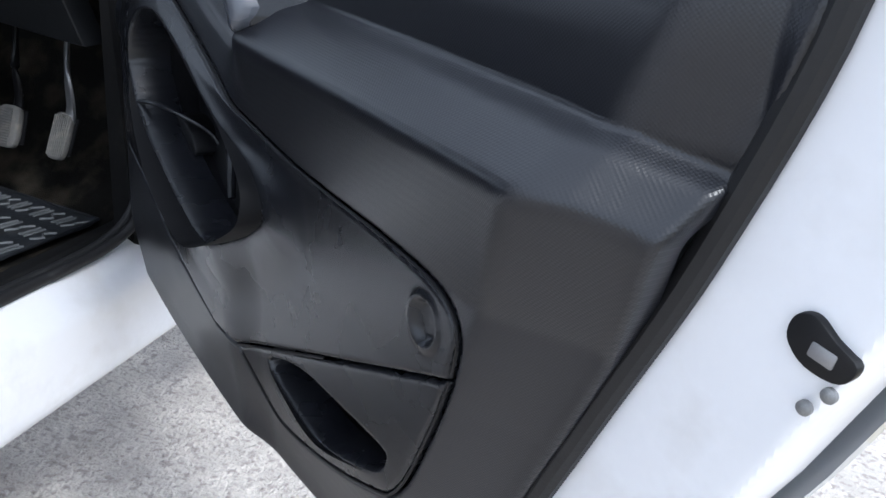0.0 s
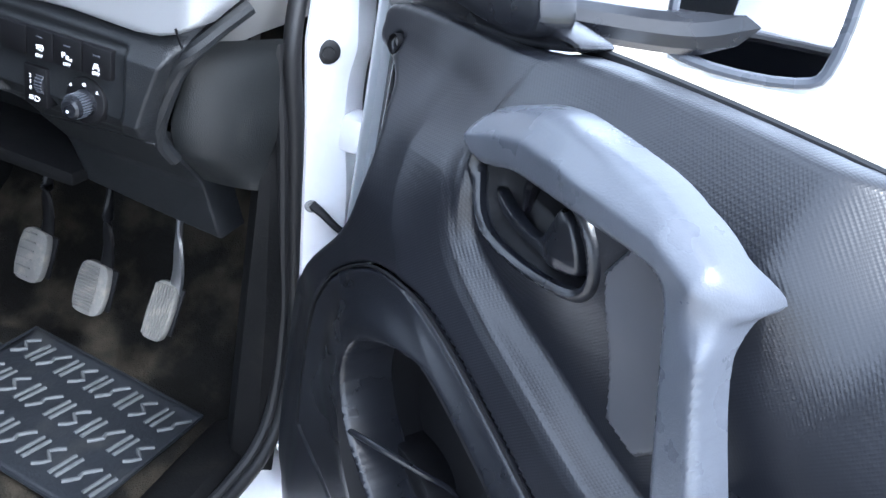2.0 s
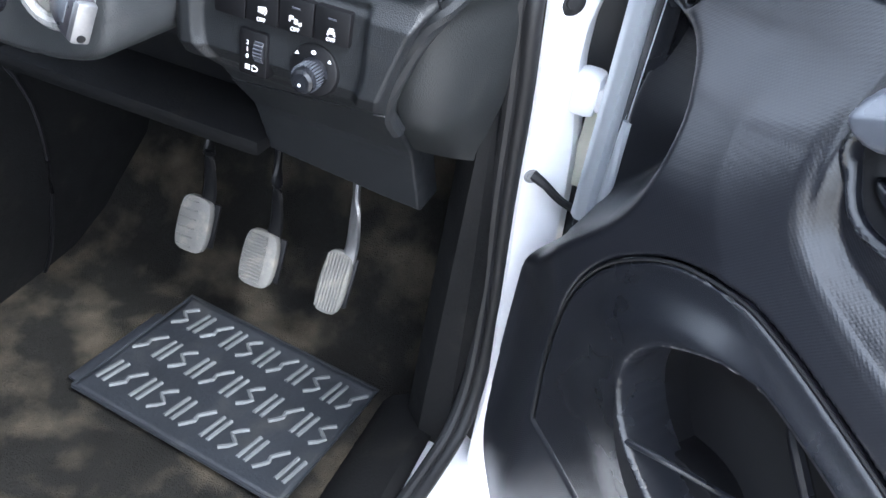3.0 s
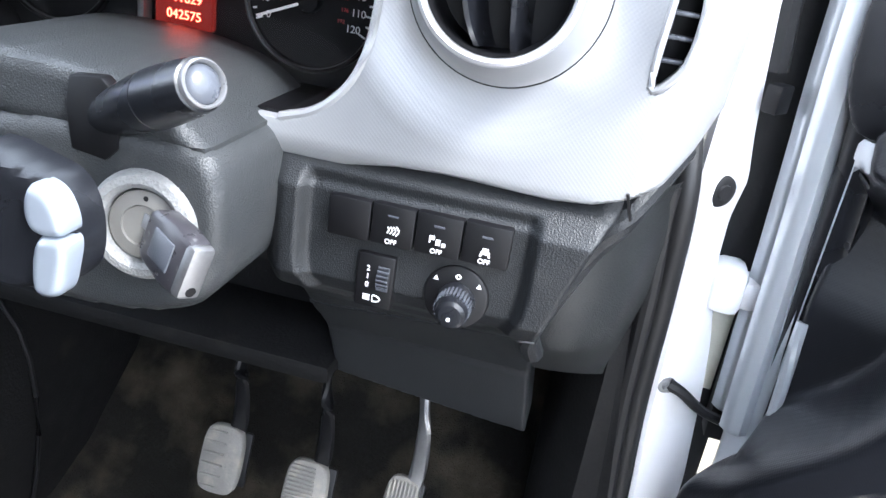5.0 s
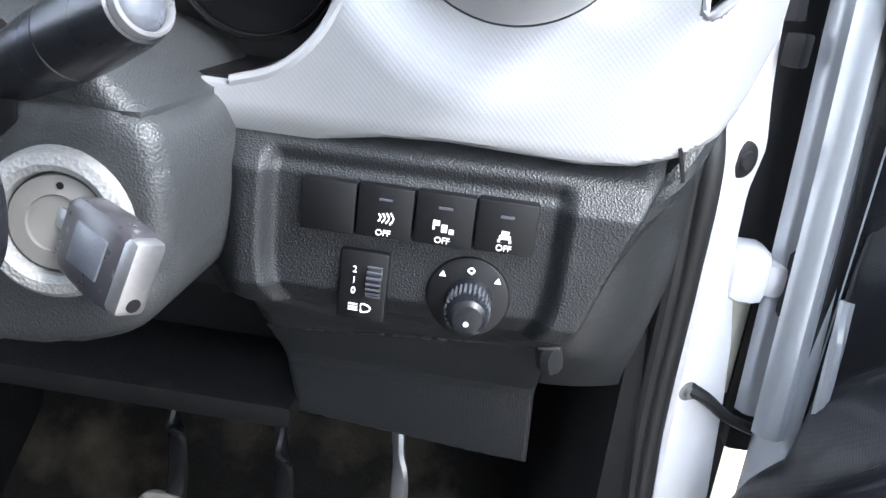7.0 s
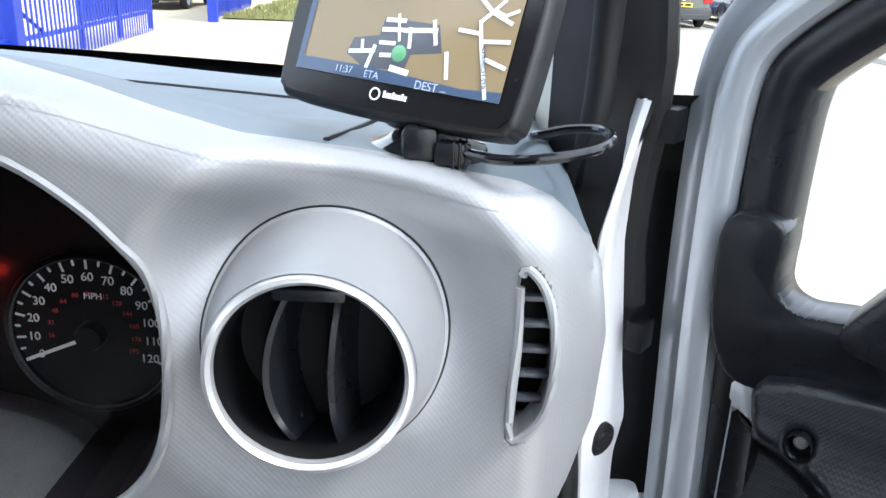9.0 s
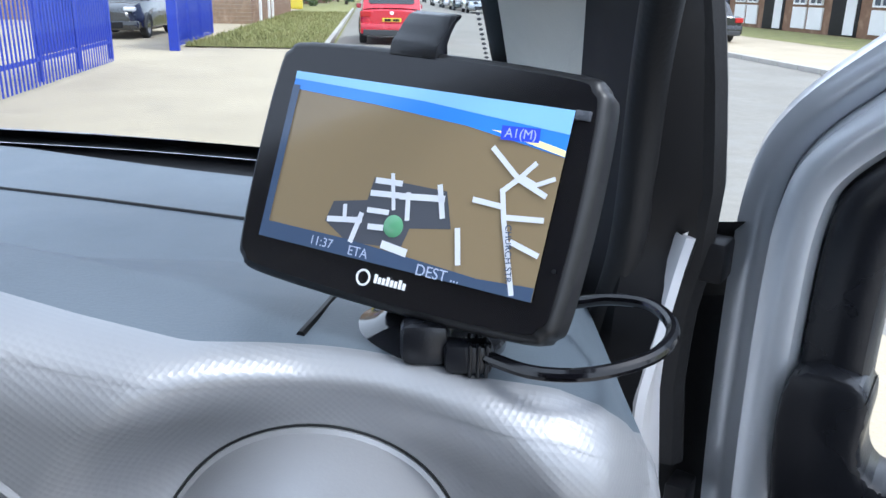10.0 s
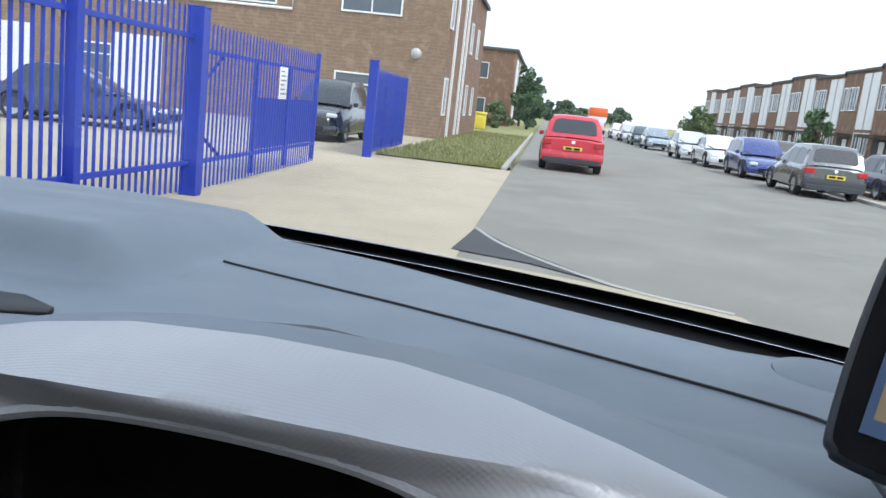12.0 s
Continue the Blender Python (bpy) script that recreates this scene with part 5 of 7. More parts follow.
part("lead", tube([ci @ Vector(p) for p in lead], 0.0026, 10, smooth=8), gloss_black, cable, "glossy black lead")


# ---- driver door, open about 55 degrees: local x runs from the hinge to the lock, y points outwards ----
DOOR = pose(-0.329, 0.920, 0, 0, 0, -35.5)
door = new("driver_door")
door.parent = van
door.matrix_basis = VAN @ DOOR
door["label"] = "open silver door with black moulded inner trim"

ridge = [(0.246, 1.268), (0.236, 1.20), (0.239, 1.148), (0.256, 1.106), (0.305, 1.075), (0.371, 1.048), (0.435, 1.024), (0.485, 1.014), (0.52, 1.030), (0.56, 1.056), (0.65, 1.058), (0.75, 1.056), (0.86, 1.056), (0.93, 1.049), (0.965, 1.038), (1.02, 1.026), (1.10, 1.02)]
ridge_sd = sd_line(curvy(ridge, 6, closed=False))
pocket_open = curvy([(0.234, 1.002), (0.194, 0.975), (0.182, 0.935), (0.204, 0.891), (0.254, 0.854), (0.334, 0.816), (0.427, 0.787), (0.492, 0.806), (0.558, 0.848), (0.566, 0.869), (0.550, 0.890), (0.497, 0.915), (0.427, 0.945), (0.362, 0.977), (0.293, 1.005), (0.263, 1.009)], 4)
pocket_sd = sd_poly(pocket_open)
panel_line = [(0.100, 0.800), (0.091, 0.874), (0.095, 0.945), (0.116, 0.993), (0.149, 1.025), (0.185, 1.045), (0.231, 1.052), (0.271, 1.043), (0.340, 1.016), (0.423, 0.980), (0.497, 0.950), (0.60, 0.929), (0.68, 0.922), (0.75, 0.919), (0.82, 0.913),
              (0.858, 0.902), (0.874, 0.878), (0.868, 0.839)]
panel_low = [(0.488, 0.668), (0.43, 0.668), (0.36, 0.692), (0.27, 0.722), (0.17, 0.772)]
panel_sd = sd_poly(curvy(panel_line, 4, closed=False) + panel_low)
slot_panel = curvy([(0.868, 0.839), (0.846, 0.772), (0.813, 0.694), (0.769, 0.664), (0.683, 0.627), (0.592, 0.602), (0.535, 0.606), (0.488, 0.668)], 4, closed=False)
slot_panel_sd = sd_poly(slot_panel)
slot_open = curvy([(0.556, 0.681), (0.627, 0.712), (0.71, 0.719), (0.781, 0.722), (0.794, 0.716), (0.78, 0.694), (0.726, 0.668), (0.669, 0.649), (0.617, 0.654)], 4)
slot_sd = sd_poly(slot_open)
lever_open = curvy([(0.253, 1.160), (0.248, 1.176), (0.258, 1.189), (0.284, 1.194), (0.318, 1.193), (0.348, 1.187), (0.366, 1.172), (0.375, 1.153), (0.373, 1.139), (0.358, 1.132), (0.318, 1.130), (0.274, 1.133)], 4)
lever_sd = sd_poly(lever_open)
trim_line = [(0.045, 1.228), (0.116, 1.238), (0.224, 1.246), (0.267, 1.256), (0.36, 1.262), (0.50, 1.264), (0.64, 1.260), (0.80, 1.252), (1.03, 1.234), (1.046, 1.21), (1.050, 1.143), (1.008, 0.997), (0.96, 0.862), (0.913, 0.74), (0.885, 0.66), (0.85, 0.60), (0.79, 0.562), (0.632, 0.541),
             (0.485, 0.533), (0.34, 0.539), (0.20, 0.555), (0.11, 0.576), (0.05, 0.600), (0.020, 0.630), (0.008, 0.69), (0.002, 0.77), (0.0, 0.86), (0.002, 0.915), (0.022, 0.948), (0.048, 0.985), (0.050, 1.03), (0.047, 1.085), (0.043, 1.125), (0.040, 1.168), (0.044, 1.20)]
trim_sd = sd_poly(curvy(trim_line, 3))
rear_line = sd_line([(1.07, 1.25), (1.063, 1.143), (1.01, 0.997), (0.96, 0.862), (0.913, 0.74), (0.86, 0.60)])


def ramp(d, a, b):
    """A flat slope from 0 to 1 with softened ends."""
    return 0.5 * sum(np.clip((d + k * 0.004 - a) / (b - a), 0, 1) for k in (-1, 0, 1)) / 3 + 0.5 * step(a, b, d)


scallop_sd = sd_poly(curvy([(-0.02, 1.195), (0.045, 1.188), (0.092, 1.172), (0.120, 1.140), (0.124, 1.092), (0.104, 1.042), (0.064, 0.992), (0.028, 0.948), (0.0, 0.928), (-0.03, 0.918)], 4))


def scallop_cut(x, z):
    return np.maximum(scallop_sd(x, z) + 0.006, 0.027 - x)


def shelf_z(u):
    """Height of the inner corner where the arm shelf meets the upper wall."""
    return np.interp(u, [0.44, 0.50, 0.60, 0.75, 0.90, 0.965, 0.985, 1.02, 1.10], [1.062, 1.060, 1.058, 1.055, 1.050, 1.046, 1.041, 1.034, 1.02])


def soft_interp(d, xs, ws, r=0.003):
    """A drawn profile with slightly rounded corners."""
    return (np.interp(d - r, xs, ws) + 2 * np.interp(d, xs, ws) + np.interp(d + r, xs, ws)) / 4


def door_w(u, z):
    """Height of the moulding towards the cabin."""
    rear = step(0.46, 0.54, u)
    # arm shelf: upper wall, sloped ledge, rolled front edge, lower wall
    d = shelf_z(u) - z
    out = 0.034 * step(1.045, 1.02, u) + 0.012
    shelf = soft_interp(d, [-0.30, -0.008, 0.0, 0.030, 0.040, 0.14, 0.24], [-0.3, -0.3, 0.2, 1.0, 1.0, 0.40, 0.32], 0.004) * out
    shelf = np.maximum(shelf, -0.012)
    # forward part: proud band below the diagonal edge, recessed field above it
    dr = ridge_sd(u, z)
    band = soft_interp(dr, [-0.10, -0.012, -0.002, 0.003, 0.012, 0.06, 0.14], [-0.010, -0.010, 0.004, 0.016, 0.020, 0.030, 0.028], 0.0015)
    band = band * (1 - step(1.15, 1.21, z)) + 0.004 * step(1.15, 1.21, z)
    w = band * (1 - rear) + shelf * rear
    w = w - 0.024 * step(1.08, 1.19, z) * step(0.25, 0.14, u)
    field = (1 - rear) * step(0.004, -0.004, dr)
    island = np.exp(-((u - 0.320) / 0.082) ** 2 - ((z - 1.156) / 0.052) ** 2)
    w = w + 0.030 * island * field
    w = w - (0.060 + 0.022 * rear) * np.clip((z - 1.12 + 0.02 * rear) / 0.15, 0, 1.2) ** 2 * (1 - 0.5 * step(0.26, 0.12, u)) * (1 - 0.6 * island)
    w = w - 0.085 * step(0.016, -0.032, scallop_sd(u, z))
    # pocket panel swells towards the bottle opening
    w = w + 0.014 * step(0.075, 0.0, pocket_sd(u, z)) * step(0.0, -0.05, panel_sd(u, z))
    # front border and the bottom edge turn away
    w = w - 0.032 * step(0.105, 0.0, u) * step(1.00, 0.90, z)
    w = w - 0.020 * step(0.70, 0.55, z)
    re = np.abs(rear_line(u, z))
    return w - 0.045 * step(0.085, 0.0, re) * (1 - 0.35 * step(1.0, 1.06, z))


def trim_cut(x, z):
    return np.maximum.reduce([np.minimum(trim_sd(x, z), scallop_cut(x, z)), 0.0012 - panel_sd(x, z), 0.0012 - slot_panel_sd(x, z), -lever_sd(x, z), 0.0066 - np.hypot(x - 0.073, (z - 1.200) * 0.85)])


def finger_dip(u, z):
    r = np.hypot((u - 0.833) * 1.15, z - 0.873)
    return 0.0065 * step(0.021, 0.013, r) * step(-0.02, 0.008, u - 0.828) - 0.002 * np.exp(-((r - 0.021) / 0.004) ** 2)


B = (-0.06, 1.10, 0.51, 1.30)
sheet("inner_trim", trim_cut, B, 0.0024, lambda u, z: -door_w(u, z), trim_weave, door, "black woven-grain plastic door trim", thick=0.02, edge=0.005, angle=60)
sheet("pocket_panel", lambda x, z: np.maximum(panel_sd(x, z) + 0.0008, -pocket_sd(x, z)), B, 0.002, lambda u, z: -door_w(u, z) - 0.002 + finger_dip(u, z), trim_black, door, "black plastic bottle pocket panel", thick=0.05, edge=0.005)


sheet("slot_panel", lambda x, z: np.maximum(slot_panel_sd(x, z) + 0.0008, -slot_sd(x, z)), B, 0.002, lambda u, z: -door_w(u, z) - 0.001, trim_black, door, "black plastic storage slot panel", thick=0.04, edge=0.005)
# shut lines between the panels
for line in (curvy(panel_line, 4, closed=False), slot_panel, [slot_panel[-1], (0.868, 0.839)]):
    path = [(u, -float(door_w(np.float64(u), np.float64(z))) - 0.0006, z) for u, z in ((u, z) for k in range(len(line) - 1) for u, z in (line[k], ((line[k][0] + line[k + 1][0]) / 2, (line[k][1] + line[k + 1][1]) / 2)))]
    part("shut_line", tube(path, 0.0015, 6, smooth=1), deep_black, door)
# pocket wells, near-black so that the colour carries the shade inside
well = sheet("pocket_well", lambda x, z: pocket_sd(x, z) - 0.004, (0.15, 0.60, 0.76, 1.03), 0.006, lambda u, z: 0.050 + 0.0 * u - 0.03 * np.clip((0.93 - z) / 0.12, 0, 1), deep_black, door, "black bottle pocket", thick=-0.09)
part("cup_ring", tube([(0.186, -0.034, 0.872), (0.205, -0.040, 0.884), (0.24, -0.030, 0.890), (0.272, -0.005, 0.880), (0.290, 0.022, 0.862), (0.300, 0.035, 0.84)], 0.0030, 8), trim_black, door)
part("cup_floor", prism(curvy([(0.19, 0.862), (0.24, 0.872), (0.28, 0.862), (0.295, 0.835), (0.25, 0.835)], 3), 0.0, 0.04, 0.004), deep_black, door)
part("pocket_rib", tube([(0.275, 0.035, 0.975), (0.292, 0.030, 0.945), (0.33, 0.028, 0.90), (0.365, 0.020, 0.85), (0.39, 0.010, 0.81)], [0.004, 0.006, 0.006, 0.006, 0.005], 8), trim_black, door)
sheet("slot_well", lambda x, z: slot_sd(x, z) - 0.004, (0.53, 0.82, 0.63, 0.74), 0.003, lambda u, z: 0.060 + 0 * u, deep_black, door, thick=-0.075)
# grab handle
handle_line = curvy([(0.240, 1.184), (0.243, 1.206), (0.268, 1.222), (0.312, 1.237), (0.355, 1.243), (0.398, 1.243), (0.432, 1.238), (0.460, 1.228), (0.482, 1.214), (0.492, 1.202), (0.488, 1.194), (0.490, 1.182), (0.500, 1.150), (0.530, 1.085), (0.548, 1.058), (0.540, 1.038), (0.520, 1.030), (0.504, 1.044),
                     (0.484, 1.095), (0.462, 1.160), (0.450, 1.196), (0.436, 1.204), (0.408, 1.204), (0.370, 1.202), (0.303, 1.190), (0.262, 1.176)], 3)


def handle_w(u, z):
    """A faceted grip: its upper face tilts up, its upright turns over a ridge towards the lock."""
    w = 0.020 + 0.034 * step(0.245, 0.40, u) - 0.004 * step(1.09, 1.03, z)
    mid = np.interp(u, [0.24, 0.27, 0.31, 0.355, 0.40, 0.44, 0.47, 0.495], [1.190, 1.202, 1.216, 1.223, 1.224, 1.222, 1.208, 1.195])
    arm = soft_interp(z - mid, [-0.03, 0.0, 0.03], [-0.006, 0.0, -0.026], 0.002)
    across = (u - (0.478 + (1.195 - z) * 0.36)) * 0.94
    post = soft_interp(across, [-0.03, 0.004, 0.012, 0.03], [-0.010, 0.0, -0.003, -0.026], 0.002)
    low = step(1.225, 1.185, z) * step(0.44, 0.465, u)
    return w + arm * (1 - low) + post * low - 0.030 * step(0.468, 0.500, u) * step(1.175, 1.205, z)


sheet("grab_handle", sd_poly(handle_line), (0.23, 0.57, 1.02, 1.27), 0.002, lambda u, z: -handle_w(u, z), grip_grey, door, "soft grey grab handle", thick=0.022, edge=0.007)
foot_w = lambda u, z: 0.034 - 0.046 * np.clip((u - 0.545) / 0.03, 0, 1) - 0.012 * np.clip((z - 1.05) / 0.03, 0, 1)
sheet("handle_foot", sd_poly([(0.512, 1.036), (0.53, 1.028), (0.556, 1.040), (0.580, 1.060), (0.572, 1.070), (0.535, 1.085), (0.505, 1.08)]), (0.50, 0.59, 1.02, 1.09), 0.003, lambda u, z: -foot_w(u, z), trim_black, door, "black handle foot", thick=0.04, edge=0.006)
# release lever in its bowl, the bowl blackened to deepen its shade
bowl_sd = lambda x, z: lever_sd(x, z) - 0.002
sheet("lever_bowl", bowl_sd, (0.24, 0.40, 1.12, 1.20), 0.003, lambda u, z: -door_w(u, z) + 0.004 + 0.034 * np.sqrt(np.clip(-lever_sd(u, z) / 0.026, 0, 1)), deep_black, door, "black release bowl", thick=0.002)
rim_out = lambda x, z: np.maximum(lever_sd(x, z) - 0.0085, -(lever_sd(x, z) + 0.0005))
sheet("lever_rim", rim_out, (0.23, 0.41, 1.11, 1.22), 0.0016, lambda u, z: -door_w(u, z) - 0.005 * np.sin(np.clip((lever_sd(u, z) + 0.0005) / 0.009, 0, 1) * 3.1416), trim_black, door, "dark grey bowl rim", thick=0.006)
# the lever: a long blade across the bowl that ends in a raised finger pull
lev_line = curvy([(0.262, 1.156), (0.290, 1.152), (0.325, 1.150), (0.336, 1.168), (0.340, 1.181), (0.352, 1.178), (0.364, 1.160), (0.367, 1.145), (0.356, 1.140), (0.318, 1.137), (0.280, 1.140)], 4)
sheet("release_lever", sd_poly(lev_line), (0.25, 0.39, 1.13, 1.19), 0.001, lambda u, z: -door_w(u, z) + 0.012 - 0.010 * step(0.32, 0.35, u) + 0.25 * np.clip(1.150 - z, 0, 0.02), trim_black, door, "black release lever", thick=0.008, edge=0.003)
part("lever_pivot", tube([(0.292, 0.012, 1.186), (0.297, 0.006, 1.172), (0.303, 0.0, 1.158)], [0.004, 0.006, 0.003], 8), gloss_black, door)

# recessed band behind the handle
band = sheet("recess_band", sd_poly([(0.386, 1.160), (0.401, 1.117), (0.417, 1.062), (0.446, 1.052), (0.466, 1.075), (0.446, 1.19), (0.436, 1.204), (0.405, 1.204)]), (0.36, 0.48, 1.04, 1.215), 0.002, lambda u, z: -door_w(u, z) - 0.006, surface("band_grey", (0.05, 0.052, 0.06), 0.38, vary=0.08), door, "grey recessed panel", thick=0.01, edge=0.004)
screw_y = -float(door_w(np.float64(0.073), np.float64(1.2)))
sheet("screw_well", lambda x, z: np.hypot(x - 0.073, (z - 1.200) * 0.85) - 0.0076, (0.058, 0.088, 1.183, 1.217), 0.0015, lambda u, z: screw_y + 0.010 + 0 * u, deep_black, door, "black screw recess", thick=-0.012)
scr = lathe([(0, 0.003), (0.002, 0.003), (0.0025, 0.0045), (0.004, 0.004), (0.0045, 0.001), (0.0045, -0.008)], 20, aim((0.073, screw_y + 0.007, 1.202), (0.1, -1, 0)))
part("trim_screw", scr, bolt_grey, door, "small steel trim screw")

# painted steel: inner flange, lock end, hinge end, outer skin
shell_line = [(0.00, 1.205), (0.50, 1.225), (1.09, 1.220), (1.165, 1.205), (1.160, 1.14), (1.115, 0.985), (1.065, 0.84), (1.015, 0.72), (0.955, 0.60), (0.87, 0.53), (0.74, 0.512), (0.45, 0.503), (0.16, 0.515), (0.04, 0.535), (0.012, 0.70), (-0.012, 1.0)]
shell_sd = sd_poly(shell_line)
sheet("inner_flange", lambda x, z: np.maximum.reduce([shell_sd(x, z), -(trim_sd(x, z) + 0.012), -scallop_cut(x, z), 0.10 - x]), (-0.03, 1.19, 0.49, 1.30), 0.003, lambda u, z: 0.052 + 0 * u, jamb_white, door, "white painted door flange", thick=0.075, edge=0.008)
sheet("outer_skin", lambda x, z: shell_sd(x, z) - 0.012, (-0.06, 1.20, 0.48, 1.31), 0.02, lambda u, z: 0.150 + 0.02 * np.sin((z - 0.5) * 4), body_silver, door, "silver painted outer skin", thick=-0.025)
seal_path = [(1.040, 0.046, 1.23), (1.050, 0.046, 1.143), (1.010, 0.046, 0.992), (0.960, 0.046, 0.857), (0.914, 0.046, 0.735), (0.883, 0.046, 0.65), (0.83, 0.046, 0.575), (0.75, 0.046, 0.535), (0.45, 0.046, 0.522), (0.20, 0.046, 0.532)]
part("door_seal", tube(seal_path, 0.011, 10), rubber, door, "black rubber door seal")
hinge_end = sheet("hinge_end", lambda x, z: np.maximum(np.minimum(sd_box(-0.012, 0.056, 0.53, 1.215, 0.01)(x, z), sd_box(-0.012, 0.020, 0.53, 1.41, 0.008)(x, z)), -scallop_cut(x, z)), (-0.02, 0.07, 0.52, 1.42), 0.004, lambda u, z: 0.080 - 0.026 * step(-0.012, 0.045, u), body_silver, door, "silver painted hinge edge", thick=0.08, edge=0.008)
part("edge_rib", tube([(0.030, 0.058, 1.07), (0.032, 0.055, 1.04), (0.036, 0.054, 0.95), (0.040, 0.055, 0.86)], 0.005, 8), body_silver, door)
# lock in the rear end face
LK = Matrix.Translation((1.089, 0.0500, 0.970)) @ pose(0, 0, 0, 0, 8, 0)
lockm = bmesh.new()
prism(curvy([(-0.020, 0.010), (-0.010, 0.016), (0.004, 0.010), (0.020, 0.004), (0.016, -0.010), (-0.004, -0.013), (-0.019, -0.004)], 4), -0.004, 0.004, 0.001, bm=lockm, m=LK)
part("lock_case", lockm, deep_black, door, "black door lock opening")
lb = bmesh.new()
box(lb, -0.006, 0.010, -0.005, 0.0, -0.006, 0.004, 0.002, m=LK)
part("lock_catch", lb, steel_dull, door, "steel lock catch")
for q in ((0.014, -0.019), (0.006, -0.034)):
    sc = bmesh.new()
    lathe([(0.0, 0.003), (0.003, 0.002), (0.0045, 0.001), (0.0045, -0.002)], 16, LK @ Matrix.Translation((q[0], -0.003, q[1])) @ pose(0, 0, 0, 90), sc)
    part("lock_screw", sc, bolt_grey, door)

# window frame
frame_path = [(-0.014, 0.07, 0.95), (-0.020, 0.07, 1.15), (-0.024, 0.07, 1.25), (-0.025, 0.07, 1.344), (-0.022, 0.07, 1.402), (-0.010, 0.07, 1.434), (0.022, 0.07, 1.466), (0.06, 0.07, 1.494), (0.14, 0.072, 1.548), (0.28, 0.078, 1.628), (0.45, 0.085, 1.700), (0.70, 0.10, 1.74), (0.95, 0.105, 1.745), (1.09, 0.10, 1.71), (1.13, 0.09, 1.60), (1.135, 0.08, 1.25)]


def frame_band(name, inner, outer, near, far, material, label):
    path = smooth_path(frame_path, 6)
    rows = []
    for k, p in enumerate(path):
        d = path[min(k + 1, len(path) - 1)] - path[max(k - 1, 0)]
        n = Vector((d.z, 0, -d.x)).normalized()
        rows.append([tuple(p + n * a + Vector((0, b, 0))) for a, b in ((outer, far), (outer, (near + far) / 2), (outer + 0.004, near + 0.004), (outer + 0.012, near), (inner - 0.010, near), (inner - 0.003, near + 0.003), (inner, near + 0.010), (inner, far))])
    return grid(name, rows, material, door, label)


frame_band("window_frame", 0.029, 0.003, -0.012, 0.06, body_silver, "silver painted window frame")
frame_band("frame_step", 0.006, -0.020, 0.014, 0.06, body_silver, "silver painted outer frame step")
frame_band("glass_seal", 0.062, 0.027, -0.006, 0.035, trim_black, "black window seal")
for z, u in ((1.368, -0.043), (1.222, -0.046)):
    part("frame_clip", boxes((u - 0.006, u + 0.007, 0.055, 0.075, z - 0.011, z + 0.011), bevel=0.002), deep_black, door)
corner = prism(curvy([(0.004, 1.32), (0.002, 1.262), (0.012, 1.228), (0.032, 1.214), (0.10, 1.222), (0.22, 1.246), (0.26, 1.264), (0.10, 1.274), (0.056, 1.271), (0.041, 1.284), (0.039, 1.32)], 4), 0.050, 0.09, 0.005)
part("window_corner", corner, trim_black, door, "black plastic window corner")
belt = tube([(0.03, 0.070, 1.226), (0.12, 0.076, 1.240), (0.26, 0.082, 1.255), (0.50, 0.084, 1.261), (0.80, 0.082, 1.250), (1.08, 0.080, 1.230)], 0.005, 8)
part("belt_seal", belt, deep_black, door, "black window belt seal")
sail = prism(curvy([(0.085, 1.262), (0.20, 1.252), (0.236, 1.264), (0.222, 1.300), (0.16, 1.335), (0.118, 1.322), (0.092, 1.292)], 3), 0.030, 0.07, 0.006)
part("mirror_sail", sail, trim_black, door, "black plastic mirror corner")
# outside mirror
mir = new("door_mirror")
mir.parent = van
mir.matrix_basis = VAN @ DOOR @ pose(0.272, 0.225, 1.345, 0, -8, 24)
mir["label"] = "silver wing mirror on the open door"
oval = [(-0.045, -0.092), (0.040, -0.096), (0.064, -0.070), (0.068, 0.04), (0.058, 0.092), (-0.040, 0.100), (-0.062, 0.070), (-0.066, -0.065)]


def scaled(k):
    return [(x * k, z * k) for x, z in curvy(oval, 4)]


sheet("housing", sd_poly(scaled(1.14)), (-0.09, 0.09, -0.125, 0.125), 0.005, lambda x, z: 0.0 * x - 0.006, body_silver, mir, "blue-grey mirror housing", thick=0.07, edge=0.012)
sheet("glass", sd_poly(scaled(0.97)), (-0.08, 0.08, -0.11, 0.11), 0.005, lambda x, z: 0.0 * x - 0.0105, mirror_glass, mir, "mirror glass", thick=0.002)
part("rim", tube([(x, -0.010, z) for x, z in scaled(1.0) + scaled(1.0)[:1]], 0.005, 8, smooth=1), grip_grey, mir, "dark mirror rim")
to_mirror = pose(0.272, 0.225, 1.345, 0, -8, 24).inverted()
part("arm", tube([to_mirror @ Vector(p) for p in ((0.15, 0.07, 1.262), (0.19, 0.12, 1.262), (0.24, 0.20, 1.268), (0.28, 0.24, 1.29))], [0.014, 0.016, 0.018, 0.02], 10), trim_black, mir, "black mirror arm")


# ---- outside: the estate road, seen through the screen and the door opening ----
TH = radians(4.0)
ROAD = pose(0, 0, 0, 0, 0, 4.0)


def at(a, b, z=0.0, turn=0.0):
    """A pose a metres right of and b metres ahead along the road."""
    return ROAD @ pose(a, b, z, 0, 0, turn)


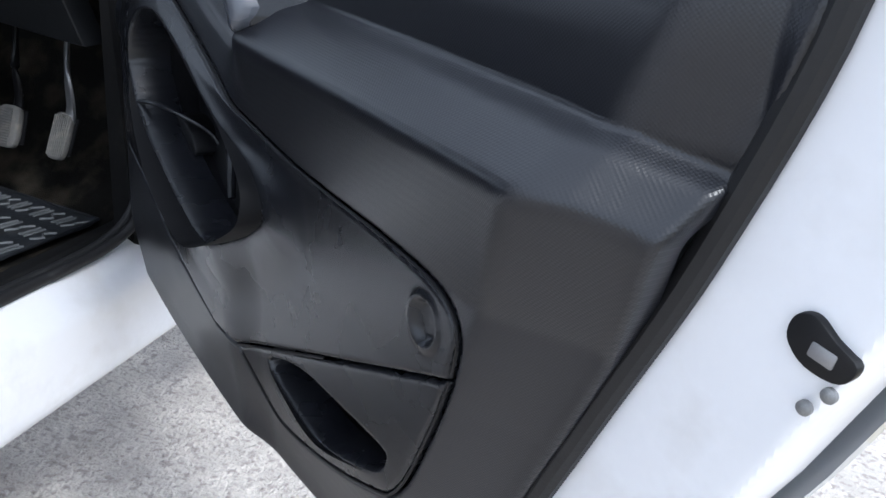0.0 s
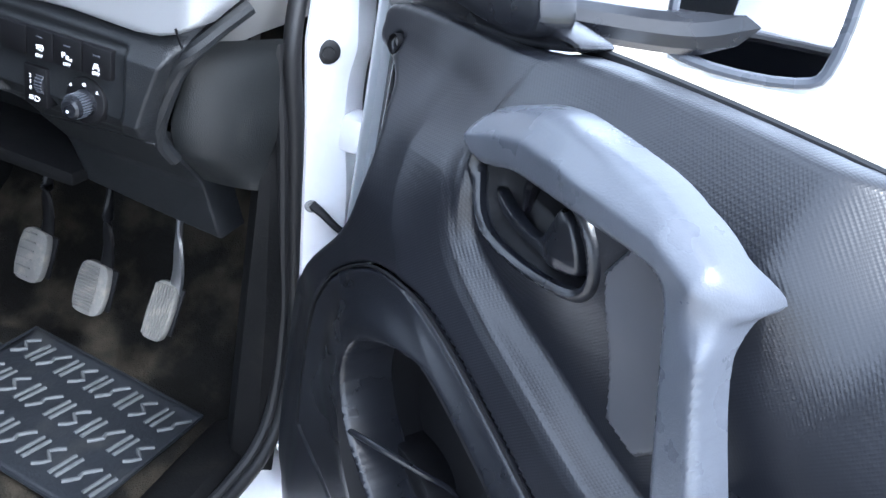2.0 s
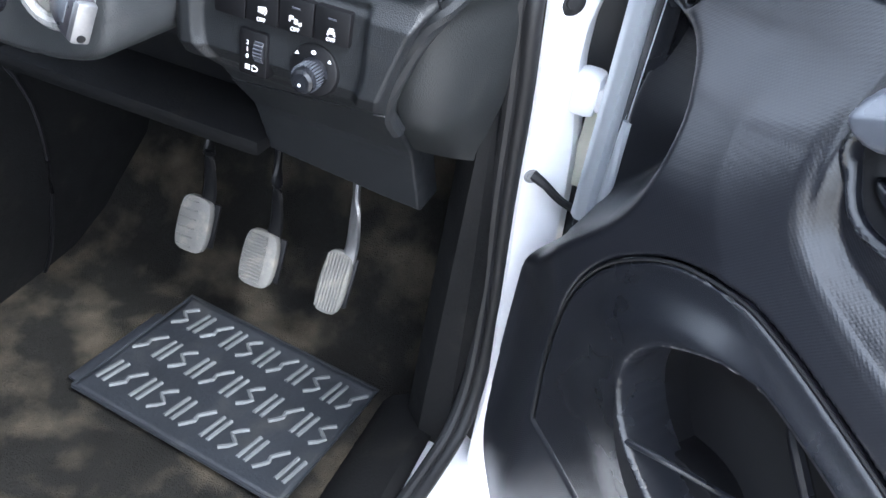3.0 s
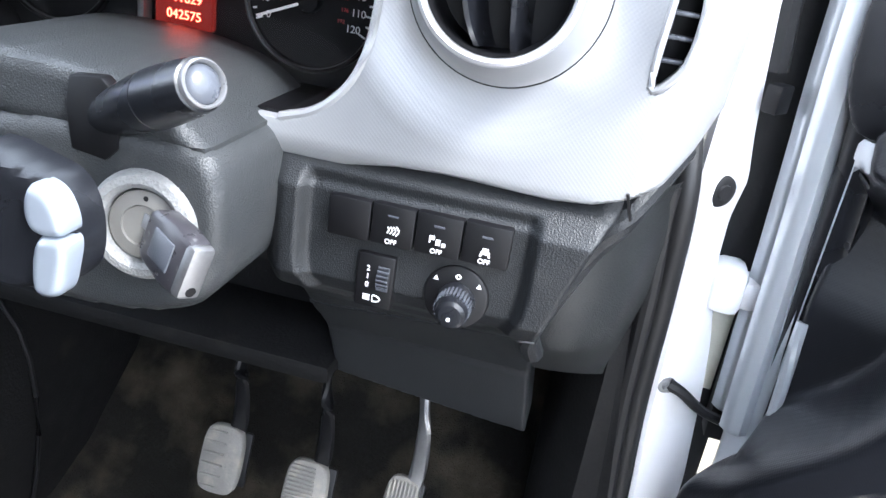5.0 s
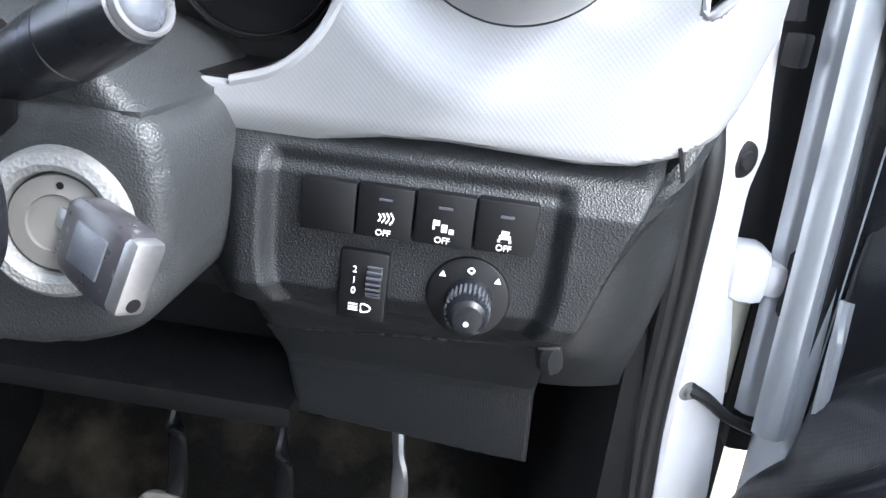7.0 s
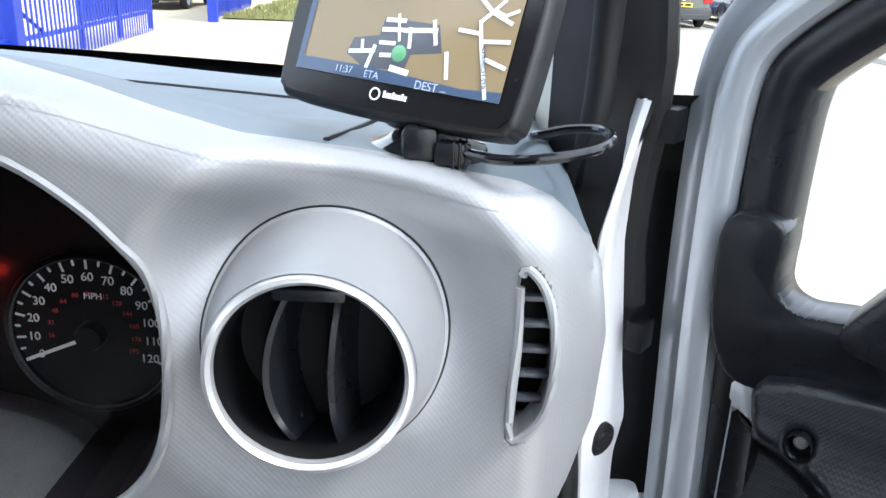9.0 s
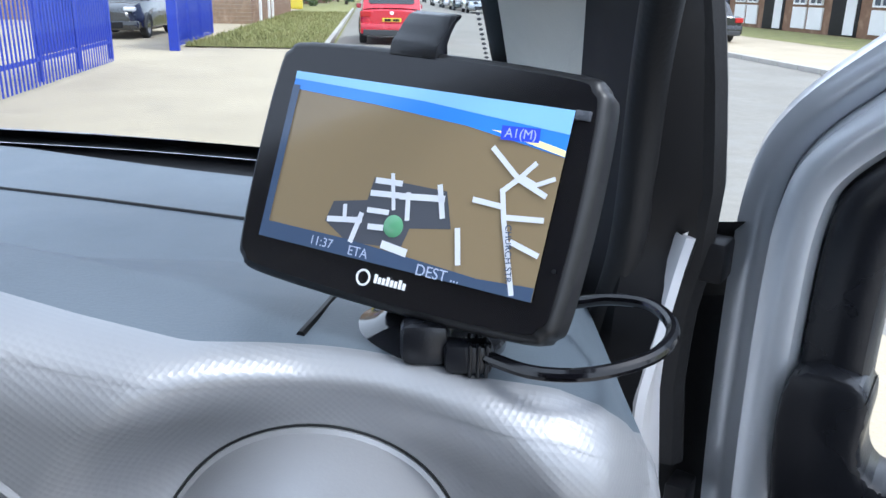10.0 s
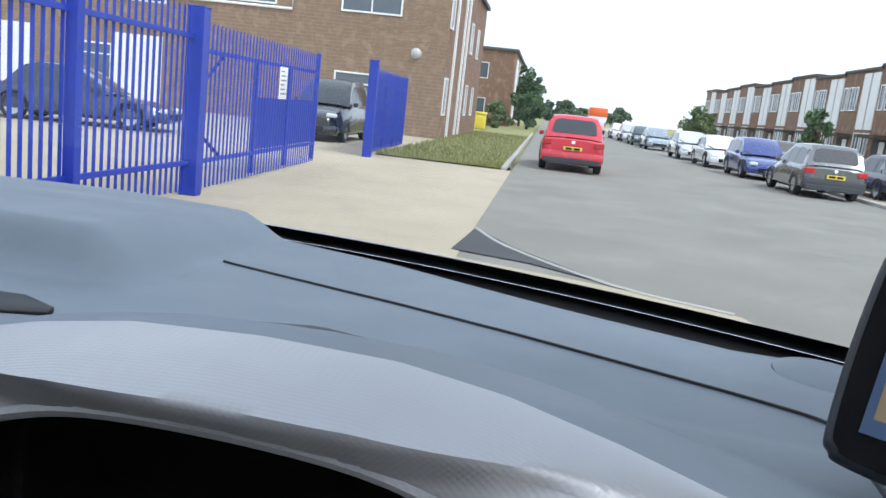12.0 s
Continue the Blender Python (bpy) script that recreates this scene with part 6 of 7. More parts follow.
asphalt = surface("asphalt", (0.245, 0.230, 0.195), 0.9, bump=(("noise", 60, 0.01),), vary=0.2, vary_scale=0.5, dirt=((0.27, 0.26, 0.23), 0.5, 0.8, 0.8))
asphalt_new = surface("asphalt_new", (0.075, 0.075, 0.076), 0.9, bump=(("noise", 70, 0.01),), vary=0.2, vary_scale=0.8)
concrete = surface("concrete", (0.44, 0.375, 0.265), 0.85, bump=(("noise", 40, 0.006),), vary=0.14, vary_scale=0.7, dirt=((0.33, 0.285, 0.21), 0.55, 0.85, 1.2))
gravelly = surface("gravelly", (0.62, 0.565, 0.50), 0.9, bump=(("noise", 120, 0.012),), vary=0.3, vary_scale=9, dirt=((0.36, 0.31, 0.28), 0.52, 0.66, 60))
kerbstone = surface("kerbstone", (0.42, 0.40, 0.36), 0.85, bump=(("noise", 50, 0.005),), vary=0.15, vary_scale=3)
grass_soil = surface("grass_soil", (0.28, 0.28, 0.10), 0.95, bump=(("noise", 30, 0.03),), vary=0.35, vary_scale=2.0, dirt=((0.30, 0.26, 0.12), 0.5, 0.75, 1.5))
fence_blue = surface("fence_blue", (0.012, 0.035, 0.36), 0.45, vary=0.2, vary_scale=6)
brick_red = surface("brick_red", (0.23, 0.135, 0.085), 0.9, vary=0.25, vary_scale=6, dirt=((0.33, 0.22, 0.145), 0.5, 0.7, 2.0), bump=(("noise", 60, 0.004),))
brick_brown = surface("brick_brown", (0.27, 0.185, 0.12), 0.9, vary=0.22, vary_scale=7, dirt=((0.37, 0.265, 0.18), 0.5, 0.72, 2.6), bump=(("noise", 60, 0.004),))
mortar = surface("mortar", (0.36, 0.31, 0.25), 0.95, vary=0.1)
upvc = surface("upvc", (0.82, 0.82, 0.82), 0.4, vary=0.04)
render_white = surface("render_white", (0.80, 0.80, 0.79), 0.8, vary=0.06, vary_scale=1.5)
pane_glass = surface("pane_glass", (0.10, 0.12, 0.14), 0.05, vary=0.3, vary_scale=0.8, spec=0.8)
roof_felt = surface("roof_felt", (0.10, 0.09, 0.085), 0.9, vary=0.2)
leaf_a = surface("leaf_a", (0.10, 0.165, 0.06), 0.6, vary=0.35, vary_scale=3)
leaf_b = surface("leaf_b", (0.135, 0.185, 0.06), 0.6, vary=0.35, vary_scale=3)
bark = surface("bark", (0.10, 0.075, 0.05), 0.95, vary=0.3)


def ground_sheet(name, outline, z, material, label, category="ground"):
    bm = bmesh.new()
    f = bm.faces.new([bm.verts.new((a, b, z)) for a, b in outline])
    bmesh.ops.triangulate(bm, faces=[f])
    ob = part(name, bm, material)
    ob.matrix_basis = ROAD
    return tagged(ob, label, category, kind="structure")


ground_sheet("ground", [(-1500, -1500), (1500, -1500), (1500, 3000), (-1500, 3000)], -0.10, grass_soil, "rough grass ground reaching the horizon")
ground_sheet("road", [(-1.35, 8.6), (0.2, 8.1), (1.25, 7.55), (1.7, 6.0), (2.2, 2.0), (2.2, -60), (8.9, -60), (8.9, 400), (-1.35, 400)], -0.006, asphalt, "worn grey asphalt estate road", "road")
ground_sheet("pavement_far", [(8.9, -60), (14.0, -60), (14.0, 200), (8.9, 200)], 0.02, concrete, "pale concrete pavement and parking bays", "pavement")
ground_sheet("forecourt", [(-30, -30), (2.2, -30), (2.2, 2.0), (1.7, 6.0), (1.25, 7.55), (0.2, 8.1), (-1.35, 8.6), (-1.35, 21.4), (-5.0, 21.4), (-5.0, 60), (-30, 60)], 0.0, concrete, "pale concrete forecourt crossing", "pavement")
ground_sheet("parking_apron", [(-4, -6), (1.4, -6), (1.4, 1.9), (-4, 1.9)], 0.004, gravelly, "pale gravelly tarmac beside the van", "ground")
ground_sheet("tarmac_patch", [(-1.45, 9.0), (-0.6, 8.75), (0.2, 8.2), (-0.8, 9.6), (-1.33, 10.75)], 0.006, asphalt_new, "dark tarmac patch at the kerb")
ground_sheet("verge", [(-5.0, 21.4), (-1.6, 21.4), (-1.6, 120), (-5.0, 120)], 0.03, grass_soil, "dry mown grass verge", "grass")
ground_sheet("front_lawn", [(14.0, -40), (18.5, -40), (18.5, 120), (14.0, 120)], 0.03, grass_soil, "strip of lawn before the terrace", "grass")
kb = bmesh.new()
for k in range(44):
    box(kb, -1.62, -1.48, 21.4 + 0.92 * k, 22.3 + 0.92 * k, -0.1, 0.075, 0.01, 1)
ob = part("kerb_near", kb, kerbstone)
ob.matrix_basis = ROAD
tagged(ob, "grey concrete kerb along the grass verge", "kerb", kind="structure")
kb = bmesh.new()
for k in range(90):
    box(kb, 8.85, 8.99, 2 + 0.92 * k, 2.9 + 0.92 * k, -0.1, 0.10, 0.01, 1)
ob = part("kerb_far", kb, kerbstone)
ob.matrix_basis = ROAD
tagged(ob, "grey concrete kerb across the road", "kerb", kind="structure")
flush = tube([(-1.33, 10.7, 0.004), (-0.85, 9.55, 0.004), (0.2, 8.17, 0.004), (1.2, 7.6, 0.004)], 0.03, 6, smooth=4, flat=0.5)
ob = part("dropped_kerb", flush, kerbstone)
ob.matrix_basis = ROAD
tagged(ob, "pale dropped kerb edging", "kerb", kind="structure")

# grass blades on the verge
rnd = random.Random(5)
verts, faces = [], []
for k in range(9000):
    a, b = rnd.uniform(-4.95, -1.65), 21.4 + 30 * rnd.random() ** 1.6
    h = rnd.uniform(0.04, 0.13) * (1.3 if a < -4.2 else 1)
    t = rnd.uniform(0, 6.28)
    c, s = math.cos(t) * 0.02, math.sin(t) * 0.02
    n = len(verts)
    verts += [(a - c, b - s, 0.03), (a + c, b + s, 0.03), (a + rnd.uniform(-0.04, 0.04), b + rnd.uniform(-0.04, 0.04), 0.03 + h)]
    faces.append((n, n + 1, n + 2))
me = bpy.data.meshes.new("grass_blades")
me.from_pydata(verts, [], faces)
ob = link_mesh("grass_blades", me, surface("grass_blade", (0.27, 0.29, 0.09), 0.8, vary=0.4, vary_scale=1.5, tint=(0.38, 0.34, 0.16)), None)
ob.matrix_basis = ROAD
tagged(ob, "dry green and yellow grass blades", "grass", kind="stuff")

# ---- blue palisade fence and gates ----
pale_me = {}


def pale_mesh(h):
    if h not in pale_me:
        bm = bmesh.new()
        w = 0.034
        vs = [(-w, 0.0), (-w * 0.45, -0.012), (w * 0.45, -0.012), (w, 0.0), (w * 0.45, -0.006), (-w * 0.45, -0.006)]
        bot = [bm.verts.new((x, y, 0.06)) for x, y in vs]
        mid = [bm.verts.new((x, y, h - 0.06)) for x, y in vs]
        top = [bm.verts.new((x * 0.15, y, h)) for x, y in vs]
        for a, b in ((bot, mid), (mid, top)):
            for j in range(6):
                bm.faces.new((a[j], a[(j + 1) % 6], b[(j + 1) % 6], b[j]))
        bm.faces.new(bot), bm.faces.new(top)
        me = bpy.data.meshes.new("pale")
        bmesh.ops.recalc_face_normals(bm, faces=bm.faces)
        bm.to_mesh(me)
        bm.free()
        me.materials.append(fence_blue)
        pale_me[h] = me
    return pale_me[h]


def palisade(name, label, category, m, length, h, pitch=0.145, posts=(), group=""):
    f = thing(name, label, category, m, group)
    n = int(length / pitch)
    for k in range(n):
        p = new("pale", pale_mesh(h))
        p.parent = f
        p.location = (0.09 + k * pitch, 0, 0)
    for z in (0.42, h - 0.36):
        part("rail", boxes((0, length, 0.0, 0.045, z - 0.03, z + 0.03), bevel=0.004, seg=1), fence_blue, f)
    for x in posts:
        part("post", boxes((x - 0.06, x + 0.06, 0.0, 0.12, 0, h - 0.05), bevel=0.004, seg=1), fence_blue, f)
    return f


palisade("palisade_fence", "blue steel palisade fence beside the forecourt", "fence", at(-5.08, 10.35, 0, -90), 9.0, 2.35, posts=(2.6, 5.3, 8.0))
for a, b, name in ((-5.05, 10.45, "gate_post"), (-4.94, 20.3, "gate_post")):
    g = thing(name, "thick square blue steel gate post", "gate post", at(a, b, 0, 3), "gate posts")
    part("shaft", boxes((-0.11, 0.11, -0.11, 0.11, 0, 2.34), bevel=0.006, seg=1), fence_blue, g)
    part("cap", boxes((-0.118, 0.118, -0.118, 0.118, 2.34, 2.365), bevel=0.006, seg=1), fence_blue, g)
    for z in (0.55, 1.9):
        part("hinge_pin", boxes((-0.04, 0.04, 0.10, 0.24, z - 0.03, z + 0.03), bevel=0.008), steel_dull, g)


def gate(name, label, m, length, solid):
    g = palisade(name, label, "gate", m, length, 2.2, 0.15, (), "blue yard gates")
    for x in (0.05, length - 0.05, length * 0.36, length * 0.66):
        part("stile", boxes((x - 0.05, x + 0.05, 0.0, 0.07, 0.10, 2.22 if x < 1 or x > length - 1 else 1.86), bevel=0.004, seg=1), fence_blue, g)
    part("brace", tube([(0.1, 0.03, 1.45), (0.8, 0.03, 1.84)], 0.025, 6, smooth=1), fence_blue, g)
    part("brace", tube([(0.1, 0.03, 0.75), (0.8, 0.03, 0.44)], 0.025, 6, smooth=1), fence_blue, g)
    return g


leaf = gate("yard_gate", "blue steel palisade gate leaf, nearly closed", at(-5.02, 10.62, 0, 92.5), 6.2, False)
part("sheeting", boxes((2.25, 6.0, 0.05, 0.06, 0.46, 1.28)), fence_blue, leaf, "blue sheet infill")
sign = part("notice", boxes((3.30, 3.75, -0.03, -0.02, 1.28, 1.82), bevel=0.004), upvc, leaf, "white notice with faint grey lines")
for k in range(6):
    part("notice_bar", boxes((3.36, 3.68 - 0.06 * (k % 3), -0.034, -0.029, 1.36 + 0.075 * k, 1.385 + 0.075 * k)), steel_dull, leaf)
leaf2 = gate("yard_gate", "blue sheeted steel gate leaf, folded open", at(-4.98, 20.5, 0, 92), 6.2, True)
part("sheeting", boxes((0.1, 6.1, 0.075, 0.085, 0.14, 2.1)), fence_blue, leaf2, "blue sheet infill")


# ---- buildings ----
def window(parent, m, w, h, panes=2, bar=True, fr=0.07):
    win = new("window")
    win.parent = parent
    win.matrix_basis = m
    fb = boxes((-w / 2, w / 2, -0.05, 0.03, 0, fr), (-w / 2, w / 2, -0.05, 0.03, h - fr, h), (-w / 2, -w / 2 + fr, -0.05, 0.03, fr, h - fr), (w / 2 - fr, w / 2, -0.05, 0.03, fr, h - fr))
    for k in range(1, panes):
        x = -w / 2 + w * k / panes
        box(fb, x - fr * 0.4, x + fr * 0.4, -0.045, 0.03, fr, h - fr)
    if bar:
        box(fb, -w / 2 + fr, w / 2 - fr, -0.04, 0.03, h * 0.68, h * 0.68 + fr * 0.8)
    part("window_frame", fb, upvc, win, "white window frame")
    for k in range(panes):
        x0, x1 = -w / 2 + w * k / panes + fr * 0.6, -w / 2 + w * (k + 1) / panes - fr * 0.6
        part("pane", boxes((x0, x1, -0.005, 0.005, fr, h - fr)), pane_glass, win)
    return win


def wall_with_brick(parent, name, x0, x1, y, z0, z1, material, axis, course=0.15, length=0.45):
    """Brick skin as staggered slabs over a mortar wall, joined."""
    bm = bmesh.new()
    verts, faces = [], []
    z, r = z0, 0
    while z < z1:
        x = x0 - (length / 2) * (r % 2)
        while x < x1:
            a, b = max(x, x0) + 0.006, min(x + length, x1) - 0.006
            if b - a > 0.03:
                n = len(verts)
                zz = min(z + course, z1) - 0.012
                for yy in (y - 0.012, y + 0.004):
                    verts += [(a, yy, z), (b, yy, z), (b, yy, zz), (a, yy, zz)]
                faces += [(n, n + 1, n + 2, n + 3), (n, n + 4, n + 5, n + 1), (n + 1, n + 5, n + 6, n + 2), (n + 2, n + 6, n + 7, n + 3), (n + 3, n + 7, n + 4, n)]
            x += length
        z += course
        r += 1
    bm.free()
    me = bpy.data.meshes.new(name)
    me.from_pydata(verts, [], faces)
    if axis == "side":
        me.transform(pose(0, 0, 0, 0, 0, 90))
    ob = link_mesh(name, me, material, parent)
    ob["kind"] = "stuff"
    return ob


works = thing("office_building", "brown brick two-storey office building with white windows", "building", at(-5.1, 34.5, 0))
part("wall", boxes((-26, 0.0, 0.0, 17, 0, 7.4)), mortar, works, "brown brick walls")
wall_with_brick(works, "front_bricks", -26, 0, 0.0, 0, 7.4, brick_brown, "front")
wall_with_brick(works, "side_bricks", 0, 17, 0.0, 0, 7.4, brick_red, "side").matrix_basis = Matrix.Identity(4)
part("roof", boxes((-26.2, 0.2, -0.2, 17.2, 7.4, 7.6)), roof_felt, works)
for x, z, w, h in ((-3.85, 0.85, 1.65, 1.55), (-3.3, 4.85, 2.6, 1.4), (-8.6, 4.85, 2.4, 1.4), (-13.5, 4.4, 2.4, 1.4), (-15.5, 0.9, 1.6, 1.6), (-19.5, 0.9, 1.6, 1.6)):
    window(works, pose(x, -0.02, z), w, h, 2 if w > 2 else 1)
part("white_door", boxes((-14.6, -12.4, -0.05, 0.0, 0, 3.0), (-20.2, -18.5, -0.05, 0.0, 0, 3.0)), render_white, works, "white roller doors")
for b in (2.3, 5.4, 6.9):
    part("pilaster", boxes((-0.02, 0.10, b, b + 0.30, 0.0, 7.2)), upvc, works, "white pilaster")
for b, z in ((0.7, 1.0), (0.7, 4.6), (9.5, 1.0), (9.5, 4.2), (13.0, 1.0), (13.0, 4.2)):
    window(works, pose(0.02, b, z, 0, 0, 90), 1.0, 1.6, 1, False)
part("wall_lamp", lathe([(0, 0.16), (0.14, 0.13), (0.22, 0.05), (0.24, 0.0), (0, -0.02)], 20, aim((-1.25, -0.05, 3.42), (0, -1, -0.3))), surface("lamp_grey", (0.5, 0.5, 0.5), 0.4, vary=0.1), works, "round grey wall floodlight")
part("gutter_pipe", tube([(-16, -0.06, 4.75), (-6.7, -0.06, 4.72), (-6.7, -0.06, 5.6)], 0.06, 8, smooth=1), upvc, works)

far_block = thing("far_building", "red brick two-storey block with white windows", "building", at(-8.4, 78, 0))
part("wall", boxes((-14, 4.2, 0, 30, 0, 7.0)), brick_red, far_block)
part("roof", boxes((-14.2, 4.4, -0.2, 30.2, 7.0, 7.25)), roof_felt, far_block)
for x, z in ((-4, 4.3), (0.9, 4.3), (-4, 1.0), (0.9, 1.0)):
    window(far_block, pose(x, -0.02, z), 1.7, 1.5, 2, False)
for k in range(4):
    part("panel", boxes((4.2, 4.28, 2.5 + 7 * k, 5.5 + 7 * k, 0.3, 6.5)), render_white, far_block)
    window(far_block, pose(4.24, 7.4 + 7 * k, 4.2, 0, 0, 90), 1.6, 1.5, 1, False)
hut = thing("yellow_bin", "yellow plastic grit bin beside the verge", "bin", at(-5.6, 58, 0.03))
yellow = surface("yellow_plastic", (0.75, 0.62, 0.05), 0.5, vary=0.1)
part("bin_body", boxes((-0.7, 0.7, -0.5, 0.5, 0, 1.0), bevel=0.06), yellow, hut)
part("bin_lid", boxes((-0.74, 0.74, -0.54, 0.54, 1.0, 1.2), bevel=0.07), yellow, hut)

# terrace across the road


def terrace_house(b0, width, kind):
    h = thing("terrace_house", "two-storey brick terrace house with white panels", "house", at(18.5, b0, 0, 90), "terrace houses")
    top = 6.2 + (0.0, 0.28, 0.12)[kind]
    part("wall", boxes((0, width, -8.0, 0.0, 0, top)), brick_red, h, "red-brown brick wall")
    part("roof", boxes((-0.02, width + 0.02, -8.1, 0.15, top, top + 0.16)), roof_felt, h)
    for x in (0.10, 1.45):
        part("white_panel", boxes((x, x + 1.15, -0.01, 0.06, 2.75, top - 0.15)), render_white, h, "white rendered panel")
        part("lower_panel", boxes((x, x + 1.15, -0.01, 0.06, 0.2, 1.1)), render_white, h)
    window(h, pose(2.02, 0.05, 1.2, 0, 0, 180), 1.05, 1.35, 2, False)
    window(h, pose(0.68, 0.05, 1.2, 0, 0, 180), 1.05, 1.35, 2, False)
    window(h, pose(width * 0.66, 0.05, 3.9, 0, 0, 180), 1.5, 1.5, 3, False)
    window(h, pose(width * 0.89, 0.05, 3.9, 0, 0, 180), 0.7, 1.5, 1, False)
    # near-black slab on the wall paints the shade of the doorway
    part("door_recess", boxes((width * 0.58, width * 0.92, -0.3, 0.02, 0.05, 2.2)), deep_black, h)
    part("front_door", boxes((width * 0.62, width * 0.74, 0.0, 0.05, 0.1, 2.1), bevel=0.01, seg=1), upvc if kind else surface("door_paint", (0.06, 0.07, 0.12), 0.4, vary=0.1), h, "panelled front door")
    part("canopy", boxes((width * 0.52, width * 0.97, -0.05, 0.9, 2.25, 2.45), bevel=0.01, seg=1), bark, h, "brown timber door canopy")
    if kind == 1:
        part("chimney", boxes((width * 0.45, width * 0.6, -5, -4, top, top + 0.75)), brick_brown, h)
    return h


for k in range(14):
    terrace_house(22 + 5.9 * k, 5.88, k % 3)


# ---- parked cars ----
car_glass = surface("car_glass", (0.02, 0.025, 0.03), 0.05, vary=0.1, spec=0.8)
tyre_black = surface("tyre_black", (0.02, 0.02, 0.02), 0.8, vary=0.2)
rim_grey = surface("rim_grey", (0.45, 0.45, 0.46), 0.35, metal=0.7, vary=0.1)
lamp_red = surface("lamp_red", (0.45, 0.02, 0.02), 0.15, vary=0.1)
lamp_clear = surface("lamp_clear", (0.7, 0.72, 0.75), 0.1, vary=0.05)
plate_yellow = surface("plate_yellow", (0.75, 0.55, 0.05), 0.4, vary=0.02)
plastic_grey = surface("plastic_grey", (0.045, 0.047, 0.05), 0.6, vary=0.1)


def car(name, label, m, colour, length=4.2, width=1.74, height=1.47, style="hatch", metal=0.4, dark_bumper=True, rails=False, group="parked cars"):
    """Local y points forward; the tail is at y = 0."""
    paint = surface("paint_" + name, colour, 0.25, metal=metal, coat=1.0, vary=0.04, vary_scale=3)
    c = thing(name, label, "car", m, group)
    L, W, H = length, width / 2, height
    belt = H * 0.60
    # stations: y, half width low, half width belt, z low, z belt
    st = [(0.00, W * 0.80, W * 0.78, 0.42, belt - 0.06), (0.05, W * 0.94, W * 0.90, 0.30, belt - 0.02), (0.25, W * 0.99, W * 0.96, 0.24, belt), (0.9, W, W * 0.97, 0.2, belt), (L * 0.5, W, W * 0.97, 0.2, belt - 0.02),
          (L * 0.68, W, W * 0.95, 0.2, belt - 0.06), (L * 0.86, W * 0.98, W * 0.86, 0.22, belt - 0.16), (L * 0.96, W * 0.88, W * 0.72, 0.28, belt - 0.30), (L, W * 0.70, W * 0.60, 0.40, belt - 0.42)]
    rows = []
    for y, wl, wb, zl, zb in st:
        mid = (zl + zb) / 2
        half = [(wl * 0.88, zl), (wl, zl + 0.08), (W * 1.0 * (wl / W), mid), (wb * 1.01, zb - 0.08), (wb * 0.96, zb), (wb * 0.5, zb + 0.03)]
        rows.append([(x, y, z) for x, z in half] + [(-x, y, z) for x, z in reversed(half)])
    columns = [smooth_path(col, 4) for col in zip(*rows)]
    rows = [[tuple(col[k]) for col in columns] for k in range(len(columns[0]))]
    grid("body", rows, paint, c, "painted body", closed=True, angle=50)
    for r in (rows[0], rows[-1]):
        cap = bmesh.new()
        cap.faces.new([cap.verts.new(p) for p in r])
        part("body_end", cap, paint, c)
    tail, front = (0.10, L * 0.70) if style != "saloon" else (0.55, L * 0.70)
    top0, top1 = (0.45, L * 0.50) if style != "saloon" else (1.15, L * 0.50)
    rw, bw = W * 0.72, W * 0.95
    cab = []
    for y, wb, z in ((tail, bw * 0.93, belt), (tail + (top0 - tail) * 0.6, W * 0.84, belt + (H - belt) * 0.66), (top0, rw * 0.98, H - 0.05), (top0 + 0.15, rw, H), (top1 - 0.2, rw, H), (top1, rw, H - 0.04), (top1 + (front - top1) * 0.5, rw * 1.12, belt + (H - belt) * 0.5), (front, bw * 0.95, belt - 0.03)):
        cab.append([(-wb, y, z), (-wb * 0.82, y, z + 0.028), (-wb * 0.45, y, z + 0.045), (0, y, z + 0.05), (wb * 0.45, y, z + 0.045), (wb * 0.82, y, z + 0.028), (wb, y, z)])
    grid("roof", cab, paint, c)
    for s in (-1, 1):
        sidebm = bmesh.new()
        top = [(s * abs(r[0][0]), r[0][1], r[0][2]) for r in cab]
        low = [(s * bw * 0.985, r[0][1], belt - 0.03) for r in cab]
        for a in range(len(cab) - 1):
            sidebm.faces.new([sidebm.verts.new(p) for p in (top[a], top[a + 1], low[a + 1], low[a])])
        bmesh.ops.remove_doubles(sidebm, verts=sidebm.verts, dist=0.001)
        part("side_frame", sidebm, paint, c)
    for s in (-1, 1):
        for y0, y1 in ((tail + 0.30, L * 0.30), (L * 0.31, L * 0.475), (L * 0.485, front - 0.25)):
            def up(y):
                return np.interp(y, [r[0][1] for r in cab], [r[0][2] for r in cab]), np.interp(y, [r[0][1] for r in cab], [abs(r[0][0]) for r in cab])
            bm = bmesh.new()
            pts = []
            for y, k in ((y0, 0.06), (y1, 0.06), (y1, 0.86), (y0 if y0 > tail + 0.5 else y0 + 0.12, 0.80)):
                zt, xt = up(y)
                z = belt + (zt - belt) * k
                x = bw * 0.985 + (xt - bw * 0.985) * k
                pts.append((s * (x + 0.006), y, z))
            bm.faces.new([bm.verts.new(p) for p in pts])
            part("side_window", bm, car_glass, c)
    def across(y0, z0, w0, y1, z1, w1, push):
        bm = bmesh.new()
        ring = []
        for f, k in ((0.0, 0.88), (0.10, 1.0), (0.84, 1.0), (1.0, 0.80)):
            ring.append(((w0 + (w1 - w0) * f) * k, y0 + (y1 - y0) * f - push, z0 + (z1 - z0) * f + 0.025))
        bm.faces.new([bm.verts.new(p) for p in ring + [(-x, y, z) for x, y, z in reversed(ring)]])
        return bm
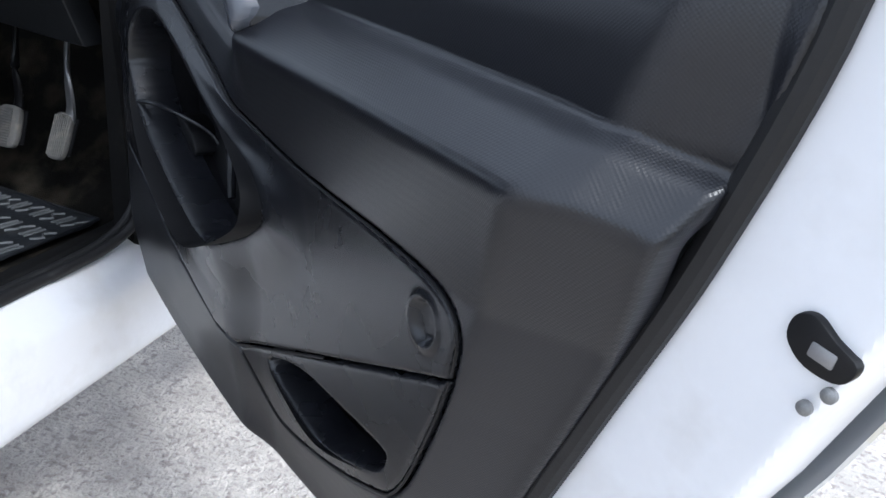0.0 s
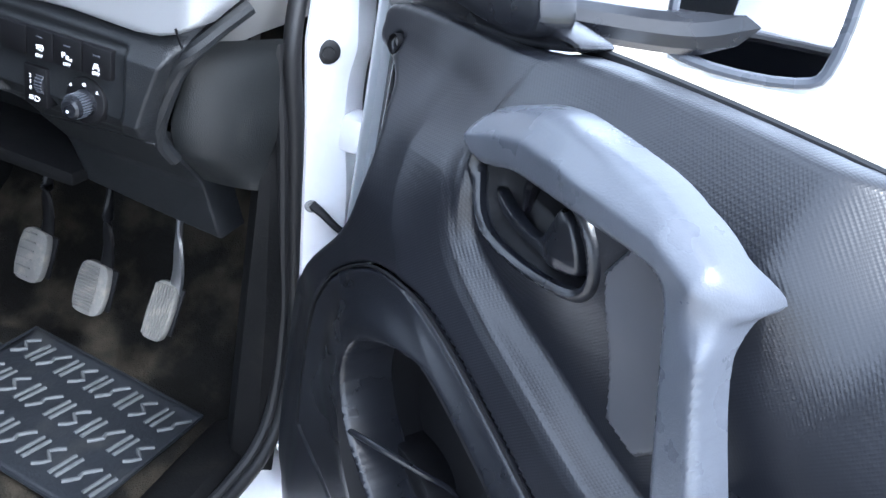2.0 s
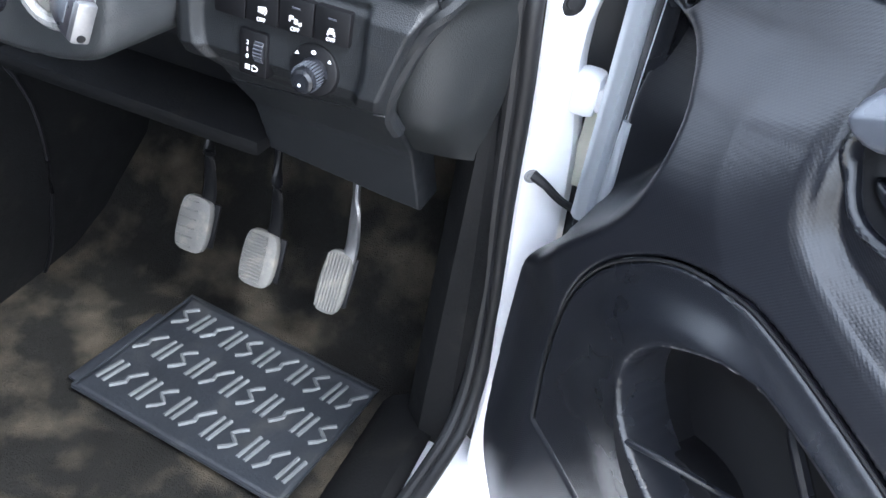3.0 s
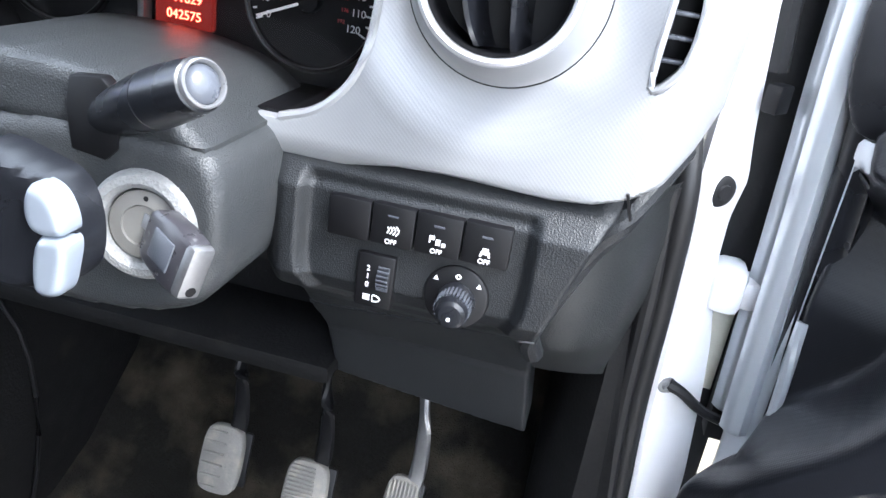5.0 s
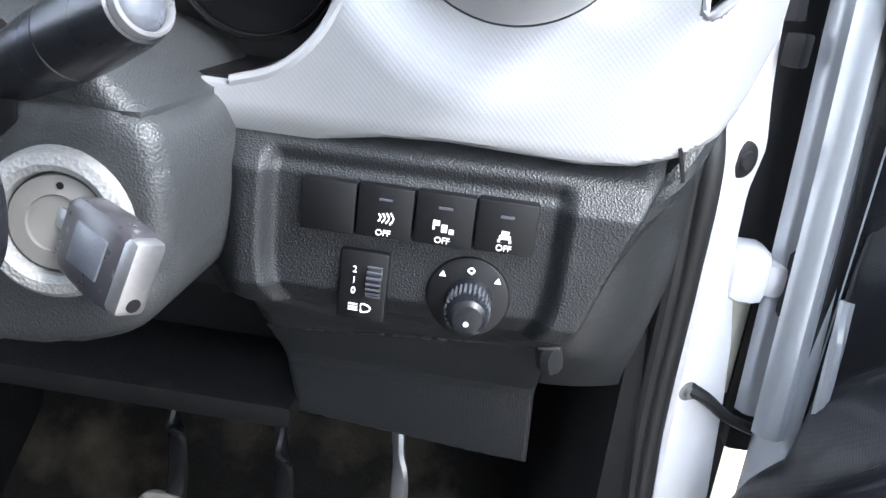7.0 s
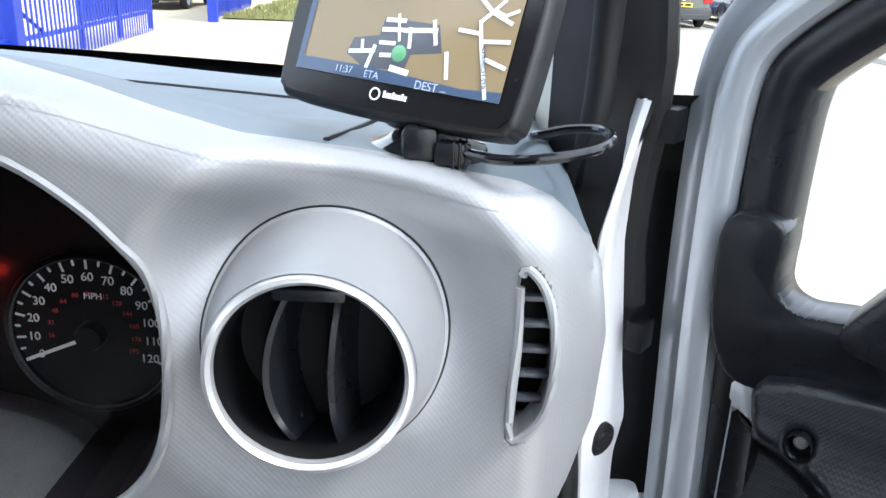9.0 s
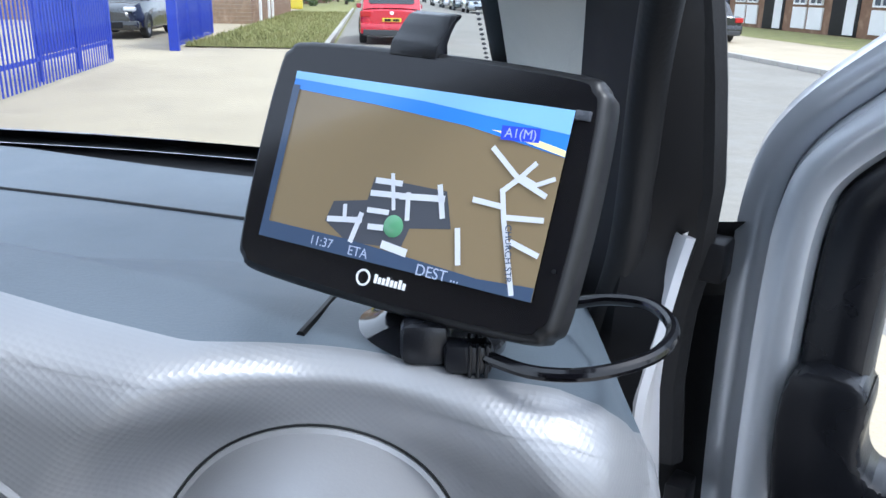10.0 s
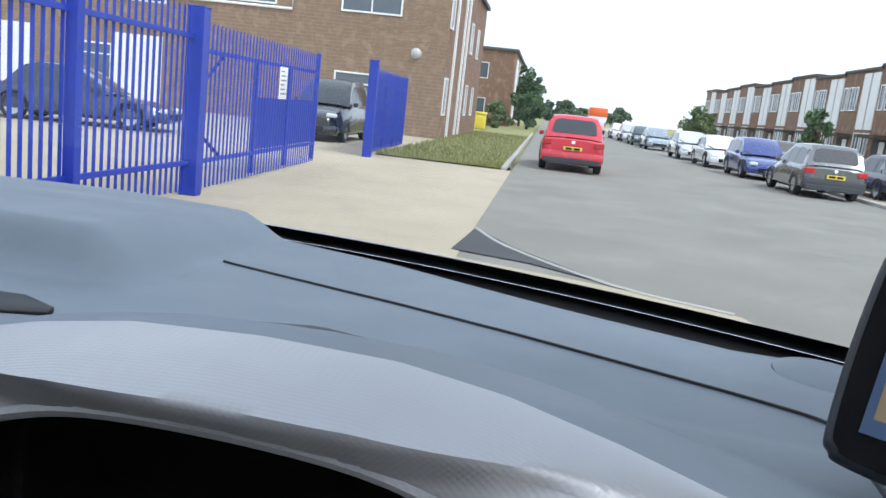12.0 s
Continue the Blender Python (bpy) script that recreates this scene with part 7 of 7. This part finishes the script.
    bm = across(tail + (top0 - tail) * 0.22, belt + 0.13, bw * 0.76, tail + (top0 - tail) * 0.80, belt + (H - belt) * 0.84, bw * 0.66, 0.035)
    part("rear_window", bm, car_glass, c, "dark rear window")
    bm = across(top1 + 0.10, H - 0.12, rw * 0.95, front - 0.03, belt + 0.0, bw * 0.86, -0.012)
    part("windscreen", bm, car_glass, c, "dark windscreen")
    bp = boxes((-W * 0.97, W * 0.97, -0.06, 0.25, 0.28, 0.58), bevel=0.05, seg=2)
    part("rear_bumper", bp, plastic_grey if dark_bumper else paint, c, "rear bumper")
    part("bumper_skirt", boxes((-W * 0.90, W * 0.90, -0.075, 0.10, 0.24, 0.42), bevel=0.03, seg=1), plastic_grey, c, "dark lower bumper")
    bp = boxes((-W * 0.93, W * 0.93, L - 0.22, L + 0.04, 0.24, 0.50), bevel=0.06, seg=2)
    part("front_bumper", bp, paint, c)
    part("grille", boxes((-W * 0.5, W * 0.5, L + 0.03, L + 0.055, 0.30, 0.46), bevel=0.01, seg=1), deep_black, c)
    for s in (-1, 1):
        part("tail_lamp", boxes((min(s * W * 0.66, s * W * 0.97), max(s * W * 0.66, s * W * 0.97), -0.03, 0.12, belt - 0.20, belt - 0.04), bevel=0.02, seg=1), lamp_red, c, "red tail lamp")
        part("headlamp", boxes((min(s * W * 0.52, s * W * 0.86), max(s * W * 0.52, s * W * 0.86), L * 0.955, L * 0.992, belt - 0.37, belt - 0.25), bevel=0.03, seg=1), lamp_clear, c, "clear headlamp")
        part("door_mirror", boxes((min(s * W * 0.96, s * W * 1.12), max(s * W * 0.96, s * W * 1.12), L * 0.60, L * 0.63, belt - 0.02, belt + 0.11), bevel=0.02, seg=1), paint, c)
        for y in (L * 0.185, L * 0.80):
            wh = new("wheel")
            wh.parent = c
            wh.matrix_basis = pose(s * (W - 0.10), y, 0.315, 0, 90 * s, 0)
            part("tyre", lathe([(0.20, 0.10), (0.285, 0.105), (0.312, 0.08), (0.315, 0.0), (0.312, -0.08), (0.285, -0.10), (0.2, -0.10)], 28), tyre_black, wh)
            rb = lathe([(0.0, 0.085), (0.05, 0.088), (0.055, 0.075), (0.19, 0.085), (0.212, 0.098), (0.212, 0.0)], 28)
            part("rim", rb, rim_grey, wh)
            arch = tube([(s * (W * 1.0 - 0.02), y + 0.355 * math.cos(q), 0.315 + 0.355 * math.sin(q)) for q in np.linspace(0.0, math.pi, 12)], 0.045, 6, smooth=1)
            part("wheel_arch", arch, plastic_grey if dark_bumper else deep_black, c)
    part("number_plate", boxes((-0.26, 0.26, -0.075, -0.06, 0.62 if not dark_bumper else 0.60, 0.72), bevel=0.004, seg=1), plate_yellow, c, "yellow rear plate")
    for xa, xb in ((-0.20, -0.02), (0.03, 0.20)):
        part("plate_bar", boxes((xa, xb, -0.079, -0.074, 0.635, 0.695)), deep_black, c)
    part("badge", lathe([(0, 0.006), (0.05, 0.004), (0.055, 0.0)], 16, aim((0, 0.0, belt - 0.08), (0, -1, 0.1))), chrome, c)
    if rails:
        for s in (-1, 1):
            part("roof_rail", tube([(s * rw * 0.9, top0 + 0.1, H), (s * rw * 0.9, top0 + 0.2, H + 0.04), (s * rw * 0.9, top1 - 0.3, H + 0.04), (s * rw * 0.9, top1 - 0.2, H)], 0.015, 6), steel_dull, c)
    return c


car("red_hatchback", "red hatchback parked against the verge", at(0.20, 23.45, 0), (0.55, 0.012, 0.03), 4.25, 1.78, 1.55, "hatch", 0.1, False)
car("grey_crossover", "grey crossover parked across the road", at(7.78, 24.9, 0), (0.14, 0.145, 0.15), 4.2, 1.80, 1.52, "hatch", 0.5)
car("blue_hatchback", "dark blue hatchback facing oncoming", at(7.75, 35.6, 0, 180), (0.03, 0.05, 0.22), 4.1, 1.75, 1.50, "hatch", 0.4, False)
car("white_saloon", "white saloon facing oncoming", at(7.55, 42.0, 0, 180), (0.75, 0.75, 0.75), 4.6, 1.80, 1.42, "saloon", 0.0, False)
car("pale_hatchback", "pale silver hatchback facing oncoming", at(7.3, 48.2, 0, 180), (0.60, 0.61, 0.62), 4.3, 1.76, 1.46, "hatch", 0.3, False)
car("silver_estate", "silver car facing oncoming", at(7.0, 60.0, 0, 180), (0.30, 0.34, 0.36), 4.4, 1.76, 1.45, "saloon", 0.5, False)
car("dark_saloon", "dark green saloon parked nose to tail", at(6.8, 67, 0, 180), (0.05, 0.07, 0.07), 4.4, 1.76, 1.45, "saloon", 0.4, False)
car("far_car", "silver car far along the road", at(6.6, 74, 0, 180), (0.5, 0.5, 0.52), 4.4, 1.76, 1.45, "hatch", 0.4, False)
car("far_car", "white car far along the road", at(6.4, 82, 0, 180), (0.7, 0.7, 0.7), 4.4, 1.76, 1.45, "hatch", 0.0, False)
car("black_saloon", "black saloon parked in a bay beyond the pavement", at(10.95, 26.9, 0, 2), (0.010, 0.012, 0.016), 4.5, 1.78, 1.42, "saloon", 0.3, False)
car("grey_estate", "dark grey car parked in a bay", at(10.9, 40.5, 0, 5), (0.10, 0.10, 0.11), 4.4, 1.78, 1.50, "hatch", 0.4)
car("navy_saloon", "dark blue saloon parked in the yard behind the fence", at(-14.5, 19.6, 0, -78), (0.03, 0.035, 0.07), 4.5, 1.78, 1.42, "saloon", 0.3, False)
car("black_pickup", "black off-roader parked by the office wall", at(-7.55, 28.3, 0, 180), (0.010, 0.011, 0.013), 4.4, 1.85, 1.85, "hatch", 0.2)
vanb = thing("orange_van", "white and orange van far along the road", "van", at(5.2, 96, 0), "parked cars")
orange = surface("orange_paint", (0.85, 0.16, 0.03), 0.4, vary=0.05)
part("load_box", boxes((-1.0, 1.0, 0, 4.2, 0.5, 2.0), bevel=0.05), render_white, vanb)
part("roof_box", boxes((-1.02, 1.02, -0.02, 4.22, 2.0, 3.0), bevel=0.05), orange, vanb, "orange upper box")
part("cab", boxes((-0.95, 0.95, 4.2, 5.6, 0.4, 2.1), bevel=0.15), render_white, vanb)
for s in (-1, 1):
    for y in (0.9, 4.8):
        part("wheel", lathe([(0, 0.1), (0.33, 0.1), (0.35, 0.06), (0.35, -0.06), (0.33, -0.1), (0, -0.1)], 20, aim((s * 0.9, y, 0.35), (1, 0, 0))), tyre_black, vanb)
for s in (-1, 1):
    part("tail_lamp", boxes((s * 0.9 - 0.06, s * 0.9 + 0.06, -0.03, 0.02, 0.9, 1.4)), lamp_red, vanb)


# ---- trees and bushes ----
def tree(name, label, m, height, spread, leaf, trunk_h, seed, clumps=26, per=70, size=0.16):
    r = random.Random(seed)
    t = thing(name, label, "tree" if trunk_h > 0.4 else "bush", m, "street trees" if trunk_h > 0.4 else "")
    bm = tube([(0, 0, -0.05), (0.05, 0.02, trunk_h * 0.5), (0.0, 0.05, trunk_h), (0.1, 0, height * 0.75)], [0.16, 0.12, 0.10, 0.03], 8)
    for k in range(6):
        a = k * 1.05 + r.random()
        z0 = trunk_h * (0.7 + 0.1 * k)
        tube([(0, 0, z0), (math.cos(a) * spread * 0.3, math.sin(a) * spread * 0.3, z0 + height * 0.15), (math.cos(a) * spread * 0.65, math.sin(a) * spread * 0.65, min(height * 0.9, z0 + height * 0.3))], [0.06, 0.04, 0.015], 6, bm)
    part("trunk", bm, bark, t)
    verts, faces = [], []
    for c in range(clumps):
        a, q = r.uniform(0, 6.28), r.random() ** 0.5
        zz = r.uniform(trunk_h * 0.8, height)
        k = math.sin(math.pi * min(1, max(0.12, (zz - trunk_h * 0.6) / (height - trunk_h * 0.6)))) ** 0.6
        cx, cy, cr = math.cos(a) * spread * q * k, math.sin(a) * spread * q * k, spread * r.uniform(0.18, 0.34)
        for _ in range(per):
            d = Vector((r.gauss(0, 1), r.gauss(0, 1), r.gauss(0, 0.8))).normalized() * cr * r.uniform(0.5, 1.05)
            p = Vector((cx, cy, zz)) + d
            u = Vector((r.gauss(0, 1), r.gauss(0, 1), r.gauss(0, 1))).normalized() * size
            v = u.cross(Vector((r.gauss(0, 1), r.gauss(0, 1), r.gauss(0, 1)))).normalized() * size * 0.55
            n = len(verts)
            verts += [tuple(p - u), tuple(p + v), tuple(p + u), tuple(p - v)]
            faces.append((n, n + 1, n + 2, n + 3))
    me = bpy.data.meshes.new("crown")
    me.from_pydata(verts, [], faces)
    link_mesh("crown", me, leaf, t)
    return t


tree("broadleaf_tree", "dark green broadleaf tree by the verge", at(-2.4, 75, 0), 5.0, 1.5, leaf_a, 0.8, 1, 46, 120, 0.15)
tree("broadleaf_tree", "tall dark green tree behind the verge", at(-3.6, 88, 0), 6.2, 1.8, leaf_a, 1.2, 2, 46, 120, 0.16)
tree("round_bush", "yellow-green bush by the far block", at(-4.6, 66, 0), 1.9, 1.4, leaf_b, 0.3, 3, 20, 60, 0.16)
tree("street_tree", "small round street tree across the road", at(12.3, 73, 0), 3.4, 1.7, leaf_b, 1.4, 4, 34, 90, 0.15)
tree("street_tree", "small green tree before the terrace", at(14.8, 50, 0), 3.4, 1.1, leaf_a, 1.2, 5, 20, 60, 0.16)
# paler greyish leaves: distance haze is put into the crown colour
leaf_haze = surface("leaf_haze", (0.12, 0.16, 0.085), 0.7, vary=0.3, vary_scale=1)
for k in range(7):
    tree("far_tree", "tree on the skyline at the end of the road", at(-9 + 4.2 * k, 205 + 9 * (k % 3), 0), 3.6 + 0.5 * (k % 4), 3.4, leaf_haze, 0.6, 20 + k, 30, 60, 0.5)
